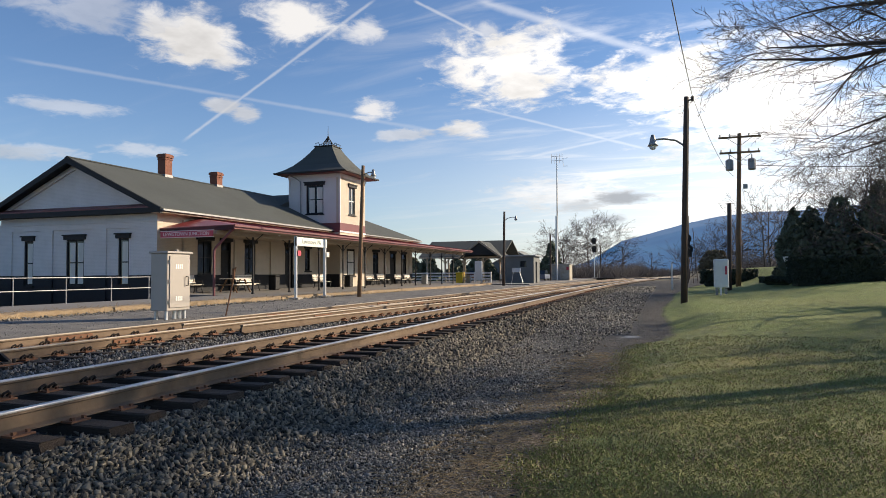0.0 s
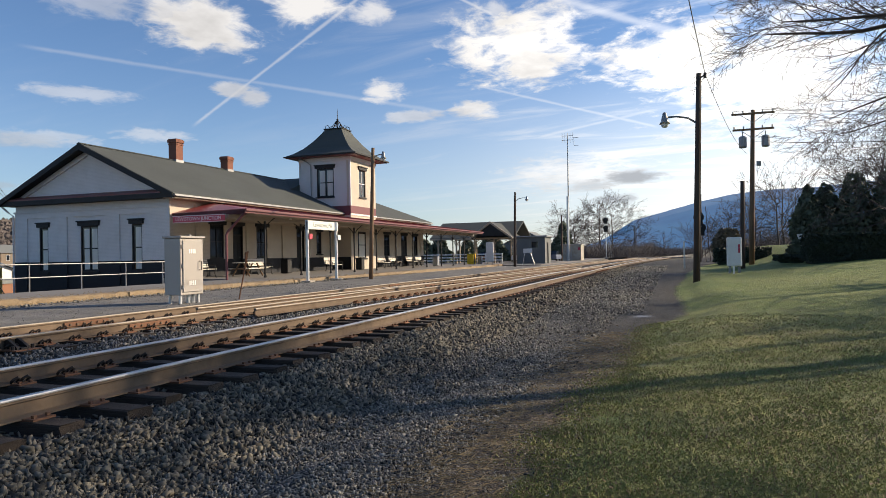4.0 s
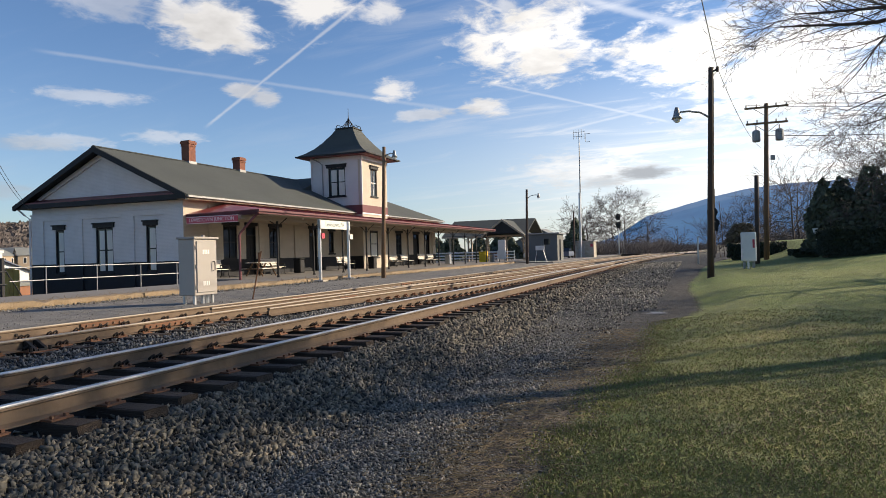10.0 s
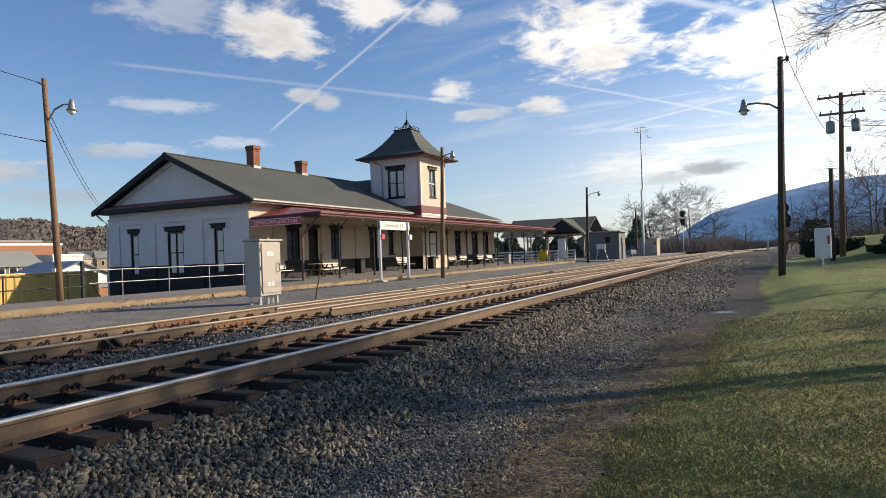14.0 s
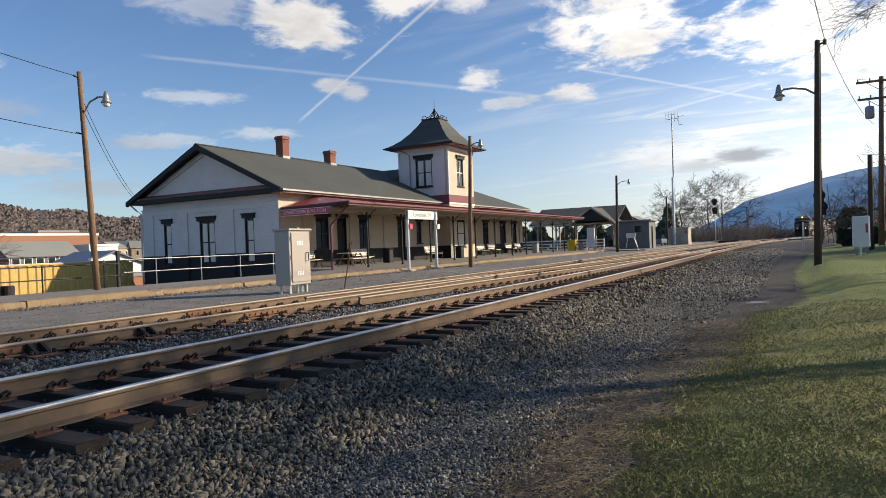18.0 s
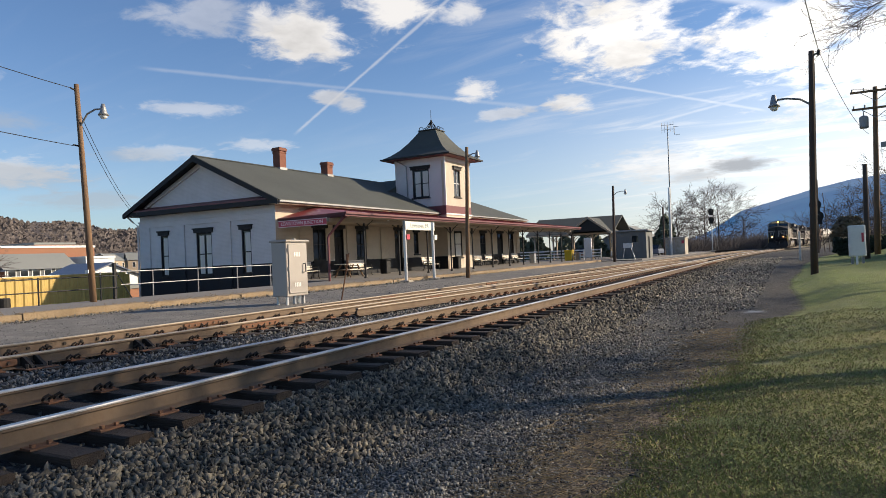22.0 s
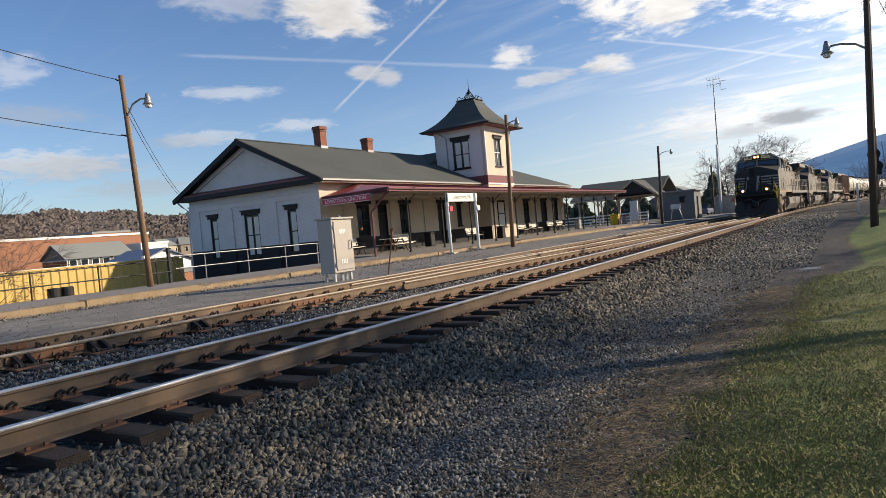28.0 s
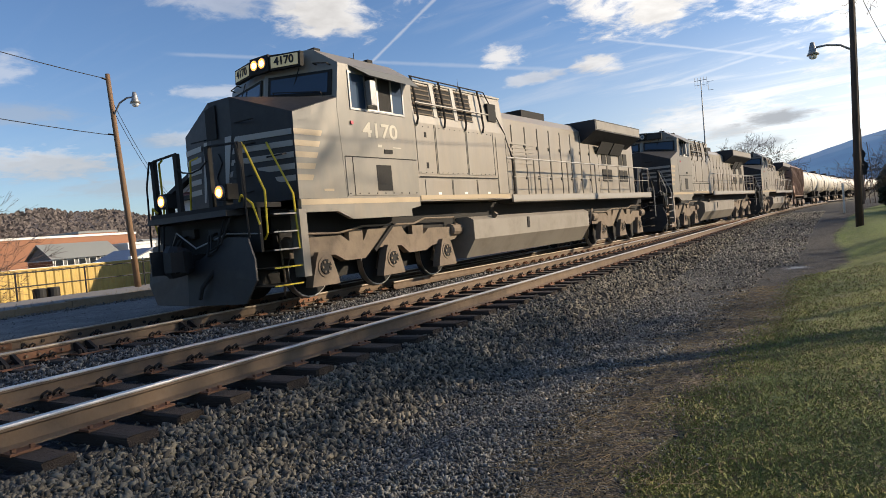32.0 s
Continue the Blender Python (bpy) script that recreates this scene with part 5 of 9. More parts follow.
def make_poles():
    def pole(name, base, top, r0, r1, mat, label, category="pole"):
        p = thing(name, base, label, category)
        mid = [tuple(Vector(base).lerp(Vector(top), k)) for k in (0, 0.33, 0.66, 1)]
        b = Vector(base) - Vector((0, 0, 0.4))
        part("shaft", tubes(([tuple(b)] + mid[1:], [r0, r0 * 0.67 + r1 * 0.33, r0 * 0.33 + r1 * 0.67, r1], 10)), mat, p, smooth=True)
        return p

    p = pole("street_lamp", (0.625, 27.9, -0.08), (0.875, 27.9, 7.99), 0.125, 0.094, DARK_POLE, "dark creosoted wooden pole with a lamp on a curved arm", "street lamp")
    lamp_arm(p, 0.825, 27.9, 6.01, -1, -0.1, 1.25, 0.35, 1.25)
    part("insulator", tubes(([(0.87, 27.9, 7.8), (1.1, 27.75, 7.86)], 0.037, 6), ([(1.1, 27.75, 7.76), (1.1, 27.75, 7.96)], 0.056, 6)), BLACK_TRIM, p)
    part("conduit", tubes(([(0.75, 27.76, -0.2), (0.95, 27.79, 7.5)], 0.015, 5)), BLACK_TRIM, p)
    p = pole("street_lamp", (-19.75, 13.6, 0.05), (-20.25, 13.6, 7.1), 0.11, 0.075, POLE_WOOD, "brown wooden pole with a lamp beside the platform railing", "street lamp")
    lamp_arm(p, -20.1, 13.6, 5.75, 1, 0.15, 0.95, 0.45)
    part("notice", boxes((-19.86, -19.7, 13.4, 13.43, 1.0, 1.1)), WHITE_PAINT, p)
    part("insulator", tubes(([(-20.25, 13.6, 6.9), (-20.25, 13.4, 6.95)], 0.03, 6), ([(-20.22, 13.6, 5.1), (-20.22, 13.4, 5.12)], 0.03, 6)), BLACK_TRIM, p)
    p = pole("street_lamp", (-15.1, 31.4, -0.1), (-14.85, 31.4, 6.7), 0.115, 0.085, POLE_WOOD, "weathered wooden pole with a small lamp by the platform curb", "street lamp")
    lamp_arm(p, -14.87, 31.4, 6.1, 1, 0.3, 0.55, 0.25)
    p = pole("street_lamp", (-14.6, 61.6, -0.1), (-14.45, 61.6, 6.9), 0.14, 0.1, DARK_POLE, "brown wooden lamp pole beyond the platform", "street lamp")
    lamp_arm(p, -14.47, 61.6, 6.0, 1, 0.1, 1.1, 0.35)
    # utility pole with crossarms and transformers
    p = pole("utility_pole", (4.35, 46.5, 0.15), (4.62, 46.5, 9.95), 0.17, 0.12, POLE_WOOD, "wooden utility pole with crossarms and transformers", "utility pole")
    for z, w in ((9.7, 1.25), (8.7, 1.2)):
        a = part("crossarm", boxes((4.6 - w, 4.6 + w, 46.32, 46.42, z - 0.06, z + 0.06)), POLE_WOOD, p)
        for dx in (-w + 0.1, -w * 0.45, w * 0.45, w - 0.1):
            part("insulator", tubes(([(4.6 + dx, 46.37, z + 0.06), (4.6 + dx, 46.37, z + 0.22)], 0.045, 6)), DULL_STEEL, a)
        part("brace", tubes(([(4.6 - w * 0.6, 46.31, z - 0.05), (4.6, 46.31, z - 0.6)], 0.02, 5), ([(4.6 + w * 0.6, 46.31, z - 0.05), (4.6, 46.31, z - 0.6)], 0.02, 5)), DULL_STEEL, a)
    for dx in (-0.62, 0.7):
        t = part("transformer", tubes(([(4.6 + dx, 46.35, 7.55), (4.6 + dx, 46.35, 7.62), (4.6 + dx, 46.35, 8.2), (4.6 + dx, 46.35, 8.28)], [0.2, 0.24, 0.24, 0.15], 12)), DULL_STEEL, p, "grey steel transformer can")
        part("bushing", tubes(([(4.6 + dx, 46.35, 8.28), (4.6 + dx, 46.35, 8.55)], 0.04, 6)), DULL_STEEL, t)
    part("junction_box", boxes((4.75, 5.0, 46.2, 46.4, 6.35, 6.65)), DULL_STEEL, p)
    pole("short_pole", (3.3, 40.0, 0.2), (3.38, 40.0, 4.85), 0.13, 0.11, DARK_POLE, "short dark wooden pole beside the lawn", "pole")
    # wires
    def wire(points, sag, r=0.012):
        a, b = Vector(points[0]), Vector(points[1])
        pts = [tuple(a.lerp(b, k / 14) - Vector((0, 0, sag * 4 * (k / 14) * (1 - k / 14)))) for k in range(15)]
        whole("overhead_wire", tubes((pts, r, 5)), CABLE, "thin black overhead wire between poles", "wire", "overhead wires", at=pts[0])
    wire([(1.1, 27.75, 7.93), (-0.9, 1.0, 7.4)], 0.35, 0.015)
    wire([(1.1, 27.75, 7.93), (4.2, 46.4, 7.2)], 0.5)
    wire([(-20.25, 13.4, 6.95), (-9.0, -8.0, 6.6)], 0.5)
    wire([(-20.25, 13.4, 5.1), (-9.0, -8.0, 5.0)], 0.4)
    wire([(-20.2, 13.6, 6.3), (-34.6, 27.0, 4.2)], 0.5, 0.01)
    wire([(-20.2, 13.6, 6.0), (-34.6, 27.0, 4.1)], 0.55, 0.01)
    for dx in (-1.1, 0.5, 1.1):
        wire([(4.6 + dx, 46.37, 9.92), (40 + dx, 50, 10.5)], 1.2)
    wire([(4.6, 46.37, 7.9), (40, 44, 8.2)], 1.0, 0.02)


def make_trackside():
    # signal cabinet between the tracks and the platform
    c = thing("signal_cabinet", (-12.7, 14.9, -0.12), "tall grey aluminium signal cabinet on steel legs", "cabinet")
    x0, x1, y0, y1 = -12.95, -12.42, 14.3, 15.2
    body = part("cabinet_body", soft_box(x0, x1, y0, y1, 0.12, 1.64, 0.015), BOX_PAINT, c)
    part("roof_cap", soft_box(x0 - 0.04, x1 + 0.05, y0 - 0.04, y1 + 0.05, 1.64, 1.7, 0.012), BOX_PAINT, body)
    d = part("cabinet_door", soft_box(x1 + 0.002, x1 + 0.03, y0 + 0.08, y1 - 0.06, 0.2, 1.58, 0.008), BOX_PAINT, c, "ribbed cabinet door with louvres")
    for z in (1.3, 0.45):
        part("louvre", boxes(*[(x1 + 0.03, x1 + 0.034, y0 + 0.3 + 0.07 * k, y0 + 0.345 + 0.07 * k, z - 0.07, z + 0.05) for k in range(4)]), WHITE_PAINT, d)
    part("handle", tubes(([(x1 + 0.03, y1 - 0.2, 0.78), (x1 + 0.1, y1 - 0.2, 0.78), (x1 + 0.1, y1 - 0.2, 1.02), (x1 + 0.03, y1 - 0.2, 1.02)], 0.014, 6)), BLACK_TRIM, d)
    for z in (0.35, 0.9, 1.42):
        part("hinge", tubes(([(x1 + 0.03, y0 + 0.06, z - 0.05), (x1 + 0.03, y0 + 0.06, z + 0.05)], 0.018, 6)), DULL_STEEL, d)
    for lx in (x0 + 0.1, x1 - 0.1):
        for ly in (y0 + 0.1, y1 - 0.1):
            part("leg", boxes((lx - 0.03, lx + 0.03, ly - 0.03, ly + 0.03, -0.25, 0.12)), GALV, c)
    part("conduit", tubes(([(-12.6, 14.8, -0.2), (-12.6, 14.8, 0.12)], 0.05), ([(-12.6, 15.0, -0.2), (-12.6, 15.0, 0.12)], 0.05)), GALV, c)
    part("vent_cap", tubes(([(-12.7, 15.0, 1.7), (-12.7, 15.0, 1.76)], 0.05)), BOX_PAINT, c)
    # leaning rusty marker
    m = thing("marker_post", (-12.23, 16.46, -0.13), "thin rusty leaning marker post in the gravel", "post")
    part("rod", tubes(([(-12.23, 16.46, -0.3), (-11.88, 16.5, 1.28)], 0.022, 6)), RUST_PLATE, m)
    part("flag_plate", boxes((-11.97, -11.9, 16.46, 16.48, 0.95, 1.25)), RUST_PLATE, m)
    # platform name sign on two posts
    s = thing("platform_sign", (-16.6, 29, -0.15), "white station sign on two grey posts by the curb", "sign")
    for y in (27.68, 30.5):
        part("post", soft_box(-16.66, -16.54, y - 0.06, y + 0.06, -0.3, 2.86, 0.01), GALV, s)
        part("footing", soft_box(-16.85, -16.35, y - 0.25, y + 0.25, -0.25, -0.02, 0.03), CONCRETE, s, "small concrete footing")
    part("board", soft_box(-16.62, -16.5, 27.62, 30.56, 2.42, 2.84, 0.01), SIGN_WHITE, s, "white board with grey lettering")
    words("lettering", "Lewistown, PA", 0.3, SIGN_GREY, s, (-16.496, 29.0, 2.64), (90, 0, 90), "grey lettering", 0.003)
    for y, mat in ((27.85, RED_SIGN), (30.65, SIGN_WHITE)):
        part("small_plate", boxes((-16.52, -16.49, y - 0.14, y + 0.14, 1.95, 2.2)), mat, s, "small coloured plate")
    # shed
    h = thing("trackside_shed", (-15.4, 75, 0), "small grey block shed with a flat roof", "shed")
    part("shed_wall", wall_with_holes("y", 72.6, 0.2, -17.0, -13.8, -0.1, 2.9, [(-15.3, -14.6, 1.75, 2.4)]), GREY_SHED, h)
    part("side_wall", wall_with_holes("x", -13.8, 0.2, 72.8, 76.0, -0.1, 2.9, [(73.6, 74.6, -0.1, 2.3)]), GREY_SHED, h)
    part("rear_wall", boxes((-17.0, -13.8, 76.0, 76.2, -0.1, 2.9), (-17.0, -16.8, 72.8, 76.0, -0.1, 2.9)), GREY_SHED, h)
    part("flat_roof", soft_box(-17.25, -13.55, 72.35, 76.45, 2.9, 3.05, 0.02), DULL_STEEL, h)
    # black sheet in the door hole, painted shade for the shed's inside
    part("door", boxes((-13.98, -13.9, 73.6, 74.6, -0.1, 2.3)), BLACK_TRIM, h, "black sheet in place of the shaded open doorway")
    part("shed_window", boxes((-15.3, -14.6, 72.72, 72.76, 1.75, 2.4)), GLASS, h)
    b = thing("notice_board", (-14.2, 66, 0), "small white notice on two splayed legs", "notice board")
    part("panel", soft_box(-14.75, -13.85, 65.97, 66.03, 1.15, 1.6, 0.01), WHITE_PAINT, b)
    part("leg", tubes(([(-14.6, 66, 1.2), (-14.85, 66, -0.05)], 0.025, 6)), GALV, b)
    part("leg", tubes(([(-14.0, 66, 1.2), (-13.6, 66, -0.05)], 0.025, 6)), GALV, b)
    g = thing("equipment_bungalow", (-14.8, 99, 0), "pale metal equipment housing beside the line", "equipment housing")
    part("bungalow_body", soft_box(-16.2, -13.3, 97.5, 100.5, -0.05, 2.25, 0.03), CONCRETE, g)
    part("bungalow_roof", soft_box(-16.35, -13.15, 97.35, 100.65, 2.25, 2.4, 0.03), BOX_PAINT, g)
    part("bungalow_door", boxes((-15.5, -14.6, 97.47, 97.5, 0.1, 2.0)), BOX_PAINT, g)
    part("warning_plate", boxes((-13.75, -13.4, 97.46, 97.49, 1.5, 1.9)), RED_SIGN, g)
    t = thing("radio_mast", (-15.6, 100, 0), "tall slim radio mast with an antenna array", "mast")
    part("mast_pole", tubes(([(-15.6, 100.9, 0), (-15.5, 100.9, 10), (-15.45, 100.9, 18.7)], [0.14, 0.1, 0.06])), DULL_STEEL, t)
    for z, w in ((18.75, 0.85), (18.1, 0.85)):
        part("antenna_boom", tubes(([(-15.45 - w, 100.9, z), (-15.45 + w, 100.9, z)], 0.03, 5), *[([(-15.45 + k, 100.9, z - 0.42), (-15.45 + k, 100.9, z + 0.42)], 0.022, 5) for k in (-0.8, -0.4, 0.0, 0.4, 0.8)]), DULL_STEEL, t)
    part("antenna_boom", tubes(([(-14.6, 100.9, 18.4), (-13.8, 100.9, 18.4)], 0.03, 5), ([(-14.5, 100.9, 17.2), (-13.8, 100.9, 17.2)], 0.03, 5), ([(-14.5, 100.9, 18.4), (-14.5, 100.9, 17.2)], 0.03, 5)), DULL_STEEL, t)
    whole("steel_post", tubes(([(-15.0, 96.5, 0), (-14.95, 96.5, 9.3)], [0.17, 0.14])), GALV, "galvanised steel post beside the mast", "post", at=(-15, 96.5, 0))
    whole("wooden_post", tubes(([(-15.8, 95.8, 0), (-15.75, 95.8, 6.6)], [0.14, 0.12])), DARK_POLE, "brown wooden post beside the mast", "post", at=(-15.8, 95.8, 0))
    # signals
    def signal(base, top, heads, lean, label):
        s = thing("railway_signal", base, label, "railway signal")
        x, y, z = base
        part("mast", tubes(([(x, y, z - 0.2), (x + lean, y, top)], 0.09)), GALV if lean == 0 else DARK_POLE, s)
        for hz, dx in heads:
            k = part("signal_head", tubes(([(x + dx, y - 0.12, hz), (x + dx, y - 0.3, hz)], [0.5, 0.5], 14)), BLACK_TRIM, s, "black round signal head")
            part("hood", tubes(([(x + dx, y - 0.3, hz + 0.02), (x + dx, y - 0.62, hz - 0.02)], [0.17, 0.16], 10)), BLACK_TRIM, k)
            part("backing", boxes((x + dx - 0.36, x + dx + 0.36, y - 0.2, y - 0.12, hz - 0.75, hz + 0.2)), BLACK_TRIM, k)
        lad = part("ladder", tubes(*[([(x + 0.75 + d, y + 0.3, z), (x + 0.35 + d, y + 0.2, top - 1.2)], 0.03, 5) for d in (-0.2, 0.2)]), DULL_STEEL if lean == 0 else DARK_POLE, s, "steel ladder")
        part("rung", tubes(*[([(x + 0.55 - 0.4 * k / 14 + 0.18, y + 0.28, z + 0.3 + (top - 2.2) * k / 14), (x + 0.95 - 0.4 * k / 14, y + 0.28, z + 0.3 + (top - 2.2) * k / 14)], 0.02, 4) for k in range(15)]), DULL_STEEL if lean == 0 else DARK_POLE, lad)
        part("base_plinth", boxes((x - 0.5, x + 0.5, y - 0.5, y + 0.5, z - 0.3, z + 0.15)), CONCRETE, s)
    signal((-13.4, 134, 0.0), 8.3, ((7.45, 0.0), (5.85, 0.0)), 0.0, "tall two-head railway signal with a ladder")
    signal((2.0, 70.0, -0.3), 6.6, ((4.35, -0.1), (3.3, 0.05)), 0.12, "dark railway signal behind the lawn")
    # white cabinet on the lawn
    w = thing("telephone_cabinet", (2.5, 34.8, -0.05), "white metal utility cabinet with a red stripe on the lawn", "cabinet")
    part("cabinet_body", soft_box(2.18, 2.83, 34.56, 35.04, 0.29, 1.67, 0.035), WHITE_PAINT, w)
    part("cabinet_door", soft_box(2.23, 2.78, 34.54, 34.556, 0.34, 1.6, 0.006), WHITE_PAINT, w)
    part("red_stripe", boxes((2.66, 2.75, 34.53, 34.539, 0.93, 1.33)), RED_SIGN, w, "red warning stripe")
    for x in (2.3, 2.71):
        part("leg", boxes((x - 0.05, x + 0.05, 34.68, 34.92, -0.3, 0.29)), DULL_STEEL, w)
    whole("marker_stake", soft_box(2.37, 2.45, 33.84, 33.92, -0.2, 0.51, 0.006), WHITE_PAINT, "short white marker stake in the grass", "stake", at=(2.41, 33.88, -0.05))
    whole("marker_stake", soft_box(0.32, 0.44, 52, 52.1, -0.3, 1.75, 0.01), GALV, "pale whistle post beside the cinder path", "post", at=(0.4, 52, -0.2))
    f = thing("garden_lamp", (6.78, 43.0, 0.6), "small white lantern on a thin post", "garden lamp")
    part("post", tubes(([(6.78, 43, 0.3), (6.6, 43, 1.68)], 0.03, 6)), WHITE_PAINT, f)
    part("lantern", tubes(([(6.6, 43, 1.64), (6.57, 43, 1.92)], [0.09, 0.15], 8)), WHITE_PAINT, f)
    # road at the crossing, far off
    whole("crossing_road", boxes((-16.0, 70.0, 127.0, 131.5, -0.17, 0.02)), PLATFORM, "grey asphalt road over a level crossing", "road", kind="structure", at=(20, 129, -0.17))
    r = thing("tie_pile", (-9.5, 116, -0.2), "heap of old dark ties beside the track", "tie pile")
    rng = random.Random(4)
    for k in range(9):
        me_ob = part("old_tie", boxes((-11.0 + rng.uniform(-0.3, 0.3), -8.4 + rng.uniform(-0.3, 0.3), 115 + 0.3 * (k % 5), 115.24 + 0.3 * (k % 5), -0.2 + 0.2 * (k // 5), -0.02 + 0.2 * (k // 5))), TIE_WOOD, r)


def make_bench():
    b = thing("platform_bench", (0, 0, 0), "white slatted bench with dark cast-iron ends", "bench", "benches on the platform")
    for k in range(5):
        part("seat_slat", boxes((-0.42 + 0.1 * k, -0.34 + 0.1 * k, -0.8, 0.8, 0.42, 0.45)), BENCH_WOOD, b)
    for k in range(4):
        t = Euler((0, radians(-12), 0)).to_matrix()
        bm = bmesh.new()
        box(bm, -0.5 - 0.025 * k, -0.47 - 0.025 * k, -0.8, 0.8, 0.52 + 0.11 * k, 0.61 + 0.11 * k, t)
        part("back_slat", bm, BENCH_WOOD, b)
    for y in (-0.7, 0.7):
        part("iron_end", tubes(([(0.1, y, 0.0), (0.02, y, 0.2), (0.08, y, 0.4), (-0.42, y, 0.4), (-0.6, y, 0.95)], 0.03, 6), ([(-0.42, y, 0.4), (-0.4, y, 0.2), (-0.5, y, 0.0)], 0.03, 6), ([(0.08, y, 0.4), (0.06, y, 0.62), (-0.5, y, 0.64)], 0.022, 6)), BLACK_TRIM, b, "curled cast-iron bench end", smooth=True)
    spots = [(-22.9, 28.2, 0.13), (-22.9, 33.3, 0.13), (-22.4, 41.2, 0.12), (-22.7, 50.3, 0.13), (-22.7, 52.6, 0.13), (-22.7, 56.4, 0.13), (-22.7, 58.6, 0.13), (-23.0, 77.5, 0.0), (-21.0, 79.5, 0.0)]
    b.matrix_basis = pose(*spots[0])
    for s in spots[1:]:
        copy_thing(b, pose(*s))


def make_platform_things():
    make_bench()
    t = thing("picnic_table", (-22.3, 31.0, 0.12), "dark wooden picnic table under the canopy", "table")
    for k in range(5):
        part("tabletop_plank", boxes((-22.7 + 0.16 * k, -22.56 + 0.16 * k, 30.1, 31.9, 0.84, 0.88)), BENCH_WOOD, t)
    for x in (-22.95, -21.75):
        part("seat_plank", boxes((x - 0.12, x + 0.12, 30.1, 31.9, 0.52, 0.56)), BENCH_WOOD, t)
    for y in (30.4, 31.6):
        part("trestle", tubes(([(-22.9, y, 0.12), (-22.45, y, 0.84)], 0.045, 6), ([(-21.8, y, 0.12), (-22.2, y, 0.84)], 0.045, 6), ([(-23.0, y, 0.52), (-21.7, y, 0.52)], 0.04, 6)), POLE_WOOD, t)
    rng = random.Random(6)
    for x, y, mat, label in ((-22.6, 35.2, BLACK_TRIM, "small dark waste bin by the station wall"), (-22.0, 44.0, BLACK_TRIM, "dark waste bin beside the bay"), (-22.0, 71.8, YELLOW_BIN, "yellow salt bin on the forecourt"), (-21.2, 72.5, DULL_STEEL, "grey waste bin on the forecourt"), (-21.2, 58.0, GALV, "grey newspaper box under the canopy")):
        big = mat is YELLOW_BIN
        w = 0.4 if big else 0.25
        b = thing("salt_bin" if big else "waste_bin", (x, y, platform_z(x, y) if y < 66 else 0.02), label, "bin")
        z = ORIGIN[b].z
        part("bin_body", soft_box(x - w, x + w, y - w, y + w, z, z + (1.0 if big else 0.8), 0.04), mat, b)
        part("bin_lid", soft_box(x - w - 0.03, x + w + 0.03, y - w - 0.03, y + w + 0.03, z + (1.0 if big else 0.8), z + (1.18 if big else 0.88), 0.04), mat, b)
    # shelter past the canopy's end
    s = thing("platform_shelter", (-24, 84, 0), "open timber shelter with a grey gabled roof", "shelter")
    part("shelter_roof", prisms("x", -29.5, -18.6, [(78.6, 3.2), (83.6, 5.3), (88.6, 3.2), (88.6, 3.08), (83.6, 5.15), (78.6, 3.08)]), SHINGLE, s, "grey shingle roof")
    part("dormer_roof", prisms("y", 77.4, 83.0, [(-23.9, 3.15), (-21.3, 5.0), (-18.7, 3.15), (-18.7, 3.0), (-21.3, 4.85), (-23.9, 3.0)]), SHINGLE, s)
    part("dormer_trim", prisms("y", 77.3, 77.42, [(-24.0, 3.1), (-21.3, 5.05), (-18.6, 3.1), (-18.6, 2.85), (-21.3, 4.78), (-24.0, 2.85)]), CREAM_TRIM, s, "cream barge boards")
    part("dormer_face", prisms("y", 77.5, 77.6, [(-23.2, 3.3), (-21.3, 4.75), (-19.4, 3.3)]), BLACK_TRIM, s)
    part("fascia", boxes((-29.5, -18.6, 78.55, 78.63, 2.95, 3.15), (-18.66, -18.58, 78.6, 88.6, 2.95, 3.1)), CREAM_TRIM, s)
    for x in (-28.6, -26.2, -23.8, -21.3, -18.9):
        for y in (79.2, 87.9):
            p = part("post", boxes((x - 0.09, x + 0.09, y - 0.09, y + 0.09, 0.0, 3.05)), CREAM_TRIM, s, "timber post with curved braces")
            part("brace", tubes(([(x, y, 2.2), (x + 0.35, y, 2.75), (x + 0.8, y, 3.0)], 0.05, 6), ([(x, y, 2.2), (x - 0.35, y, 2.75), (x - 0.8, y, 3.0)], 0.05, 6)), CREAM_TRIM, p)
    k = thing("timetable_case", (-19.3, 70, 0), "tall white timetable case on the forecourt", "notice board")
    part("case", soft_box(-19.75, -18.95, 69.9, 70.1, 0.3, 2.4, 0.03), WHITE_PAINT, k)
    part("leg", boxes((-19.7, -19.62, 69.95, 70.05, 0, 0.3)), GALV, k)
    part("leg", boxes((-19.08, -19.0, 69.95, 70.05, 0, 0.3)), GALV, k)
    f = thing("board_fence", (-24, 76, 0), "low white board fence behind the forecourt", "fence")
    for i in range(6):
        part("post", boxes((-29.5 + 2.0 * i - 0.06, -29.5 + 2.0 * i + 0.06, 75.9, 76.0, 0, 1.25)), WHITE_PAINT, f)
    for z in (0.35, 0.7, 1.05):
        part("board", boxes((-29.5, -19.5, 75.86, 75.9, z, z + 0.14)), WHITE_PAINT, f)
    for x, y, mat, label in ((-16.6, 93, BLUE_ROOF, "blue car parked beyond the shelter"), (-19.6, 86.5, FAR_WHITE, "white car parked beyond the shelter"), (-27, 96, FAR_BRICK, "dark red car parked beyond the shelter")):
        c = thing("parked_car", (x, y, 0.02), label, "car", "parked cars")
        part("car_body", prisms("y", y - 2.1, y + 2.1, [(x - 0.85, 0.3), (x + 0.85, 0.3), (x + 0.88, 0.6), (x + 0.8, 0.9), (x - 0.8, 0.9), (x - 0.88, 0.6)]), mat, c)
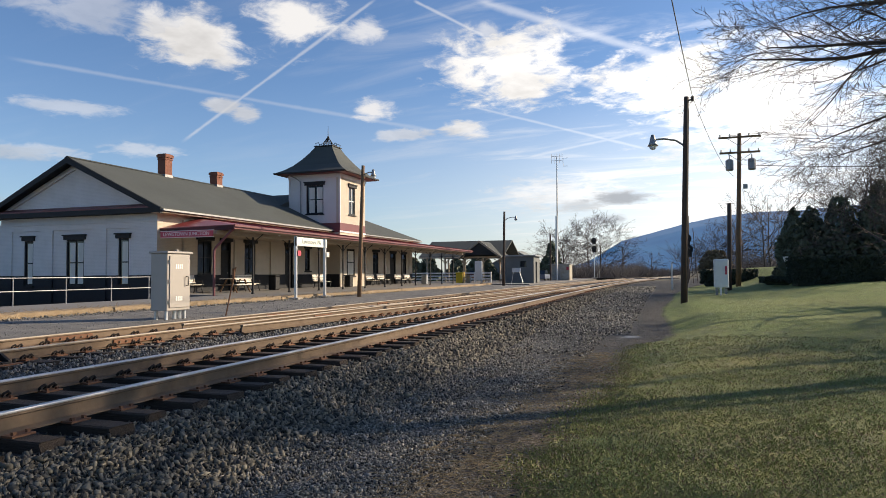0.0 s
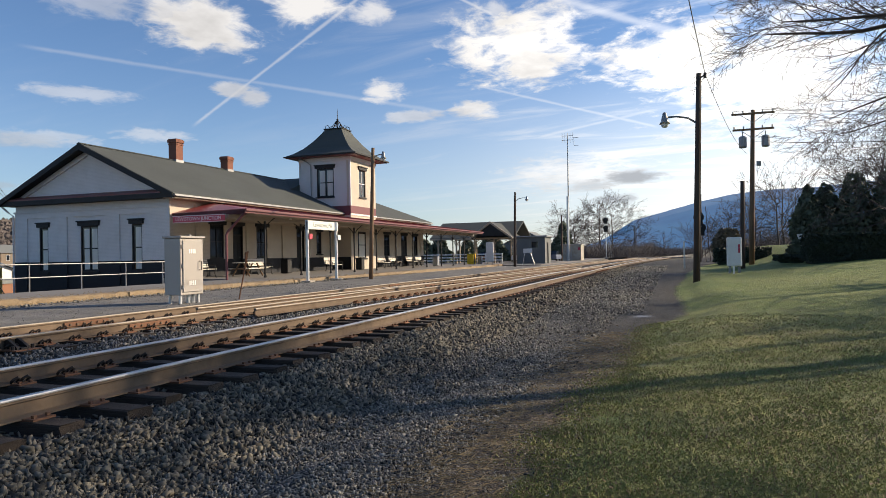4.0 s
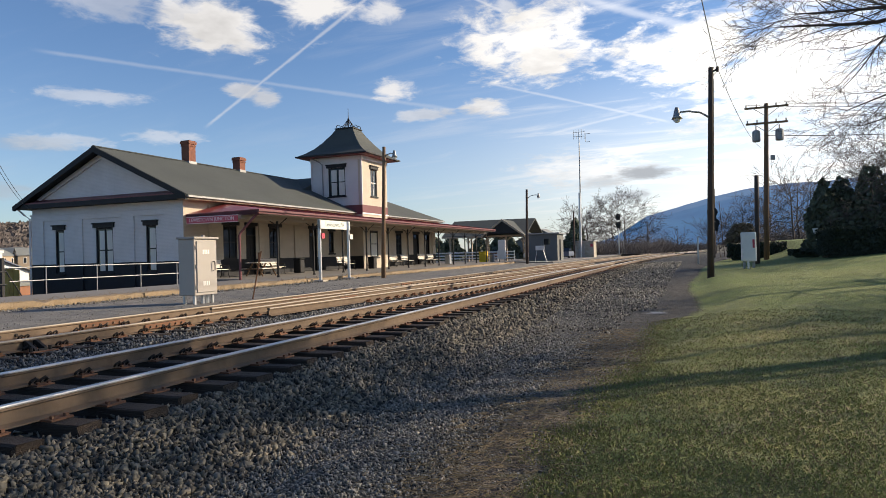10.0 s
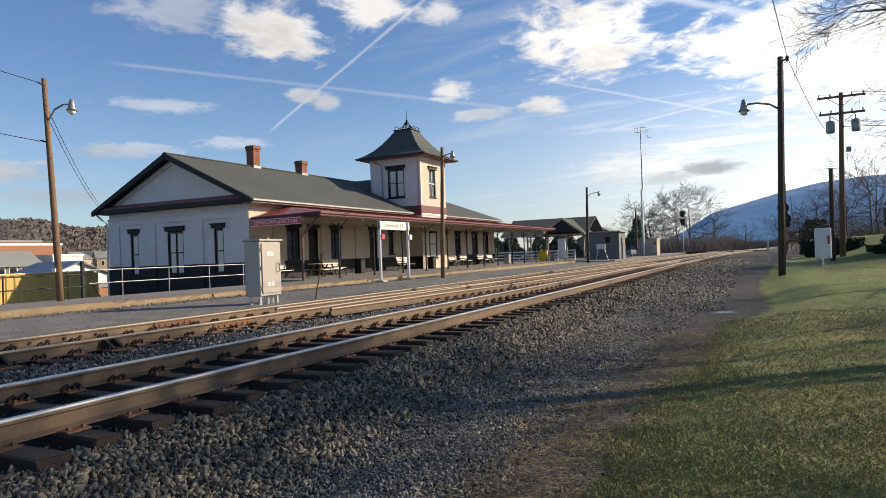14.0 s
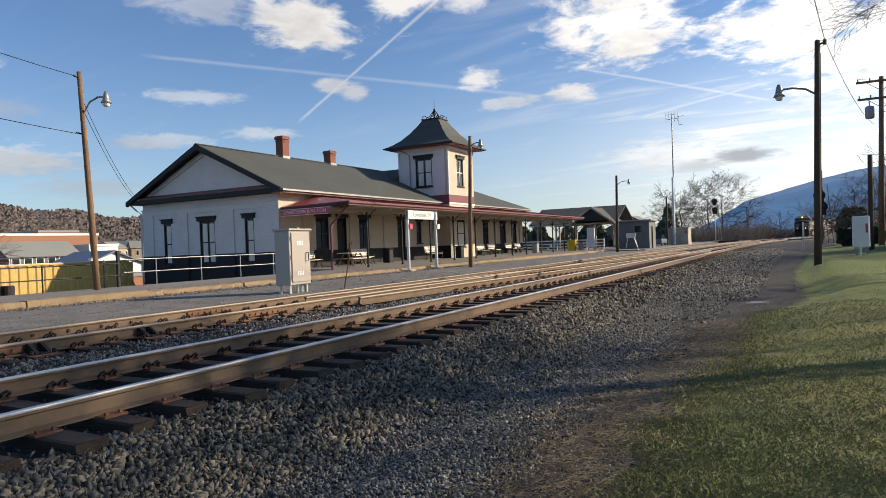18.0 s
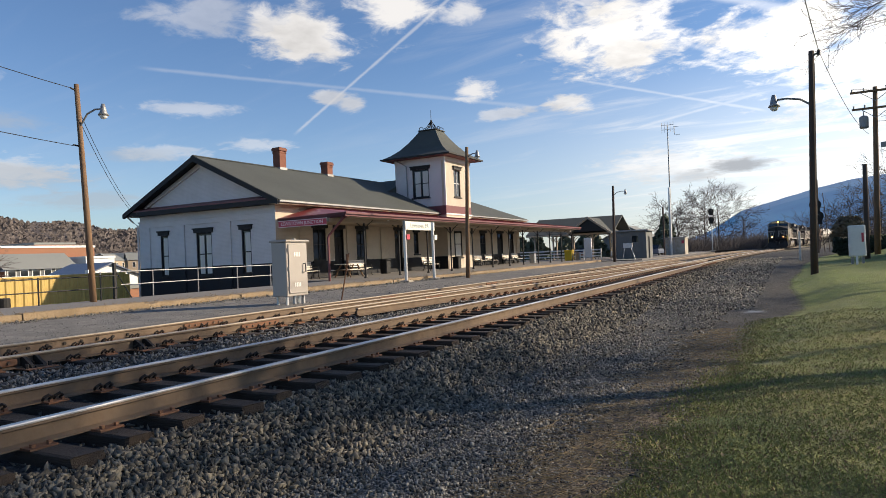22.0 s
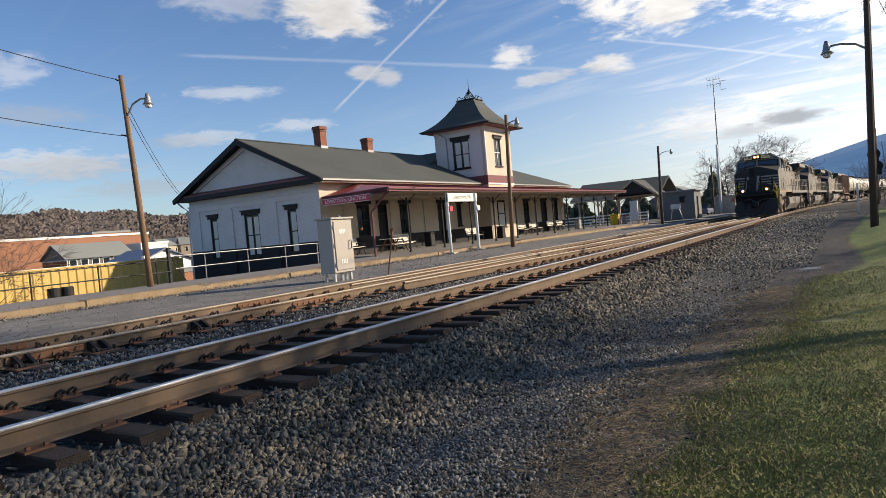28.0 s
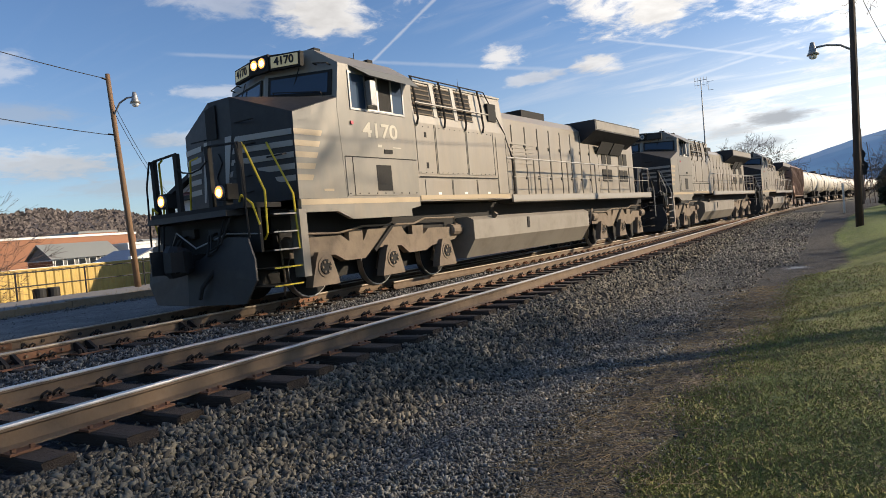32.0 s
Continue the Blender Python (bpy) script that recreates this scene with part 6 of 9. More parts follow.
        part("cabin", prisms("x", x - 0.68, x + 0.68, [(y - 1.3, 0.9), (y + 1.7, 0.9), (y + 1.2, 1.42), (y - 0.6, 1.42)]), GLASS, c)
        for sx in (-0.75, 0.75):
            for sy in (-1.3, 1.3):
                part("wheel", tubes(([(x + sx - 0.1, y + sy, 0.34), (x + sx + 0.1, y + sy, 0.34)], 0.32, 14)), BLACK_TRIM, c)


make_poles()
make_trackside()
make_platform_things()


# ---- trees, hedges, hills, far buildings ----
def grow(rng, start, way, length, radius, depth, out, spread=0.55, droop=0.0, kids=3, steps_in=4, shrink=0.66, least=0.006):
    """Limbs as rows of (points, radii); each carries thinner ones."""
    pts, rad, p, d = [tuple(start)], [radius], Vector(start), Vector(way).normalized()
    for i in range(steps_in):
        d = (d + Vector((rng.gauss(0, 0.1), rng.gauss(0, 0.1), rng.gauss(0, 0.08) - droop))).normalized()
        p = p + d * length / steps_in
        pts.append(tuple(p))
        rad.append(max(least, radius * (1 - 0.55 * (i + 1) / steps_in)))
    out.append((pts, rad, 6 if radius > 0.08 else (4 if radius > 0.02 else 3)))
    if depth <= 0:
        return
    for k in range(kids + (1 if depth > 2 else 0)):
        i = rng.randint(1, steps_in)
        base, at = Vector(pts[i]) - Vector(pts[i - 1]), Vector(pts[i])
        side = base.orthogonal().normalized()
        side.rotate(Matrix.Rotation(rng.uniform(0, 2 * math.pi), 3, base.normalized()))
        w = (base.normalized() + side * rng.uniform(spread * 0.6, spread * 1.5)).normalized()
        grow(rng, at, w, length * rng.uniform(0.5, 0.82), max(least, rad[i] * shrink), depth - 1, out, spread, droop, kids, max(2, steps_in - 1), shrink, least)


def limb_mesh(rows):
    """All limbs as one mesh, quickly."""
    vs, faces, base = [], [], 0
    for pts, rad, sides in rows:
        n = len(pts)
        for i in range(n):
            p = Vector(pts[i])
            d = (Vector(pts[min(i + 1, n - 1)]) - Vector(pts[max(i - 1, 0)])).normalized()
            a = d.cross(Vector((0.31, 0.52, 0.79))).normalized()
            b = d.cross(a)
            for j in range(sides):
                k = 2 * math.pi * j / sides
                vs.append(p + (a * math.cos(k) + b * math.sin(k)) * rad[i])
        for i in range(n - 1):
            for j in range(sides):
                q = (j + 1) % sides
                faces.append((base + i * sides + j, base + i * sides + q, base + (i + 1) * sides + q, base + (i + 1) * sides + j))
        base += n * sides
    return vs, faces


def limb_part(name, rows, mat, parent, label=""):
    vs, faces = limb_mesh(rows)
    me = bpy.data.meshes.new(name)
    me.from_pydata([v - ORIGIN[parent] for v in vs], [], faces)
    me.materials.append(mat)
    ob = new(name, me)
    ob.parent = parent
    return tagged(ob, label) if label else ob


def bare_tree(name, at, height, girth, seed, label, depth=5, spread=0.6, lean=(0, 0), kids=3, first=0.28, group="", twig=None, least=0.006):
    rng = random.Random(seed)
    tree = thing(name, at, label, "tree", group)
    top = Vector(at) + Vector((lean[0], lean[1], height * 0.75))
    trunk = [tuple(Vector(at) - Vector((0, 0, 0.3)))] + [tuple(Vector(at).lerp(top, k) + Vector((rng.gauss(0, 0.1), rng.gauss(0, 0.1), 0))) for k in (0.2, 0.45, 0.7, 1.0)]
    radii = [girth * 1.25, girth, girth * 0.8, girth * 0.55, girth * 0.25]
    limb_part("trunk", [(trunk, radii, 9)], BARK, tree, "furrowed grey-brown trunk")
    rows = []
    for k in range(9):
        f = first + (1 - first) * k / 9
        p = Vector(at).lerp(top, f)
        a = k * 2.4 + rng.uniform(-0.4, 0.4)
        w = Vector((math.cos(a), math.sin(a), rng.uniform(0.25, 0.9)))
        grow(rng, p, w, height * rng.uniform(0.32, 0.45) * (1.1 - 0.5 * f), girth * (0.55 - 0.35 * f), depth - 1, rows, spread, 0.0, kids, least=least)
    limb_part("crown", rows, twig or TWIG, tree, "bare winter branches and twigs")
    return tree


def needle_clumps(rng, count, inside, size):
    """Small bent leaf cards turned all ways; inside(rng) gives their places."""
    card = (np.array([(-0.5, -0.5, 0), (0.5, -0.4, 0.12), (0.4, 0.5, 0), (-0.4, 0.45, 0.15), (0.0, 0.0, 0.25)]), [(0, 1, 4), (1, 2, 4), (2, 3, 4), (3, 0, 4)])
    rows = []
    for _ in range(count):
        p = inside(rng)
        s = size * rng.uniform(0.5, 1.4)
        rows.append((card, pose(*p, rng.uniform(0, 360), rng.uniform(0, 360), rng.uniform(0, 360)) @ Matrix.Diagonal((s, s, s, 1))))
    return rows


def conifer(at, height, radius, seed, label, count=1500, size=0.3, clear=0.0, taper=0.8):
    rng = random.Random(seed)
    t = thing("evergreen_tree", at, label, "tree", "evergreens")
    limb_part("trunk", [([tuple(Vector(at) - Vector((0, 0, 0.2))), tuple(Vector(at) + Vector((0, 0, clear + height * 0.95)))], [0.14, 0.03], 7)], BARK, t)
    bumps = [(rng.uniform(0, 6.28), rng.uniform(0.1, 1.0), rng.uniform(0.7, 1.15)) for _ in range(14)]

    def inside(r):
        f = 1 - math.sqrt(r.random())
        a = r.uniform(0, 2 * math.pi)
        swell = 0.85 + 0.25 * math.sin(a * 3 + f * 9 + seed) + 0.12 * math.sin(a * 7 + f * 23)
        rr = radius * (1 - f) ** taper * swell * (0.55 + 0.45 * math.sqrt(r.random()))
        return (at[0] + math.cos(a) * rr, at[1] + math.sin(a) * rr, at[2] + clear + 0.1 + f * height * 0.98 - rr * 0.12)

    joined("crown", needle_clumps(rng, count, inside, size), CONIFER, t, "dark green needles")
    return t


def hedge(at, sx, sy, sz, seed, label, count=2600, size=0.14):
    rng = random.Random(seed)
    h = thing("clipped_hedge", at, label, "hedge", "hedges")
    part("hedge_core", soft_box(at[0] - sx / 2 + 0.12, at[0] + sx / 2 - 0.12, at[1] - sy / 2 + 0.12, at[1] + sy / 2 - 0.12, at[2] - 0.2, at[2] + sz - 0.1, 0.1), HEDGE, h)

    def inside(r):
        face = r.random()
        x, y, z = r.uniform(-0.5, 0.5) * sx, r.uniform(-0.5, 0.5) * sy, r.random() * sz
        if face < 0.45:
            y = -sy / 2 + r.gauss(0.05, 0.05)
        elif face < 0.75:
            z = sz - abs(r.gauss(0, 0.06))
        else:
            x = (-sx / 2 if r.random() < 0.6 else sx / 2) + r.gauss(0, 0.05)
        return (at[0] + x, at[1] + y, at[2] + z)

    joined("foliage", needle_clumps(rng, count, inside, size), HEDGE, h, "dense dark leaves")


def bough(rng, start, way, length, radius, level, out, droop=0.0, least=0.004):
    """A long limb that tapers to its tip and throws thinner ones forward on both sides."""
    n = (3, 5, 7, 11)[level]
    pts, rad, p, d = [tuple(start)], [radius], Vector(start), Vector(way).normalized()
    ways = [d]
    for i in range(n):
        d = (d + Vector((rng.gauss(0, 0.09), rng.gauss(0, 0.09), rng.gauss(0, 0.09) - droop * (1 if i < n * 0.6 else -0.6)))).normalized()
        p = p + d * length / n
        pts.append(tuple(p))
        ways.append(d)
        rad.append(max(least, radius * (1 - 0.85 * (i + 1) / n)))
    out.append((pts, rad, 7 if radius > 0.05 else (4 if radius > 0.012 else 3)))
    if level == 0:
        return
    turn = rng.uniform(0, 6.28)
    for i in range(1, n + 1):
        for _ in range(2 if level > 1 and i > 2 else 1):
            turn += 2.4 + rng.uniform(-0.5, 0.5)
            side = ways[i].orthogonal().normalized()
            side.rotate(Matrix.Rotation(turn, 3, ways[i]))
            w = ways[i] + side * rng.uniform(0.45, 0.95) + Vector((0, 0, rng.uniform(-0.05, 0.12)))
            bough(rng, pts[i], w, length * rng.uniform(0.26, 0.46) * (1.15 - 0.5 * i / n), max(least, rad[i] * rng.uniform(0.4, 0.62)), level - 1, out, droop, least)


def spreading_tree(at, seed):
    """The large tree beside the lawn: heavy limbs that reach out level over the grass."""
    rng = random.Random(seed)
    tree = thing("bare_tree", at, "large bare deciduous tree reaching over the lawn", "tree")
    base = Vector(at)
    top = base + Vector((-0.25, 0.15, 7.4))
    limb_part("trunk", [([tuple(base - Vector((0, 0, 0.3)))] + [tuple(base.lerp(top, k)) for k in (0.25, 0.5, 0.8, 1.0)], [0.26, 0.21, 0.18, 0.13, 0.07], 10)], BARK, tree, "thick furrowed trunk")
    rows = []
    for z, a, rise, length, thick, droop in ((4.9, 180, 0.2, 6.9, 0.15, 0.01), (5.1, 182, 0.02, 6.6, 0.13, 0.03), (5.5, 176, 0.3, 6.6, 0.12, 0.02), (4.6, 174, 0.03, 5.6, 0.09, 0.02),
                                              (5.8, 186, 0.42, 6.4, 0.12, 0.03), (6.4, 178, 0.55, 6.0, 0.1, 0.03), (5.2, 196, 0.22, 5.8, 0.1, 0.02), (5.0, 165, 0.16, 6.2, 0.1, 0.02),
                                              (6.2, 205, 0.5, 5.2, 0.09, 0.02), (5.0, 30, 0.4, 4.6, 0.1, 0.0), (5.6, 300, 0.5, 4.4, 0.09, 0.0), (6.2, 80, 0.6, 4.4, 0.08, 0.0), (7.0, 190, 0.9, 4.6, 0.08, 0.0)):
        w = Vector((math.cos(radians(a)), math.sin(radians(a)), rise))
        bough(rng, base.lerp(top, z / 7.4), w, length * 0.82, thick * 0.62, 3, rows, droop, 0.0032)
    limb_part("crown", rows, TWIG, tree, "bare winter branches and fine twigs")


def make_trees():
    # large bare tree whose limbs reach over the lawn
    spreading_tree((7.4, 13.6, -0.1), 5)
    # bare many-stemmed trees behind it
    for i, (x, y, h) in enumerate(((9.6, 24.6, 6.8), (11.2, 37.6, 7.6), (11.6, 47.0, 8.4), (14.0, 46.0, 9.6), (13.2, 51.0, 9.6), (16.2, 49.0, 10.5))):
        bare_tree("bare_tree", (x, y, 0.4), h, 0.15, 30 + i, "bare many-branched tree behind the evergreens", 5, 0.7, (rng_pair(i)), 3, 0.12, "bare trees", least=0.007)
    # evergreens at the lawn's end
    for i, (x, y, h, r) in enumerate(((7.35, 45.0, 4.3, 1.3), (8.5, 46.2, 4.5, 1.8), (9.9, 45.4, 5.2, 2.1), (11.9, 44.6, 5.9, 2.3), (14.0, 45.2, 6.2, 2.4), (12.9, 48.4, 6.4, 2.4), (16.4, 44.0, 6.4, 2.5))):
        conifer((x, y, 0.55), h, r, 50 + i, "dense dark evergreen tree at the lawn's end", 4200, 0.2, 0.0, 0.62)
    # tall high-crowned trees beyond the lawn's edge, unseen, added to shade the ballast
    for i, (x, y, h) in enumerate(((12.6, 17.0, 13.5), (14.2, 20.6, 14.0))):
        bare_tree("bare_tree", (x, y, 0.0), h, 0.13, 170 + i, "unseen tall bare tree added for shade on the ballast", 5, 0.75, (0, 0), 3, 0.7, "bare trees", least=0.012)
    # low unseen trees, added to lay soft shade over the grass
    for i, (x, y, h) in enumerate(((9.8, 16.6, 4.4), (10.4, 20.2, 4.8), (11.4, 24.0, 4.4))):
        bare_tree("bare_tree", (x, y, 0.0), h, 0.08, 180 + i, "unseen low bare tree added for shade on the lawn", 5, 0.8, (0, 0), 3, 0.15, "bare trees", least=0.009)
    hedge((8.15, 38.6, 0.45), 3.95, 2.2, 1.32, 1, "long clipped dark evergreen hedge", 7200, 0.085)
    hedge((4.3, 52.5, 0.2), 3.6, 1.6, 1.0, 2, "low rounded dark hedge by the poles", 1500)
    hedge((5.85, 41.2, 0.5), 1.5, 1.0, 0.22, 3, "very low clipped edging hedge", 700)
    # brown wood edge behind the poles
    for i, (x, y, h) in enumerate(((4.6, 74, 5.0), (7.2, 78, 6.6), (9.4, 74, 8.0), (10.6, 80, 9.2), (6.0, 90, 6.4), (12.4, 84, 9.0), (3.0, 100, 6.0), (9.5, 96, 7.5), (14.6, 90, 9.0))):
        bare_tree("bare_tree", (x, y, 0.6 if x > 5 else -0.1), h, 0.1, 200 + i, "slender brown tree at the wood's edge", 4, 0.5, (0, 0), 3, 0.08, "distant bare trees", TWIG, 0.012)
    b = thing("brown_bush", (3.9, 60.0, -0.1), "dense round brown-green bush by the line", "bush")
    rng = random.Random(77)

    def inside(r):
        a, f, k = r.uniform(0, 6.28), r.random(), r.random() ** 0.4
        return (3.9 + math.cos(a) * 1.35 * k * math.sin(0.5 + f * 2.2), 60.0 + math.sin(a) * 1.2 * k * math.sin(0.5 + f * 2.2), 0.05 + f * 2.75)

    joined("foliage", needle_clumps(rng, 2600, inside, 0.2), BROWN_LEAF, b, "brownish leaves")
    bare_tree("bare_tree", (-31.5, 12.5, -2.0), 6.0, 0.09, 91, "thin bare young tree beyond the containers", 5, 0.5, (0.3, 0.2), 3, 0.15)
    conifer((-18.2, 112.0, 0.0), 6.4, 2.7, 95, "dark spruce behind the equipment housing", 1600, 0.5)
    for i, (x, y, h) in enumerate(((-23, 158, 13), (-18, 166, 15.5), (-14.5, 160, 13), (-11, 185, 11), (-27, 175, 12), (-4.5, 230, 8), (6, 215, 9), (13, 200, 9), (20, 190, 10), (26, 160, 11), (9, 230, 8), (16, 235, 9))):
        bare_tree("bare_tree", (x, y, -0.2), h, 0.2, 120 + i, "bare grey-brown tree in the distance", 5, 0.65, (0, 0), 2 if y > 180 else 3, 0.15, "distant bare trees", FAR_TWIG, 0.018)
    for i, (x, y, h, r) in enumerate(((-30, 96, 3.6, 2.4), (-26.5, 99, 4.2, 2.6), (-22.5, 100, 3.8, 2.5), (-33, 92, 4.0, 2.6), (-29, 104, 4.6, 2.8), (-36.5, 95, 3.5, 2.5))):
        conifer((x, y, 0.0), h, r, 140 + i, "dark evergreen shrub behind the shelter", 900, 0.5)


def rng_pair(i):
    return (((i * 37) % 7 - 3) * 0.15, ((i * 53) % 5 - 2) * 0.15)


def make_far():
    # brush along the far end of the line
    rng = random.Random(61)
    rows = []
    for _ in range(4200):
        a = rng.uniform(-13, 20)
        dist = rng.uniform(170, 330)
        x, y = math.tan(radians(a)) * dist, dist
        if abs(x - track_x(y)) < 7 or -4 < x - track_x(y) < 12:
            continue
        h = rng.uniform(1.5, 4.6) * (0.75 if x < track_x(y) else 1.5)
        p = Vector((x, y, -0.3))
        for _ in range(6):
            q = p + Vector((rng.gauss(0, 1.5), rng.gauss(0, 1.5), h * rng.uniform(0.5, 1.05)))
            rows.append(([tuple(p), tuple(p.lerp(q, 0.5) + Vector((rng.gauss(0, 0.2), 0, 0))), tuple(q)], [0.09, 0.06, 0.025], 3))
    for _ in range(700):
        a, dist = rng.uniform(-9.5, -1.5), rng.uniform(135, 175)
        p = Vector((math.tan(radians(a)) * dist, dist, -0.3))
        if abs(p.x - track_x(dist)) < 4.5:
            continue
        h = rng.uniform(1.6, 4.6)
        for _ in range(9):
            q = p + Vector((rng.gauss(0, 1.1), rng.gauss(0, 1.1), h * rng.uniform(0.4, 1.0)))
            rows.append(([tuple(p), tuple(p.lerp(q, 0.5) + Vector((rng.gauss(0, 0.15), 0, 0))), tuple(q)], [0.03, 0.025, 0.012], 3))
    vs, faces = limb_mesh(rows)
    me = bpy.data.meshes.new("far_brush")
    me.from_pydata(vs, [], faces)
    me.materials.append(FAR_TWIG)
    tagged(new("far_brush", me), "grey-brown winter brush along the distant line", "brush", kind="stuff")
    # wooded hill beyond the town
    bm = bmesh.new()
    rows = []
    crest = lambda a: 2.75 + 1.25 * smooth_step(-a, 48, 62) - 1.6 * smooth_step(a, -52, -36) + 0.15 * math.sin(a * 1.3)
    for i in range(121):
        a = -110 + i * 0.75
        r = []
        for d, f in ((380, 0.0), (460, 0.35), (540, 0.7), (640, 1.0), (760, 0.8), (1000, 0.0)):
            z = -3 + (d * math.tan(radians(crest(a))) + 3) * f if f else -3
            z += noise.noise(Vector((a * 0.5, d * 0.01, 0))) * 4 * f
            r.append(bm.verts.new((math.sin(radians(a)) * d, math.cos(radians(a)) * d, z)))
        rows.append(r)
    for p, q in zip(rows, rows[1:]):
        for i in range(5):
            bm.faces.new((p[i], q[i], q[i + 1], p[i + 1]))
    whole("wooded_hill", bm, FAR_WOODS, "low wooded winter hill beyond the town", "hill", kind="structure", smooth=True)
    card = (np.array([(-0.2, 0, 0), (0.2, 0, 0), (0.55, 0.15, 0.45), (0.4, 0.1, 0.82), (0.0, 0.0, 1.0), (-0.42, -0.1, 0.8), (-0.55, -0.15, 0.4)]), [(0, 1, 2, 6), (2, 3, 5, 6), (3, 4, 5)])
    trees = []
    for _ in range(24000):
        a = rng.uniform(-80, -34)
        f = rng.random() ** 0.8
        d = 390 + 250 * f
        z = -3 + (d * math.tan(radians(crest(a))) + 3) * float(np.interp(d, (380, 460, 540, 640), (0, 0.35, 0.7, 1.0))) - 1.5
        w = rng.uniform(1.2, 3.0)
        trees.append((card, pose(math.sin(radians(a)) * d, math.cos(radians(a)) * d, z, 0, 0, -a + rng.uniform(-40, 40)) @ Matrix.Diagonal((w, w, rng.uniform(2.5, 4.8), 1))))
    joined("hill_woods", trees, WOODS_TREES, None, "grey-brown leafless woods on the hill", "woods")
    # long blue ridge, far away
    bm = bmesh.new()
    rows = []
    ridge = [(-9.0, 0.2), (-6.5, 0.9), (-5.7, 1.25), (-3.5, 2.62), (-1.0, 3.27), (1.4, 3.9), (4.15, 4.45), (7.0, 4.65), (9.4, 4.62), (14.0, 4.9), (22.0, 4.4), (32.0, 3.6), (45.0, 2.6)]
    for i in range(109):
        a = -9 + i * 0.5
        k = max(j for j in range(len(ridge) - 1) if ridge[j][0] <= a)
        (a0, e0), (a1, e1) = ridge[k], ridge[k + 1]
        e = e0 + (e1 - e0) * (a - a0) / (a1 - a0) + 0.035 * noise.noise(Vector((a * 2.7, 0, 0)))
        top = 3600 * math.tan(radians(e))
        rows.append([bm.verts.new((math.sin(radians(a)) * d, math.cos(radians(a)) * d, z)) for d, z in ((2500, -2), (2900, top * 0.45), (3300, top * 0.8), (3600, top), (3900, -2))])
    for p, q in zip(rows, rows[1:]):
        for i in range(4):
            bm.faces.new((p[i], q[i], q[i + 1], p[i + 1]))
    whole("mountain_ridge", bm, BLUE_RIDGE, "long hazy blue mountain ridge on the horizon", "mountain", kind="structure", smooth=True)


def far_woods_material():
    m = material("winter_woods", (0.085, 0.068, 0.062), 0.95, var=0.4, large=0.05, fine=0.35, bump=0.0)
    return m


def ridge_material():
    """Distance: a plain far backdrop; the air's blue light is painted in as emission."""
    m = bpy.data.materials.new("ridge_with_haze_glow")
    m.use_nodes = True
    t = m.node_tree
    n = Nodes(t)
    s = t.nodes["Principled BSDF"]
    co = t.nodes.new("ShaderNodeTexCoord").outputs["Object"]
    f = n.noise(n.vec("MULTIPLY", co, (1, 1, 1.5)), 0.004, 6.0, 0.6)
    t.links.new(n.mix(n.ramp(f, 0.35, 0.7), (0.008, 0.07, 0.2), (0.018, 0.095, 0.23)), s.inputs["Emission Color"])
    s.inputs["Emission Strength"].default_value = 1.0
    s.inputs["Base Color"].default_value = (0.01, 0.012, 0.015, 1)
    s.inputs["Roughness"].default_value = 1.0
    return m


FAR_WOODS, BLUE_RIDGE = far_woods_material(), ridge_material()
WOODS_TREES = leaf_material("winter_wood_trees", (0.045, 0.036, 0.032), (0.125, 0.102, 0.094), 1.0)


def container(at, length, label):
    x, y, z = at
    c = thing("shipping_container", at, label, "container", "yellow containers")
    out, k, yy = [], 0, y
    while yy < y + length - 0.01:
        out += [(x, yy), (x, yy + 0.16), (x - 0.05, yy + 0.22), (x - 0.05, yy + 0.36)]
        yy += 0.42
    out += [(x, y + length), (x - 2.4, y + length), (x - 2.4, y)]
    part("corrugated_side", prisms("z", z + 0.15, z + 2.5, out), YELLOW_STEEL, c, "corrugated yellow steel side")
    part("top_rail", boxes((x - 0.1, x + 0.03, y - 0.03, y + length + 0.03, z + 2.5, z + 2.58)), YELLOW_STEEL, c)
    part("roof_sheet", boxes((x - 2.44, x - 0.101, y - 0.03, y + length + 0.03, z + 2.5, z + 2.6)), GALV, c, "pale metal roof sheet")
    part("bottom_rail", boxes((x - 2.44, x + 0.03, y - 0.03, y + length + 0.03, z, z + 0.15)), YELLOW_STEEL, c)
    for yy in (y, y + length):
        part("corner_post", boxes((x - 0.12, x + 0.04, yy - 0.06, yy + 0.06, z + 0.15, z + 2.5)), YELLOW_STEEL, c)


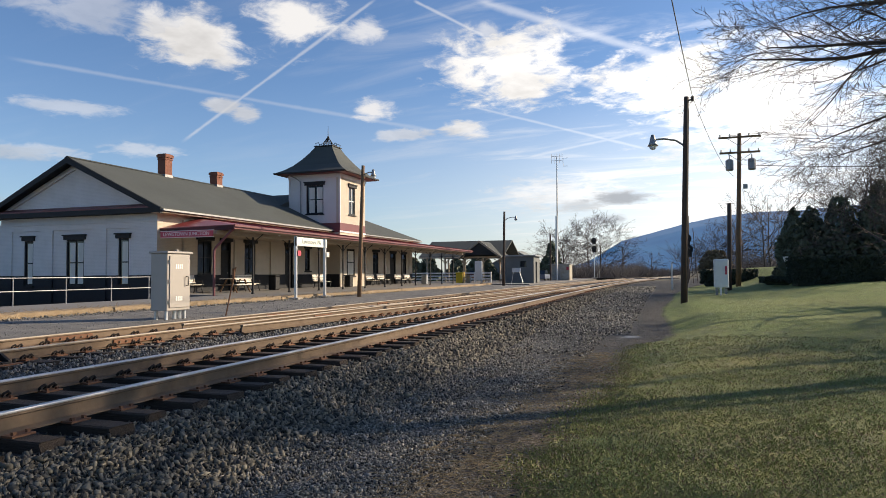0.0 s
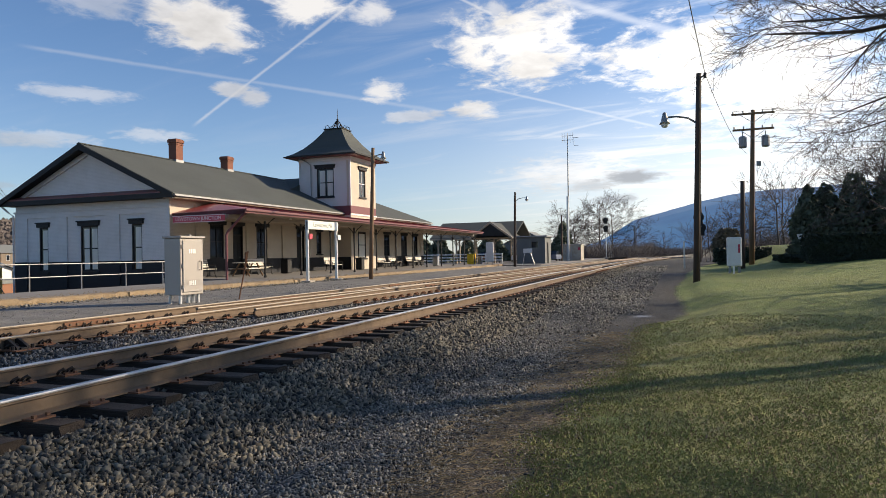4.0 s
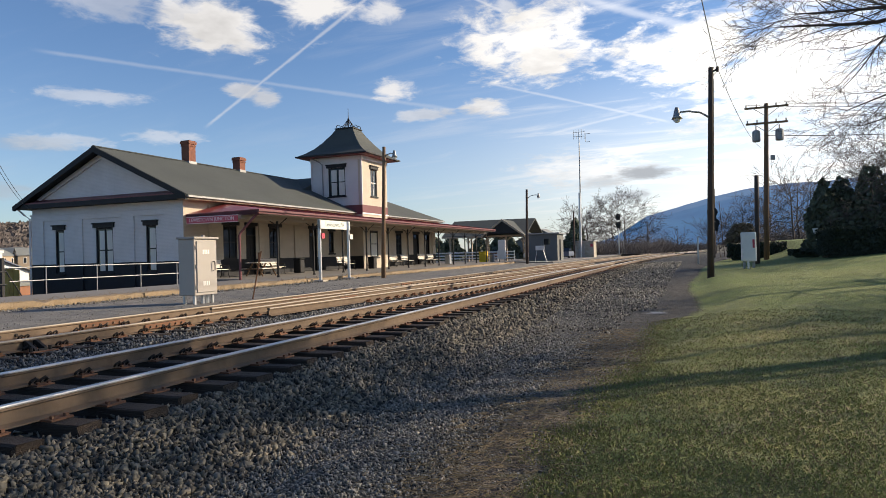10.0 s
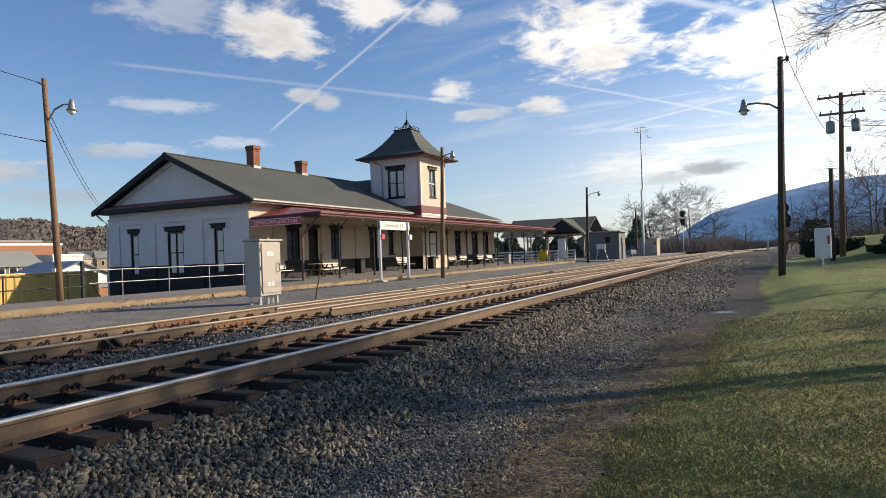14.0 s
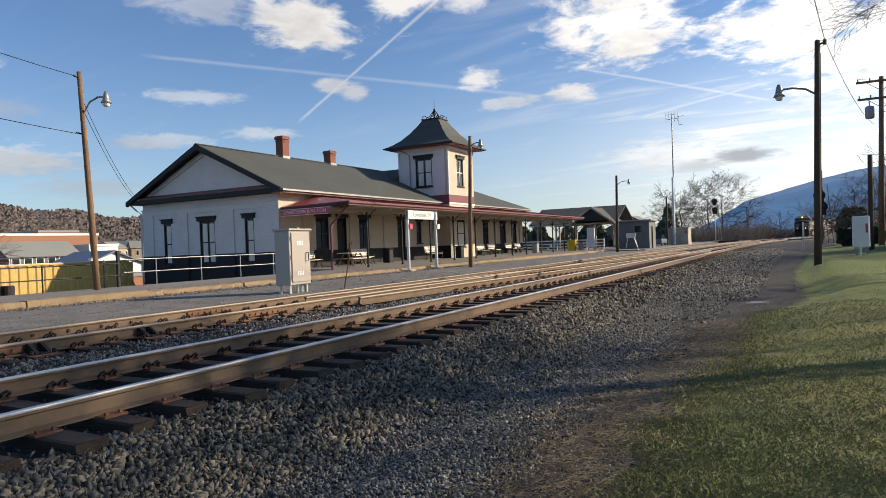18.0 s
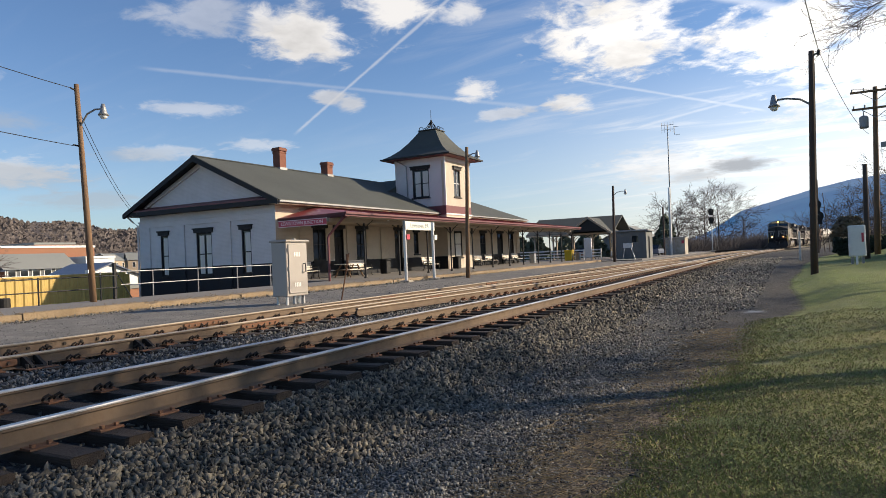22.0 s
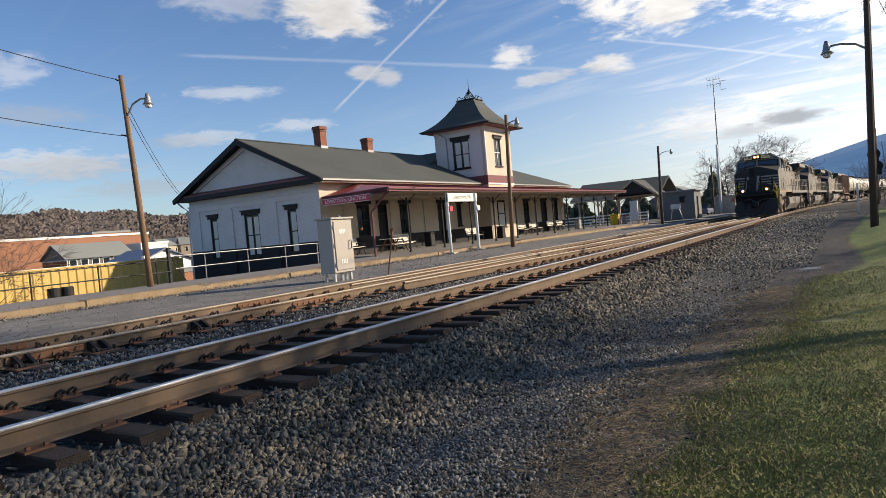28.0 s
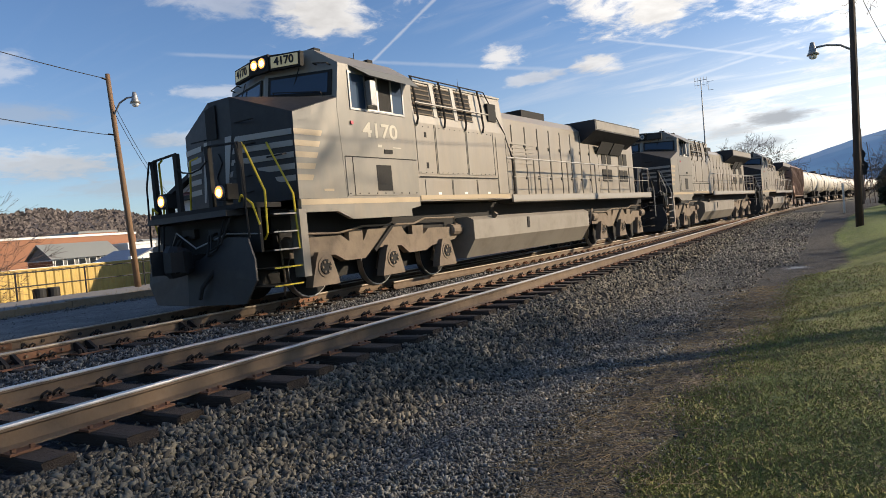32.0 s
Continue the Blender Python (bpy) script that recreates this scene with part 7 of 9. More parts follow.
def house(name, at, size, wall_h, roof_h, wall, roof, label, category, turn=0.0, windows=5, ridge_along="x", band=(0.45, 0.85)):
    """A plain gabled building with rows of windows; turn about its middle."""
    h = thing(name, (0, 0, 0), label, category)
    sx, sy = size
    part("wall", boxes((-sx / 2, sx / 2, -sy / 2, sy / 2, -0.5, wall_h)), wall, h)
    o = 0.35
    if roof_h > 0.4:
        if ridge_along == "x":
            part("roof", prisms("x", -sx / 2 - o, sx / 2 + o, [(-sy / 2 - o, wall_h - 0.1), (0, wall_h + roof_h), (sy / 2 + o, wall_h - 0.1), (0, wall_h + roof_h - 0.18)]), roof, h)
            part("gable", prisms("x", -sx / 2, sx / 2, [(-sy / 2, wall_h), (sy / 2, wall_h), (0, wall_h + roof_h - 0.2)]), wall, h)
        else:
            part("roof", prisms("y", -sy / 2 - o, sy / 2 + o, [(-sx / 2 - o, wall_h - 0.1), (0, wall_h + roof_h), (sx / 2 + o, wall_h - 0.1), (0, wall_h + roof_h - 0.18)]), roof, h)
            part("gable", prisms("y", -sy / 2, sy / 2, [(-sx / 2, wall_h), (sx / 2, wall_h), (0, wall_h + roof_h - 0.2)]), wall, h)
    else:
        part("roof", boxes((-sx / 2 - 0.1, sx / 2 + 0.1, -sy / 2 - 0.1, sy / 2 + 0.1, wall_h, wall_h + max(0.15, roof_h))), roof, h)
    for i in range(windows):
        x = -sx / 2 + (i + 0.5) * sx / windows
        w = part("window", boxes((x - 0.55, x + 0.55, -sy / 2 - 0.06, -sy / 2 + 0.02, wall_h * band[0], wall_h * band[1])), FAR_WHITE if wall is not FAR_WHITE else BLACK_TRIM, h)
        part("pane", boxes((x - 0.45, x + 0.45, -sy / 2 - 0.075, -sy / 2 - 0.062, wall_h * (band[0] + 0.03), wall_h * (band[1] - 0.03))), GLASS, w)
        y = -sy / 2 + (i + 0.5) * sy / windows
        w = part("window", boxes((sx / 2 - 0.02, sx / 2 + 0.06, y - 0.5, y + 0.5, wall_h * band[0], wall_h * band[1])), FAR_WHITE if wall is not FAR_WHITE else BLACK_TRIM, h)
        part("pane", boxes((sx / 2 + 0.062, sx / 2 + 0.075, y - 0.4, y + 0.4, wall_h * (band[0] + 0.03), wall_h * (band[1] - 0.03))), GLASS, w)
    h.matrix_basis = pose(*at, 0, 0, turn)
    return h


def make_town():
    for y, label in ((0.1, "yellow corrugated shipping container below the platform"), (12.42, "yellow corrugated shipping container in half shade")):
        container((-33.0, y, -1.65), 12.2, label)
    house("workshop", (-81.4, 47.75, -2.5), (5.3, 8.3), 4.2, 1.8, GREY_SHED, FAR_ROOF, "grey-roofed workshop with a band of white windows", "workshop", 0, 6, "y", (0.72, 0.97))
    house("brick_warehouse", (-142.0, 48.2, -3.0), (100.0, 31.0), 7.6, 0.3, FAR_BRICK, FAR_WHITE, "long low red brick warehouse", "warehouse", 0, 0)
    house("brick_warehouse", (-100.0, 60.0, -3.0), (9.0, 6.0), 8.2, 0.3, FAR_BRICK, FAR_ROOF, "higher red brick warehouse block", "warehouse", 0, 0)
    house("white_house", (-63.9, 43.8, -2.5), (6.0, 6.3), 3.05, 1.35, FAR_WHITE, BLUE_ROOF, "white gabled house with a blue roof", "house", 0, 2, "x")
    house("white_shed", (-82.0, 55.5, -2.5), (6.0, 4.0), 5.2, 0.3, FAR_WHITE, FAR_WHITE, "low white flat-roofed building", "building", 0, 4)
    for i, (x, y, h) in enumerate(((-66, 56, 5.2), (-74, 62, 6.0), (-70, 66, 5.6), (-80, 72, 6.5))):
        bare_tree("bare_tree", (x, y, -2.6), h, 0.1, 230 + i, "bare winter tree among the town's houses", 4, 0.6, (0, 0), 3, 0.15, "distant bare trees", FAR_TWIG, 0.016)
    d = thing("oil_drums", (-30.2, 16.3, -1.6), "dark drums standing before the yellow container", "drums")
    for y in (16.0, 16.6):
        part("drum", tubes(([(-30.2, y, -1.6), (-30.2, y, -0.0), (-30.2, y, 0.05)], [0.27, 0.27, 0.24], 14)), BLACK_TRIM, d)
    house("brick_house", (-56.5, 43.5, -2.5), (3.5, 5.0), 1.8, 0.3, FAR_BRICK, FAR_ROOF, "small red brick outbuilding beside the house", "outbuilding", 0, 1)
    house("grey_house", (-27.0, 128.0, -0.2), (9.0, 8.0), 3.2, 2.4, GREY_SHED, FAR_ROOF, "grey gabled house behind the line", "house", 0, 2, "y")
    rng = random.Random(9)
    for i in range(12):
        a = -60 + i * 1.1
        d = rng.uniform(190, 300)
        house("town_house", (math.sin(radians(a)) * d, math.cos(radians(a)) * d, -3 + (d - 180) * 0.03), (rng.uniform(7, 11), 8), 5.0, 2.6, rng.choice((FAR_WHITE, FAR_WHITE, FAR_BRICK, CREAM_TRIM)), FAR_ROOF, "distant gabled town house", "house", rng.uniform(-30, 30), 2, rng.choice("xy"))


make_trees()
make_far()
make_town()


# ---- the train ----
# black paint under dust; the sun's glare is put into the base too
LOCO_BLACK = material("dusty_sun_glare_loco_paint", (0.275, 0.245, 0.203), 0.38, var=0.2, large=0.7, fine=6, bump=0.05, dirt=(0.3, 0.25, 0.19), dirt_amount=0.6, stretch=(1.4, 1.4, 0.3))
# the same black paint, darkened to carry the front's shade
LOCO_DARK = material("shade_dark_loco_paint", (0.012, 0.0125, 0.015), 0.6, var=0.15, large=0.8, fine=8, bump=0.03, dirt=(0.04, 0.038, 0.036), dirt_amount=0.3)
LOCO_CAB = material("dusty_cab_paint", (0.205, 0.188, 0.158), 0.4, var=0.14, large=0.6, fine=7, bump=0.04, dirt=(0.28, 0.23, 0.17), dirt_amount=0.5, stretch=(1.2, 1.2, 0.5))
NUMBER_PAINT = material("cream_number_paint", (0.46, 0.42, 0.34), 0.55, var=0.12, dirt=(0.3, 0.26, 0.2), dirt_amount=0.4)
LOCO_STRIPE = material("cream_stripe_paint", (0.4, 0.31, 0.2), 0.5, var=0.12)
LOCO_STRIPE_NOSE = material("pale_stripe_paint", (0.3, 0.285, 0.26), 0.5, var=0.12)
TRUCK_DIRT = material("dusty_truck_steel", (0.18, 0.138, 0.1), 0.85, var=0.25, large=1.5, fine=14, bump=0.3, dirt=(0.09, 0.07, 0.05), dirt_amount=0.6)
# near black for grimy steel and for shade painted into gaps and openings
UNDER_DARK = material("grime_and_shade_black", (0.011, 0.01, 0.009), 0.85, var=0.3)
TANK_GREY = material("dusty_fuel_tank", (0.24, 0.215, 0.18), 0.5, var=0.14, large=0.6, fine=6, bump=0.05, dirt=(0.12, 0.1, 0.08), dirt_amount=0.5)
YELLOW_RAIL = material("yellow_handrail_paint", (0.62, 0.45, 0.03), 0.5, var=0.1)
LOCO_GLASS = glass_material("loco_glass", (0.03, 0.05, 0.08), 0.04)
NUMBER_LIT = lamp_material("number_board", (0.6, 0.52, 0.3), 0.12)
HEADLIGHT = lamp_material("lit_headlight", (1.0, 0.5, 0.15), 22.0)
REFLECTOR = lamp_material("lamp_reflector", (0.85, 0.33, 0.07), 1.5)
TANK_WHITE = material("dusty_tank_car_paint", (0.56, 0.52, 0.45), 0.5, var=0.1, large=0.3, fine=3, bump=0.03, dirt=(0.28, 0.23, 0.18), dirt_amount=0.5)
HOPPER_BROWN = material("brown_hopper_paint", (0.2, 0.12, 0.085), 0.6, var=0.15, large=0.4, fine=4)


def hull(bm, sections):
    """Skin through like-numbered outlines: rows of (y, [(x, z), ...])."""
    rings = [[bm.verts.new((x, y, z)) for x, z in pts] for y, pts in sections]
    n = len(rings[0])
    for a, b in zip(rings, rings[1:]):
        for i in range(n):
            j = (i + 1) % n
            bm.faces.new((a[i], a[j], b[j], b[i]))
    bm.faces.new(rings[0][::-1])
    bm.faces.new(rings[-1])
    return bm


def side_boxes(s, *rows):
    """Boxes on one side of a vehicle: (inner, outer, y0, y1, z0, z1) mirrored by s."""
    bm = bmesh.new()
    for a, b, *rest in rows:
        lo, hi = sorted((s * a, s * b))
        box(bm, lo, hi, *rest)
    return bm


WHEELSETS = []


def wheelset(parent, y, spin=False):
    w = part("wheelset", tubes(([(-0.8, 0, 0), (0.8, 0, 0)], 0.09, 8)), UNDER_DARK, parent)
    for s in (-1, 1):
        part("wheel", tubes(([(s * 0.7, 0, 0), (s * 0.715, 0, 0), (s * 0.72, 0, 0), (s * 0.85, 0, 0)], [0.3, 0.55, 0.51, 0.5], 22)), UNDER_DARK, w)
        part("wheel_tread", tubes(([(s * 0.725, 0, 0), (s * 0.843, 0, 0)], [0.535, 0.525], 22)), RAIL_HEAD, w, "bright worn wheel tread")
        part("hub", boxes((s * 0.85 - 0.02, s * 0.85 + 0.02, -0.2, 0.2, -0.05, 0.05)), TRUCK_DIRT, w)
    w.matrix_basis = pose(0, y, 0.535)
    if spin:
        WHEELSETS.append((w, y))
    return w


def loco_truck(parent, yc, spin):
    t = part("truck", boxes((-0.6, 0.6, yc - 0.4, yc + 0.4, 0.55, 1.0), (-1.05, 1.05, yc - 1.15, yc - 0.9, 0.6, 0.9), (-1.05, 1.05, yc + 0.9, yc + 1.15, 0.6, 0.9)), UNDER_DARK, parent, "three-axle locomotive truck")
    for s in (-1, 1):
        bm = bmesh.new()
        lo, hi = sorted((s * 1.0, s * 1.16))
        prism(bm, [(yc - 2.75, 0.78), (yc - 2.75, 1.0), (yc - 2.3, 1.12), (yc - 1.4, 1.12), (yc - 1.2, 1.0), (yc - 0.75, 0.98), (yc - 0.6, 1.2), (yc + 0.5, 1.2), (yc + 0.65, 1.02), (yc + 1.3, 1.0), (yc + 1.5, 1.12), (yc + 2.5, 1.1),
                   (yc + 2.7, 0.9), (yc + 2.5, 0.8), (yc + 1.6, 0.72), (yc + 1.3, 0.62), (yc + 0.7, 0.62), (yc + 0.45, 0.8), (yc - 0.5, 0.8), (yc - 0.75, 0.62), (yc - 1.3, 0.62), (yc - 1.6, 0.76)], "x", lo, hi)
        frame_ob = part("side_frame", bm, TRUCK_DIRT, t, "dusty cast truck side frame")
        for a in (-2.0, 0.0, 2.0):
            y = yc + a
            bm = bmesh.new()
            lo, hi = sorted((s * 1.08, s * 1.27))
            prism(bm, [(y - 0.36, 0.22), (y + 0.36, 0.22), (y + 0.33, 0.34), (y + 0.2, 0.72), (y + 0.14, 0.84), (y - 0.14, 0.84), (y - 0.2, 0.72), (y - 0.33, 0.34)], "x", lo, hi)
            tube(bm, [(s * 1.26, y, 0.56), (s * 1.285, y, 0.56)], 0.19, 16)
            part("journal_box", bm, TRUCK_DIRT, t)
            part("bearing_cap", tubes(([(s * 1.285, y, 0.56), (s * 1.3, y, 0.56)], 0.14, 14)), UNDER_DARK, t)
            for k in range(6):
                c = math.pi * k / 3
                part("cap_bolt", tubes(([(s * 1.3, y + 0.1 * math.cos(c), 0.56 + 0.1 * math.sin(c)), (s * 1.32, y + 0.1 * math.cos(c), 0.56 + 0.1 * math.sin(c))], 0.026, 6)), TRUCK_DIRT, t)
        for a in (-2.55, -0.95, 1.1, 2.6):
            y = yc + a
            part("brake_cylinder", tubes(([(s * 1.12, y - 0.24, 1.02), (s * 1.12, y - 0.2, 1.02), (s * 1.12, y + 0.2, 1.02), (s * 1.12, y + 0.24, 1.02)], [0.1, 0.15, 0.15, 0.08], 12)) if abs(a) > 2 else boxes((s * 1.08 - 0.06, s * 1.08 + 0.06, y - 0.2, y + 0.2, 0.95, 1.2)), TRUCK_DIRT, t)
        part("brake_pipe", tubes(([(s * 1.2, yc - 2.6, 1.2), (s * 1.2, yc - 1.5, 1.16), (s * 1.2, yc - 0.8, 1.26), (s * 1.2, yc + 0.9, 1.24), (s * 1.2, yc + 1.3, 1.34), (s * 1.2, yc + 2.5, 1.32), (s * 1.2, yc + 2.55, 1.1)], 0.022, 6)), TRUCK_DIRT, t)
        part("sand_pipe", tubes(([(s * 1.1, yc - 2.9, 1.3), (s * 0.95, yc - 2.7, 0.4), (s * 0.82, yc - 2.62, 0.12)], 0.02, 5)), TRUCK_DIRT, t)
        part("damper", tubes(([(s * 1.2, yc + 0.15, 1.25), (s * 1.2, yc - 0.5, 0.75)], 0.045, 6)), UNDER_DARK, t)
    for a in (-2.0, 0.0, 2.0):
        wheelset(parent, yc + a, spin)


def make_loco(number, label, sleek=False, spin=False):
    """A six-axle freight locomotive; local y runs back from its front coupler."""
    L = 22.3
    o = thing("freight_locomotive", (0, 0, 0), label, "locomotive", "locomotives")
    # frame and underparts; added black blocks make the gaps as dark as shade
    part("frame", boxes((-1.0, 1.0, 1.2, L - 1.0, 1.0, 1.66), (-0.62, 0.62, 1.6, 6.9, 0.3, 0.99), (-0.62, 0.62, 15.3, L - 1.4, 0.3, 0.99), (-1.52, 1.52, 9.2, L - 1.3, 1.6, 1.72)), UNDER_DARK, o, "dark main frame with added black gap filling")
    for s in (-1, 1):
        part("side_sill", side_boxes(s, (1.49, 1.54, 9.1, L - 1.25, 1.62, 1.82)), LOCO_BLACK, o, "walkway edge sill with a pale stripe")
        part("sill_stripe", side_boxes(s, (1.54, 1.543, 9.1, L - 1.3, 1.66, 1.8)), LOCO_STRIPE_NOSE, o)
    tank = bmesh.new()
    prism(tank, [(-1.5, 1.22), (-1.5, 0.75), (-1.2, 0.3), (1.2, 0.3), (1.5, 0.75), (1.5, 1.22), (1.35, 1.3), (-1.35, 1.3)], "y", 7.05, 14.25)
    tk = part("fuel_tank", tank, TANK_GREY, o, "large dusty fuel tank")
    for s in (-1, 1):
        part("fuel_gauge", side_boxes(s, (1.5, 1.52, 9.85, 9.97, 0.9, 1.2)), UNDER_DARK, tk)
        part("filler", tubes(([(s * 1.45, 8.1, 1.25), (s * 1.55, 8.1, 1.35)], 0.06, 8)), TRUCK_DIRT, tk)
    loco_truck(o, 4.15, spin)
    loco_truck(o, 18.1, spin)
    for s in (-1, 1):
        for k in range(3):
            part("air_line", tubes(([(s * 1.25, 14.4, 1.0 + 0.1 * k), (s * 1.3, 14.8, 0.8 + 0.16 * k), (s * 1.3, 15.1, 1.3)], 0.03, 6)), TRUCK_DIRT, o)
    # nose: a blunt wedge, its middle standing forward
    def face_y(x):
        return 1.1 + max(0.0, abs(x) - 0.3) * 0.262

    def slab(pts, depth=0.006):
        bm = bmesh.new()
        vs = [bm.verts.new(p) for p in pts] + [bm.verts.new((p[0], p[1] - depth, p[2])) for p in pts]
        n = len(pts)
        for i in range(n):
            j = (i + 1) % n
            bm.faces.new((vs[i], vs[j], vs[n + j], vs[n + i]))
        bm.faces.new(vs[:n])
        bm.faces.new(vs[n:][::-1])
        return bm

    def on_face(pts, depth=0.006):
        return slab([(x, face_y(x) - 0.001, z) for x, z in pts], depth)

    bm = bmesh.new()
    xs = (-1.52, -0.3, 0.3, 1.52)
    lo = [bm.verts.new((x, face_y(x), 1.8)) for x in xs]
    hi = [bm.verts.new((x, face_y(x) + 0.02, 3.31 if abs(x) > 1 else 3.74)) for x in xs]
    rear = [bm.verts.new((x, 2.66, 3.7 if abs(x) > 1 else 3.92)) for x in xs]
    foot = [bm.verts.new((x, 2.66, 1.8)) for x in xs]
    for i in range(3):
        bm.faces.new((lo[i], lo[i + 1], hi[i + 1], hi[i]))
        bm.faces.new((hi[i], hi[i + 1], rear[i + 1], rear[i]))
        bm.faces.new((foot[i], foot[i + 1], lo[i + 1], lo[i]))
    bm.faces.new((lo[0], hi[0], rear[0], foot[0]))
    bm.faces.new((lo[3], foot[3], rear[3], hi[3]))
    body = part("nose", bm, LOCO_DARK, o, "wide black nose with pale stripes")
    part("nose_panel", on_face([(-0.82, 1.95), (0.06, 1.95), (0.3, 3.05), (-0.6, 3.05)], 0.004), LOCO_STRIPE_NOSE, body, "pale emblem panel")
    part("emblem", on_face([(-0.55, 2.15), (-0.42, 2.22), (-0.2, 2.05), (-0.1, 2.1), (-0.2, 2.35), (-0.02, 2.6), (-0.1, 2.78), (-0.24, 2.62), (-0.4, 2.66), (-0.5, 2.45)], 0.012), LOCO_DARK, body, "dark plain emblem shape")
    # a flat dark slab paints the recess's shade onto the nose
    part("nose_recess", slab([(-0.42, 1.125, 3.05), (-0.08, 1.09, 3.05), (-0.08, 1.1, 3.66), (-0.42, 1.135, 3.62)], 0.012), UNDER_DARK, body, "dark slab standing for the shaded nose recess")
    for k in range(5):
        z = 2.12 + 0.2 * k
        for a, b in ((0.1 + 0.06 * k, 1.5), (-1.5, -0.9 + 0.04 * k)):
            part("nose_stripe", on_face([(a, z), (b, z), (b, z + 0.1), (a + 0.04, z + 0.1)]), LOCO_STRIPE_NOSE, body)
    # side skins carry dust and painted sunlight; the front keeps the shade tone
    for s in (-1, 1):
        x0, x1 = sorted((s * 1.52, s * 1.526))
        bm = bmesh.new()
        prism(bm, [(1.425, 1.8), (2.66, 1.8), (2.66, 3.69), (1.445, 3.3)], "x", x0, x1)
        part("nose_side", bm, LOCO_CAB, body, "dusty side of the nose in the lighter sunlit tone")
        for k in range(5):
            z = 2.12 + 0.2 * k
            x0, x1 = sorted((s * 1.526, s * 1.53))
            bm = bmesh.new()
            prism(bm, [(1.43, z), (1.78 + 0.075 * k, z), (1.83 + 0.075 * k, z + 0.1), (1.43, z + 0.1)], "x", x0, x1)
            part("side_stripe", bm, LOCO_STRIPE, body, "cream paint stripe")
        part("builder_plate", side_boxes(s, (1.526, 1.53, 2.05, 2.3, 1.93, 1.97)), LOCO_STRIPE, body)
    for x, z in ((0.42, 3.28), (0.42, 2.86), (1.0, 2.6), (0.3, 2.3), (0.3, 2.02), (-0.9, 3.1)):
        y = face_y(x + 0.2)
        part("grab_iron", tubes(([(x, y, z), (x, y - 0.09, z - 0.02), (x + 0.4, y - 0.09, z - 0.02), (x + 0.4, y, z)], 0.014, 5)), UNDER_DARK, body)
    # cab, its front folded back on both sides
    def cab_y(x, z):
        return 2.2 + abs(x) * 0.27 + (z - 3.8) * 0.16

    cols = (-1.53, -1.0, 0.0, 1.0, 1.53)
    tops = (4.34, 4.68, 4.74, 4.68, 4.34)
    bm = bmesh.new()
    lo = [bm.verts.new((x, cab_y(x, 3.5), 3.5)) for x in cols]
    hi = [bm.verts.new((x, cab_y(x, z), z)) for x, z in zip(cols, tops)]
    rear = [bm.verts.new((x, 4.92, z)) for x, z in zip(cols, tops)]
    foot = [bm.verts.new((x, 4.92, 1.78)) for x in cols]
    toe = [bm.verts.new((x, 2.64, 1.78)) for x in cols]
    for i in range(4):
        bm.faces.new((lo[i], lo[i + 1], hi[i + 1], hi[i]))
        bm.faces.new((hi[i], hi[i + 1], rear[i + 1], rear[i]))
        bm.faces.new((rear[i], rear[i + 1], foot[i + 1], foot[i]))
        bm.faces.new((foot[i], foot[i + 1], toe[i + 1], toe[i]))
        bm.faces.new((toe[i], toe[i + 1], lo[i + 1], lo[i]))
    for i in (0, 4):
        bm.faces.new((toe[i], lo[i], hi[i], rear[i], foot[i]))
    cab = part("cab", bm, LOCO_CAB, o, "dusty black crew cab")
    on_cab = lambda pts, depth: slab([(x, cab_y(x, z) - 0.001, z) for x, z in pts], depth)
    for s in (-1, 1):
        inner, outer = s * 0.1, s * 1.43
        ws = part("windshield", on_cab([(inner, 3.88), (outer, 3.74), (outer, 4.22), (inner, 4.27)], 0.03), UNDER_DARK, cab, "black rubber windshield surround")
        inner, outer = s * 0.16, s * 1.36
        part("windshield_pane", slab([(x, cab_y(x, z) - 0.03, z) for x, z in ((inner, 3.93), (outer, 3.8), (outer, 4.17), (inner, 4.21))], 0.006), LOCO_GLASS, ws, "blue-tinted windshield pane")
        xm = s * 0.78
        part("wiper", tubes(([(xm, cab_y(xm, 4.3) - 0.05, 4.36), (xm - 0.05, cab_y(xm, 4.2) - 0.06, 4.2), (xm - 0.16, cab_y(xm, 3.9) - 0.05, 3.95)], 0.012, 4)), UNDER_DARK, cab)
        part("grab_bar", tubes(([(s * 1.1, cab_y(1.1, 4.36), 4.36), (s * 1.1, cab_y(1.1, 4.36) - 0.1, 4.38), (s * 1.38, cab_y(1.38, 4.3) - 0.1, 4.34), (s * 1.38, cab_y(1.38, 4.3), 4.32)], 0.014, 4)), UNDER_DARK, cab)
        part("ledge_rail", tubes(([(s * 0.3, 2.2, 3.86), (s * 0.3, 2.16, 3.93), (s * 1.3, 2.42, 3.8), (s * 1.3, 2.46, 3.72)], 0.012, 4)), UNDER_DARK, cab)
        nb = part("number_board", slab([(s * 0.28, 2.26, 4.36), (s * 0.94, 2.42, 4.35), (s * 0.94, 2.44, 4.63), (s * 0.28, 2.28, 4.65)], 0.1), UNDER_DARK, cab, "black number board housing")
        part("number_glass", slab([(s * 0.32, 2.166, 4.395), (s * 0.9, 2.307, 4.385), (s * 0.9, 2.323, 4.6), (s * 0.32, 2.182, 4.61)], 0.008), NUMBER_LIT if number else LOCO_DARK, nb, "number board glass")
        if number:
            words("road_number", number, 0.21, BLACK_TRIM, nb, (s * 0.61, 2.226, 4.5), (90, 0, s * 13.4), "black road number", 0.003, 1.05, 0.006)
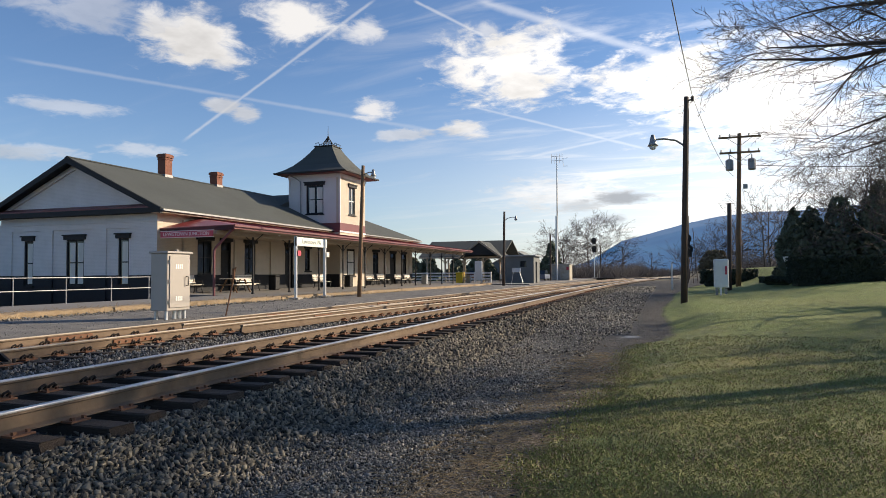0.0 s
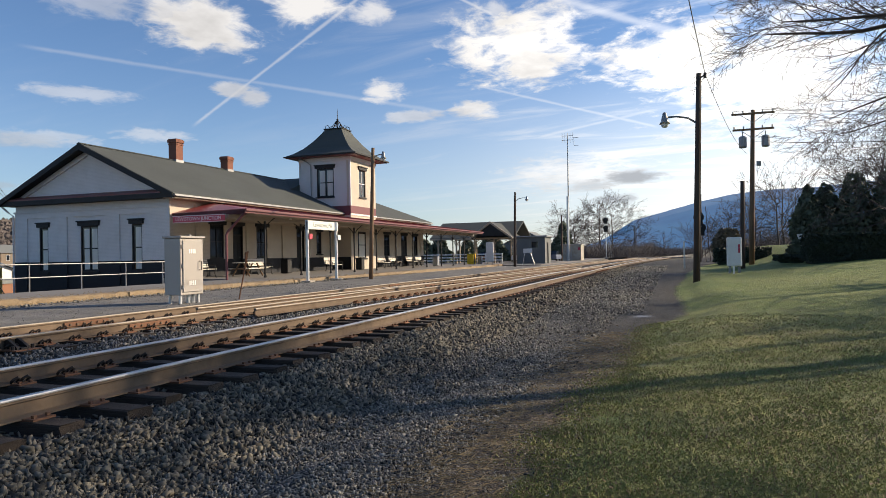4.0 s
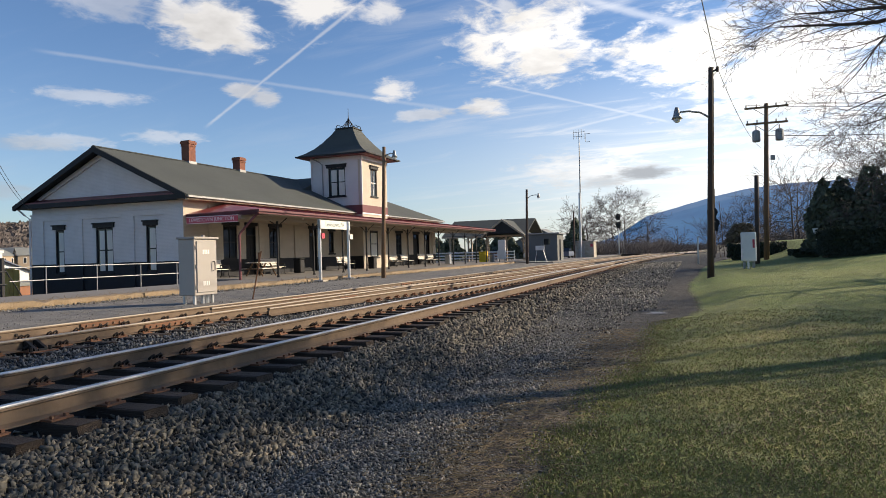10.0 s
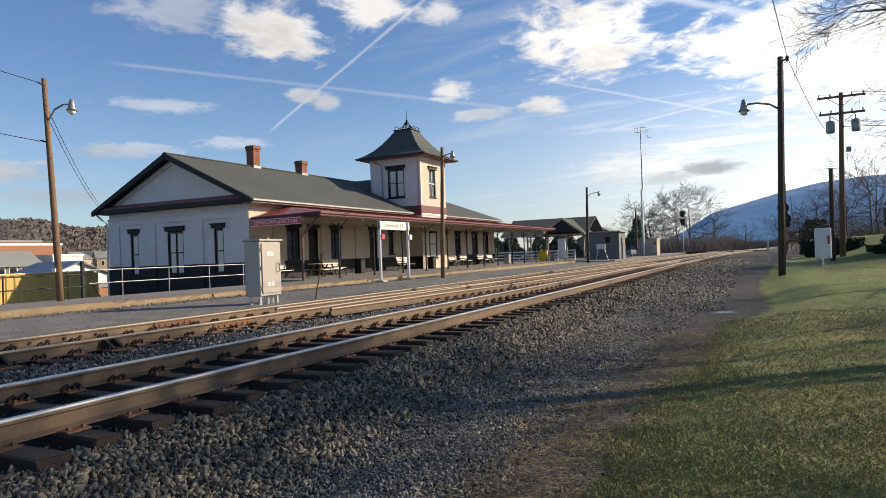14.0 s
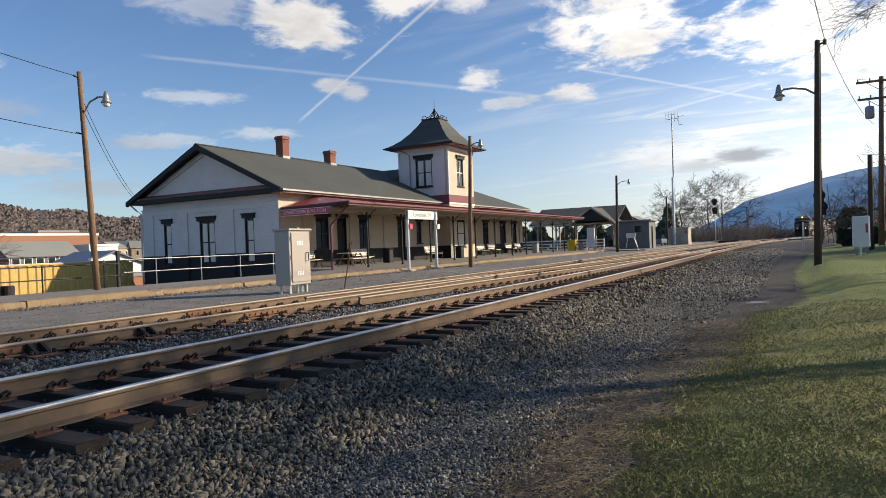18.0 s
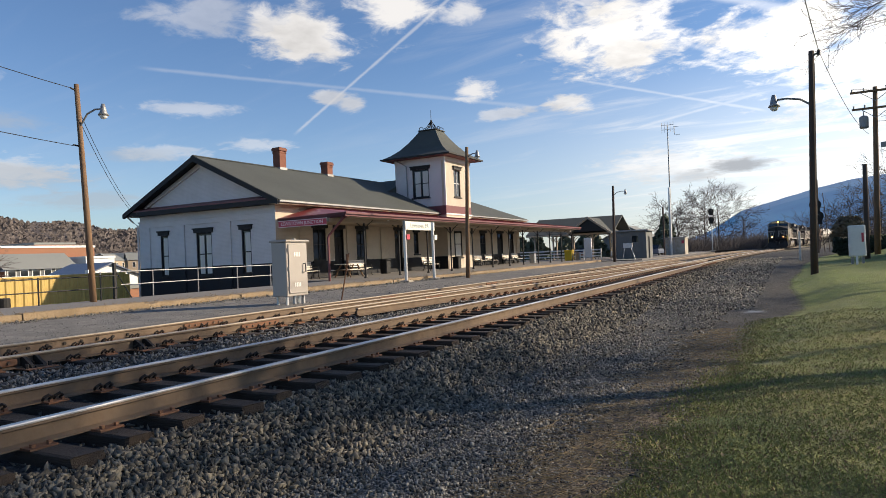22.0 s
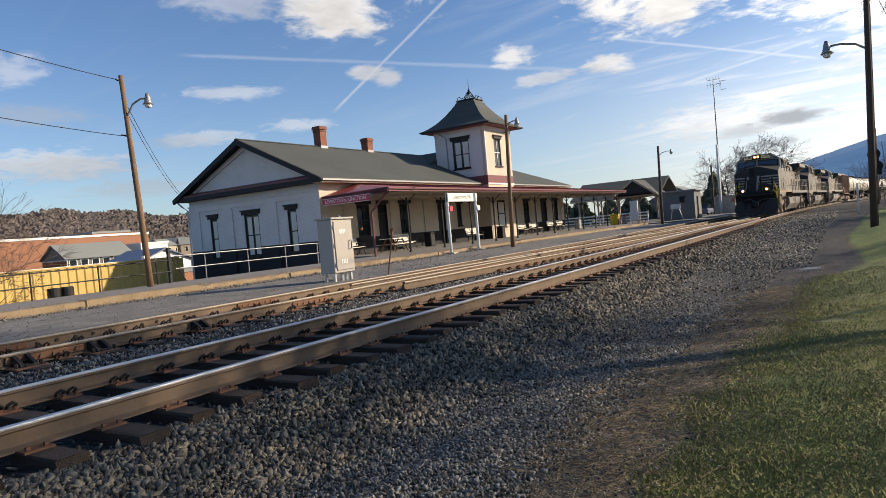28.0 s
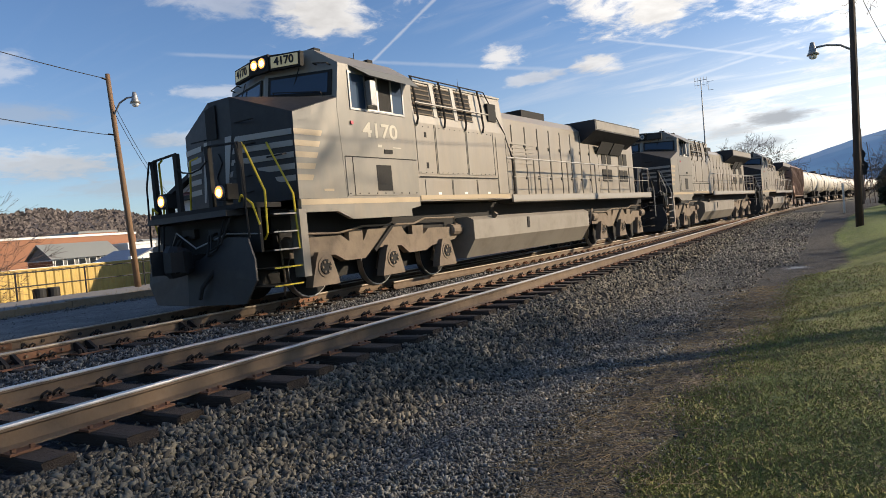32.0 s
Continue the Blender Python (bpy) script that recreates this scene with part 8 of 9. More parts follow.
        # side window group
        w = part("side_window", side_boxes(s, (1.525, 1.548, 2.93, 2.97, 3.48, 4.22), (1.525, 1.548, 4.57, 4.61, 3.48, 4.22), (1.525, 1.548, 2.97, 4.57, 4.18, 4.22), (1.525, 1.548, 2.97, 4.57, 3.48, 3.52), (1.525, 1.548, 4.18, 4.23, 3.52, 4.18), (1.525, 1.548, 3.38, 3.42, 3.52, 4.18)), DULL_STEEL, cab, "sliding cab side window in a steel frame")
        part("pane", side_boxes(s, (1.53, 1.537, 2.97, 3.38, 3.52, 4.18)), LOCO_GLASS, w)
        part("pane", side_boxes(s, (1.53, 1.537, 4.23, 4.57, 3.52, 4.18)), LOCO_GLASS, w)
        # the cab's inner shade is a dark sheet across the open part
        part("opening", side_boxes(s, (1.53, 1.534, 3.42, 4.18, 3.52, 4.18)), UNDER_DARK, w, "dark sheet in place of the shaded open window")
        part("sash", side_boxes(s, (1.534, 1.545, 3.74, 3.79, 3.52, 4.18)), WHITE_PAINT, w)
        part("sash_sill", side_boxes(s, (1.534, 1.56, 3.42, 4.18, 3.5, 3.53)), WHITE_PAINT, w)
        part("mirror", side_boxes(s, (1.6, 1.72, 3.36, 3.52, 3.58, 4.06)), DULL_STEEL, w, "folding wind mirror")
        part("sunshade", slab([(s * 1.53, 3.0, 4.34), (s * 1.53, 4.9, 4.34), (s * 1.86, 4.8, 4.06), (s * 1.8, 3.3, 4.12)], 0.025), GREY_SHED, cab, "dark drooping awning over the side window")
        part("side_door", side_boxes(s, (1.53, 1.542, 2.66, 4.88, 1.84, 2.58)), LOCO_CAB, cab, "low bolted side door panel")
        part("door_edge", side_boxes(s, (1.542, 1.546, 2.66, 4.88, 2.57, 2.59)), UNDER_DARK, cab)
        part("door_edge", side_boxes(s, (1.542, 1.546, 2.85, 2.87, 1.84, 2.57)), UNDER_DARK, cab)
        part("grille", side_boxes(s, (1.543, 1.549, 3.54, 4.0, 1.93, 2.44)), UNDER_DARK, cab, "dark square grille")
        part("vent_slot", side_boxes(s, (1.531, 1.545, 3.84, 4.1, 2.68, 2.76)), UNDER_DARK, cab)
        bm = bmesh.new()
        x0, x1 = sorted((s * 1.44, s * 1.528))
        prism(bm, [(1.45, 1.56), (2.35, 1.56), (2.75, 1.4), (4.6, 1.4), (4.6, 1.55), (4.92, 1.6), (4.92, 1.798), (1.45, 1.798)], "x", x0, x1)
        part("skirt", bm, LOCO_CAB, cab, "dusty skirt below the cab")
        part("sill_stripe", side_boxes(s, (1.528, 1.533, 1.46, 4.9, 1.69, 1.79)), LOCO_STRIPE, cab, "pale stripe along the sill")
        part("marker_lamp", tubes(([(s * 1.53, 2.93, 3.23), (s * 1.56, 2.93, 3.23)], 0.045, 4)), RED_SIGN, cab, "small red marker lamp")
        if number:
            words("road_number", number, 0.4, NUMBER_PAINT, cab, (s * 1.532, 3.78, 3.11), (90, 0, 90 * s), "cream road number", 0.003, 1.36, 0.008)
            part("small_lettering", side_boxes(s, (1.531, 1.534, 3.66, 3.78, 2.8, 2.85)), NUMBER_PAINT, cab, "plain bar for small lettering")
            part("small_lettering", side_boxes(s, (1.531, 1.534, 4.14, 4.4, 2.8, 2.82)), NUMBER_PAINT, cab, "plain bar for small lettering")
        for k in range(9):
            part("bolt", tubes(([(s * 1.542, 2.72 + 0.26 * k, 1.88), (s * 1.55, 2.72 + 0.26 * k, 1.88)], 0.014, 5)), UNDER_DARK, cab)
    hood = part("headlight_housing", slab([(-0.26, 2.24, 4.36), (0.26, 2.24, 4.36), (0.26, 2.26, 4.68), (-0.26, 2.26, 4.68)], 0.1), UNDER_DARK, cab, "black twin headlight housing")
    for x in (-0.11, 0.11):
        ring = part("headlight_ring", tubes(([(x, 2.15, 4.53), (x, 2.12, 4.53)], 0.105, 14)), DULL_STEEL, hood)
        part("reflector", tubes(([(x, 2.116, 4.53), (x, 2.119, 4.53)], 0.095, 14)), REFLECTOR if number else DULL_STEEL, hood)
        part("headlight", tubes(([(x + 0.01, 2.108, 4.525), (x + 0.01, 2.115, 4.525)], 0.055, 12)), HEADLIGHT if number else LOCO_GLASS, hood, "round warm headlight")
    for x, y in ((-0.6, 3.4), (-0.3, 3.8), (0.2, 4.0), (0.62, 3.5), (0.1, 3.2), (0.85, 2.8), (0.9, 4.3), (0.75, 3.9)):
        z = 4.74 - 0.06 * abs(x)
        part("roof_fitting", boxes((x - 0.1, x + 0.1, y - 0.08, y + 0.08, z - 0.02, z + 0.06)), UNDER_DARK, cab)
    part("aerial", tubes(([(0.3, 4.6, 4.72), (0.3, 4.6, 5.1)], 0.01, 5)), UNDER_DARK, cab)
    # wide equipment cab behind
    wide = [(-1.5, 1.7), (1.5, 1.7), (1.5, 3.42), (1.38, 4.36), (0.7, 4.52), (-0.7, 4.52), (-1.38, 4.36), (-1.5, 3.42)]
    eq = part("equipment_cab", hull(bmesh.new(), [(4.93, wide), (9.0, wide)]), LOCO_BLACK, o, "wide panelled equipment cab")
    for s in (-1, 1):
        for a, b in ((5.05, 5.75), (5.95, 6.6), (6.8, 7.45)):
            v = part("intake", hull(bmesh.new(), [(a, [(s * 1.44, 3.6), (s * 1.482, 3.6), (s * 1.392, 4.3), (s * 1.35, 4.3)]), (b, [(s * 1.44, 3.6), (s * 1.482, 3.6), (s * 1.392, 4.3), (s * 1.35, 4.3)])]), UNDER_DARK, eq, "louvred air intake")
            for k in range(7):
                part("slat", tubes(([(s * (1.488 - 0.09 * k / 6), a, 3.62 + 0.11 * k), (s * (1.488 - 0.09 * k / 6), b, 3.62 + 0.11 * k)], 0.018, 4)), TRUCK_DIRT, v)
        for a, b in ((5.78, 5.92), (6.63, 6.77)):
            part("rib", hull(bmesh.new(), [(a, [(s * 1.44, 3.58), (s * 1.5, 3.58), (s * 1.41, 4.34), (s * 1.35, 4.34)]), (b, [(s * 1.44, 3.58), (s * 1.5, 3.58), (s * 1.41, 4.34), (s * 1.35, 4.34)])]), LOCO_STRIPE_NOSE, eq)
        for a, b, c, d in ((5.0, 5.7, 2.3, 3.4), (5.76, 7.0, 2.3, 3.4), (7.06, 8.3, 2.3, 3.4), (5.2, 6.25, 1.72, 2.18), (6.3, 7.35, 1.72, 2.18), (7.4, 8.4, 1.72, 2.18), (8.45, 8.95, 1.85, 3.3)):
            p = part("access_panel", side_boxes(s, (1.5, 1.512, a, b, c, d)), LOCO_BLACK, eq, "bolted access panel")
            part("panel_gap", side_boxes(s, (1.512, 1.514, b - 0.012, b + 0.012, c, d)), UNDER_DARK, p)
            part("notice", side_boxes(s, (1.512, 1.515, (a + b) / 2 - 0.06, (a + b) / 2 + 0.06, c + 0.12, c + 0.17)), WHITE_PAINT, p, "small pale notice") if d < 2.3 else None
        part("panel_strip", side_boxes(s, (1.512, 1.516, 5.0, 8.4, 2.215, 2.245)), UNDER_DARK, eq)
        part("sill_stripe", side_boxes(s, (1.515, 1.519, 4.98, 8.98, 1.73, 1.83)), LOCO_STRIPE, eq, "pale stripe along the sill")
        for k in range(16):
            part("bolt", tubes(([(s * 1.512, 5.06 + 0.21 * k, 3.34), (s * 1.52, 5.06 + 0.21 * k, 3.34)], 0.012, 5)), UNDER_DARK, eq)
            part("bolt", tubes(([(s * 1.512, 5.06 + 0.21 * k, 2.33), (s * 1.52, 5.06 + 0.21 * k, 2.33)], 0.012, 5)), UNDER_DARK, eq)
        part("lift_slot", side_boxes(s, (1.512, 1.516, 5.3, 5.38, 2.42, 2.55)), UNDER_DARK, eq)
        part("lift_slot", side_boxes(s, (1.512, 1.516, 5.3, 5.38, 3.1, 3.22)), UNDER_DARK, eq)
        part("vent", side_boxes(s, (1.4, 1.5, 8.2, 8.6, 3.7, 4.15)), UNDER_DARK, eq)
        part("roof_edge", side_boxes(s, (1.34, 1.41, 4.94, 9.0, 4.34, 4.39)), LOCO_STRIPE_NOSE, eq, "pale roof edge")
        part("guard_rail", tubes(([(s * 1.55, 5.0, 3.84), (s * 1.55, 8.1, 3.84)], 0.022, 5)), LOCO_BLACK, eq)
        part("upper_rail", tubes(([(s * 1.46, 5.0, 4.42), (s * 1.46, 8.1, 4.42), (s * 1.5, 9.0, 3.4)], 0.016, 5)), UNDER_DARK, eq)
        for y in (5.05, 6.1, 7.0, 7.8):
            part("rail_post", tubes(([(s * 1.53, y, 3.36), (s * 1.57, y, 3.5), (s * 1.53, y, 4.0), (s * 1.46, y, 4.42)], 0.026, 5)), UNDER_DARK, eq)
    # long hood
    hh = 0.98
    hood = part("long_hood", hull(bmesh.new(), [(9.1, [(-hh, 1.7), (hh, 1.7), (hh, 4.0), (0.7, 4.25), (-0.7, 4.25), (-hh, 4.0)]), (20.7, [(-hh, 1.7), (hh, 1.7), (hh, 4.0), (0.7, 4.25), (-0.7, 4.25), (-hh, 4.0)])]), LOCO_BLACK, o, "long engine hood with doors")
    for s in (-1, 1):
        for k in range(9):
            y = 9.5 + 0.82 * k
            d = part("hood_door", side_boxes(s, (hh, hh + 0.018, y, y + 0.76, 1.85, 3.85)), LOCO_BLACK, hood, "tall engine room door")
            for z in (2.3, 3.2):
                part("latch", side_boxes(s, (hh + 0.018, hh + 0.04, y + 0.66, y + 0.72, z, z + 0.1)), UNDER_DARK, d)
            part("door_gap", side_boxes(s, (hh + 0.018, hh + 0.021, y + 0.752, y + 0.767, 1.85, 3.85)), UNDER_DARK, d)
        for k in range(7):
            part("louvre", side_boxes(s, (hh + 0.018, hh + 0.03, 10.0, 11.6, 2.75 + 0.11 * k, 2.8 + 0.11 * k)), LOCO_BLACK, hood) if k < 6 else None
        for y in (17.2, 17.75, 19.0, 19.5):
            for z in (2.95, 2.3):
                part("hatch", side_boxes(s, (hh, hh + 0.02, y, y + 0.4, z, z + 0.45)), UNDER_DARK, hood, "dark ventilation hatch")
        part("air_pipe", tubes(([(s * 1.1, 9.2, 4.1), (s * 1.12, 9.6, 3.6), (s * 1.12, 10.0, 2.9), (s * 1.12, 10.0, 1.75)], 0.03, 6)), UNDER_DARK, hood)
    part("exhaust_chimney", boxes((-0.55, 0.55, 11.9, 13.5, 4.2, 4.52)), UNDER_DARK, hood, "sooty exhaust outlet")
    for x in (-0.3, 0.0, 0.3):
        part("horn", tubes(([(x, 9.75, 4.4), (x, 9.35, 4.46)], [0.05, 0.1], 8)), UNDER_DARK, hood)
    ry0, ry1 = (15.3, 20.0) if not sleek else (14.6, 20.3)
    rad = part("radiator", hull(bmesh.new(), [(ry0, [(-1.0, 3.6), (1.0, 3.6), (1.58, 3.98), (1.58, 4.34), (-1.58, 4.34), (-1.58, 3.98)]), (ry1, [(-1.0, 3.6), (1.0, 3.6), (1.58, 3.98), (1.58, 4.34), (-1.58, 4.34), (-1.58, 3.98)])]), LOCO_DARK, o, "overhanging radiator section")
    for s in (-1, 1):
        part("radiator_grille", side_boxes(s, (1.58, 1.59, ry0 + 0.1, ry1 - 0.1, 4.02, 4.3)), TANK_GREY, rad)
        for a in (16.6, 17.9):
            bm = bmesh.new()
            hull(bm, [(a, [(s * 1.0, 3.3), (s * 1.04, 3.3), (s * 1.28, 3.7), (s * 1.24, 3.7)]), (a + 1.15, [(s * 1.0, 3.3), (s * 1.04, 3.3), (s * 1.28, 3.7), (s * 1.24, 3.7)])])
            part("air_screen", bm, UNDER_DARK, rad)
    # handrails along the walkway
    for s in (-1, 1):
        part("handrail", tubes(([(s * 1.5, 9.0, 2.78), (s * 1.5, 9.3, 2.8), (s * 1.5, 20.9, 2.8)], 0.022, 6)), LOCO_STRIPE_NOSE, o, "walkway handrail")
        part("mid_rail", tubes(([(s * 1.5, 9.3, 2.3), (s * 1.5, 20.9, 2.3)], 0.012, 5)), LOCO_BLACK, o)
        for k in range(11):
            y = 9.4 + 1.15 * k
            part("stanchion", tubes(([(s * 1.5, y, 1.7), (s * 1.5, y, 2.82)], 0.024, 6)), LOCO_BLACK, o)
        # rear steps
        part("rear_step", boxes(*[(s * 1.15 - 0.3, s * 1.15 + 0.3, 21.0, 21.5, 0.4 + 0.33 * k, 0.43 + 0.33 * k) for k in range(4)]), UNDER_DARK, o)
        part("rear_handrail", tubes(([(s * 1.48, 20.95, 2.8), (s * 1.5, 21.55, 2.0), (s * 1.5, 21.55, 0.8)], 0.022, 6), ([(s * 0.85, 20.95, 2.7), (s * 0.85, 21.55, 1.9), (s * 0.85, 21.55, 0.9)], 0.022, 6)), LOCO_STRIPE_NOSE, o)
        # front steps between plow and truck
        part("step_back", boxes((s * 0.72 - 0.04, s * 0.72 + 0.04, 0.6, 1.5, 0.35, 1.78)), UNDER_DARK, o)
        part("step_side", side_boxes(s, (1.3, 1.53, 1.38, 1.55, 0.45, 1.62)), LOCO_BLACK, o, "vertical step panel")
        for k in range(5):
            st = part("step", side_boxes(s, (0.74, 1.48, 0.72 + 0.03 * k, 1.38, 0.34 + 0.3 * k, 0.365 + 0.3 * k)), UNDER_DARK, o, "open boarding step")
            part("step_edge", side_boxes(s, (1.48, 1.492, 0.74 + 0.03 * k, 1.38, 0.345 + 0.3 * k, 0.37 + 0.3 * k)), YELLOW_RAIL if k < 2 and number else LOCO_STRIPE_NOSE, st, "worn step edge")
        part("step_handrail", tubes(([(s * 1.12, 0.62, 2.78), (s * 1.2, 0.6, 2.72), (s * 1.43, 0.76, 1.95), (s * 1.43, 0.74, 1.25), (s * 1.3, 0.78, 1.15)], 0.02, 6)), YELLOW_RAIL if number else LOCO_STRIPE_NOSE, o, "boarding handrail")
        part("step_handrail", tubes(([(s * 0.97, 1.3, 2.84), (s * 1.1, 1.2, 2.78), (s * 1.45, 1.36, 1.9), (s * 1.49, 1.36, 0.95)], 0.02, 6)), YELLOW_RAIL if number else LOCO_STRIPE_NOSE, o, "boarding handrail")
        part("corner_grab", tubes(([(s * 1.15, 0.45, 1.8), (s * 1.25, 0.42, 1.9), (s * 1.4, 0.5, 1.75), (s * 1.42, 0.6, 1.4)], 0.02, 6)), YELLOW_RAIL if number else LOCO_STRIPE_NOSE, o, "bent grab iron")
    # front platform, plow, coupler, lights
    part("end_plate", boxes((-1.4, 1.4, 0.6, 0.66, 0.95, 1.68), (-1.3, 1.3, 0.4, 1.2, 1.69, 1.77)), UNDER_DARK, o, "black front pilot plate")
    part("anticlimber", boxes((-1.1, 1.1, 0.2, 0.6, 1.58, 1.68)), LOCO_DARK, o, "anti-climber ledge")
    bm = bmesh.new()
    outline = [(-1.24, 0.13), (0.0, 0.13), (1.24, 0.13), (1.5, 0.5), (1.46, 0.85), (1.32, 1.2), (0.9, 1.24), (0.5, 0.9), (-0.5, 0.9), (-0.9, 1.24), (-1.32, 1.2), (-1.46, 0.85), (-1.5, 0.5)]
    front = [bm.verts.new((x, 0.12 + 0.16 * abs(x) + 0.1 * max(0.0, z - 0.5), z)) for x, z in outline]
    back = [bm.verts.new((v.co.x, v.co.y + 0.035, v.co.z)) for v in front]
    mid, mid_back = bm.verts.new((0, 0.16, 0.75)), bm.verts.new((0, 0.2, 0.75))
    for i in range(len(front)):
        j = (i + 1) % len(front)
        bm.faces.new((front[i], front[j], mid))
        bm.faces.new((back[j], back[i], mid_back))
        bm.faces.new((front[j], front[i], back[i], back[j]))
    pl = part("snow_plow", bm, LOCO_DARK, o, "blunt black snow plow")
    for x in (-0.7, 0.7):
        part("plow_brace", boxes((x - 0.06, x + 0.06, 0.3, 0.62, 0.5, 1.0)), UNDER_DARK, pl)
    bm = boxes((-0.14, 0.14, 0.0, 0.75, 0.8, 1.0))
    tube(bm, [(0.0, 0.02, 0.68), (0.0, 0.0, 0.76), (0.0, 0.0, 1.06), (0.0, 0.02, 1.12)], [0.2, 0.24, 0.24, 0.2], 10)
    tube(bm, [(0.2, -0.1, 0.72), (0.2, -0.1, 1.08)], 0.1, 8)
    prism(bm, [(-0.3, 0.1), (-0.34, -0.3), (-0.22, -0.36), (-0.14, -0.1), (0.0, 0.1)], "z", 0.7, 1.1)
    prism(bm, [(0.1, -0.02), (0.3, -0.12), (0.28, -0.32), (0.12, -0.34), (0.06, -0.22)], "z", 0.74, 1.06)
    cp = part("coupler", bm, BLACK_TRIM, o, "heavy knuckle coupler")
    part("uncoupling_lever", tubes(([(-1.4, 0.62, 1.2), (-0.9, 0.5, 1.15), (-0.5, 0.35, 1.4), (0.1, 0.3, 1.1), (0.7, 0.5, 1.3), (1.4, 0.62, 1.25)], 0.014, 5)), DULL_STEEL, cp)
    part("air_hose", tubes(([(0.55, 0.6, 1.0), (0.6, 0.3, 0.75), (0.45, 0.1, 0.45), (0.35, 0.1, 0.25)], 0.035, 6)), UNDER_DARK, cp)
    part("air_hose", tubes(([(-0.75, 0.62, 1.25), (-0.8, 0.3, 0.95), (-0.75, 0.2, 0.7), (-0.6, 0.35, 0.6)], 0.03, 6)), UNDER_DARK, cp)
    for x, drop in ((-1.05, 0.5), (-0.9, 0.62), (0.85, 0.55), (1.0, 0.46)):
        part("jumper_cable", tubes(([(x, 0.58, 1.6), (x * 0.98, 0.36, 1.55), (x * 0.86, 0.24, 1.6 - drop), (x * 0.6, 0.22, 1.5 - drop), (x * 0.4, 0.4, 1.3)], 0.02, 6)), UNDER_DARK, cp)
    part("glad_hand_rack", boxes((-0.55, -0.2, 0.5, 0.6, 1.28, 1.44), (0.2, 0.6, 0.5, 0.6, 1.2, 1.4)), BLACK_TRIM, cp)
    for x in (-0.62, -0.4, 0.42, 0.62):
        part("air_hose", tubes(([(x, 0.6, 1.35), (x, 0.42, 1.3), (x * 1.05, 0.3, 1.05), (x * 1.2, 0.38, 0.95)], 0.026, 6)), UNDER_DARK, cp)
    for s in (-1, 1):
        dl = part("ditch_light_bracket", boxes((s * 0.82 - 0.13, s * 0.82 + 0.13, 0.36, 0.62, 1.86, 2.12)), UNDER_DARK, o)
        part("ditch_light_ring", tubes(([(s * 0.82, 0.36, 1.99), (s * 0.82, 0.32, 1.99)], 0.115, 14)), DULL_STEEL, dl)
        part("reflector", tubes(([(s * 0.82, 0.317, 1.99), (s * 0.82, 0.319, 1.99)], 0.1, 12)), REFLECTOR if number else DULL_STEEL, dl)
        part("ditch_light", tubes(([(s * 0.82, 0.31, 1.98), (s * 0.82, 0.316, 1.98)], 0.06, 12)), HEADLIGHT if number else LOCO_GLASS, dl, "round ditch light")
        part("ditch_light_foot", boxes((s * 0.82 - 0.04, s * 0.82 + 0.04, 0.42, 0.56, 1.77, 1.87)), UNDER_DARK, dl)
        part("front_post", boxes((s * 0.45 - 0.05, s * 0.45 + 0.05, 0.42, 0.5, 1.76, 2.8)), UNDER_DARK, o, "black front platform post")
        part("front_post", boxes((s * 1.2 - 0.05, s * 1.2 + 0.05, 0.45, 0.53, 1.76, 2.76)), UNDER_DARK, o, "black front platform post")
        part("post_bar", tubes(([(s * 0.45, 0.46, 2.8), (s * 1.2, 0.49, 2.76)], 0.022, 6)), UNDER_DARK, o)
        part("front_railing", tubes(([(s * 1.22, 0.42, 2.76), (s * 1.34, 0.4, 2.3), (s * 1.38, 0.4, 1.2)], 0.018, 5)), UNDER_DARK, o)
    part("front_chain", tubes(([(-0.45, 0.42, 2.55), (-0.25, 0.42, 2.44), (0.0, 0.42, 2.4), (0.25, 0.42, 2.44), (0.45, 0.42, 2.55)], 0.015, 5)), UNDER_DARK, o)
    return o


def car_truck(parent, yc):
    t = part("truck", boxes((-1.0, 1.0, yc - 0.2, yc + 0.2, 0.5, 0.85)), UNDER_DARK, parent, "two-axle freight truck")
    for s in (-1, 1):
        lo, hi = sorted((s * 0.95, s * 1.1))
        bm = bmesh.new()
        prism(bm, [(yc - 1.25, 0.4), (yc - 1.25, 0.65), (yc - 0.5, 0.8), (yc + 0.5, 0.8), (yc + 1.25, 0.65), (yc + 1.25, 0.4), (yc + 0.9, 0.4), (yc + 0.45, 0.28), (yc - 0.45, 0.28), (yc - 0.9, 0.4)], "x", lo, hi)
        part("side_frame", bm, TRUCK_DIRT, t)
    for a in (-0.88, 0.88):
        w = part("wheelset", tubes(([(-0.84, yc + a, 0.46), (-0.7, yc + a, 0.46)], 0.46, 16), ([(0.7, yc + a, 0.46), (0.84, yc + a, 0.46)], 0.46, 16), ([(-0.8, yc + a, 0.46), (0.8, yc + a, 0.46)], 0.08, 6)), UNDER_DARK, t)


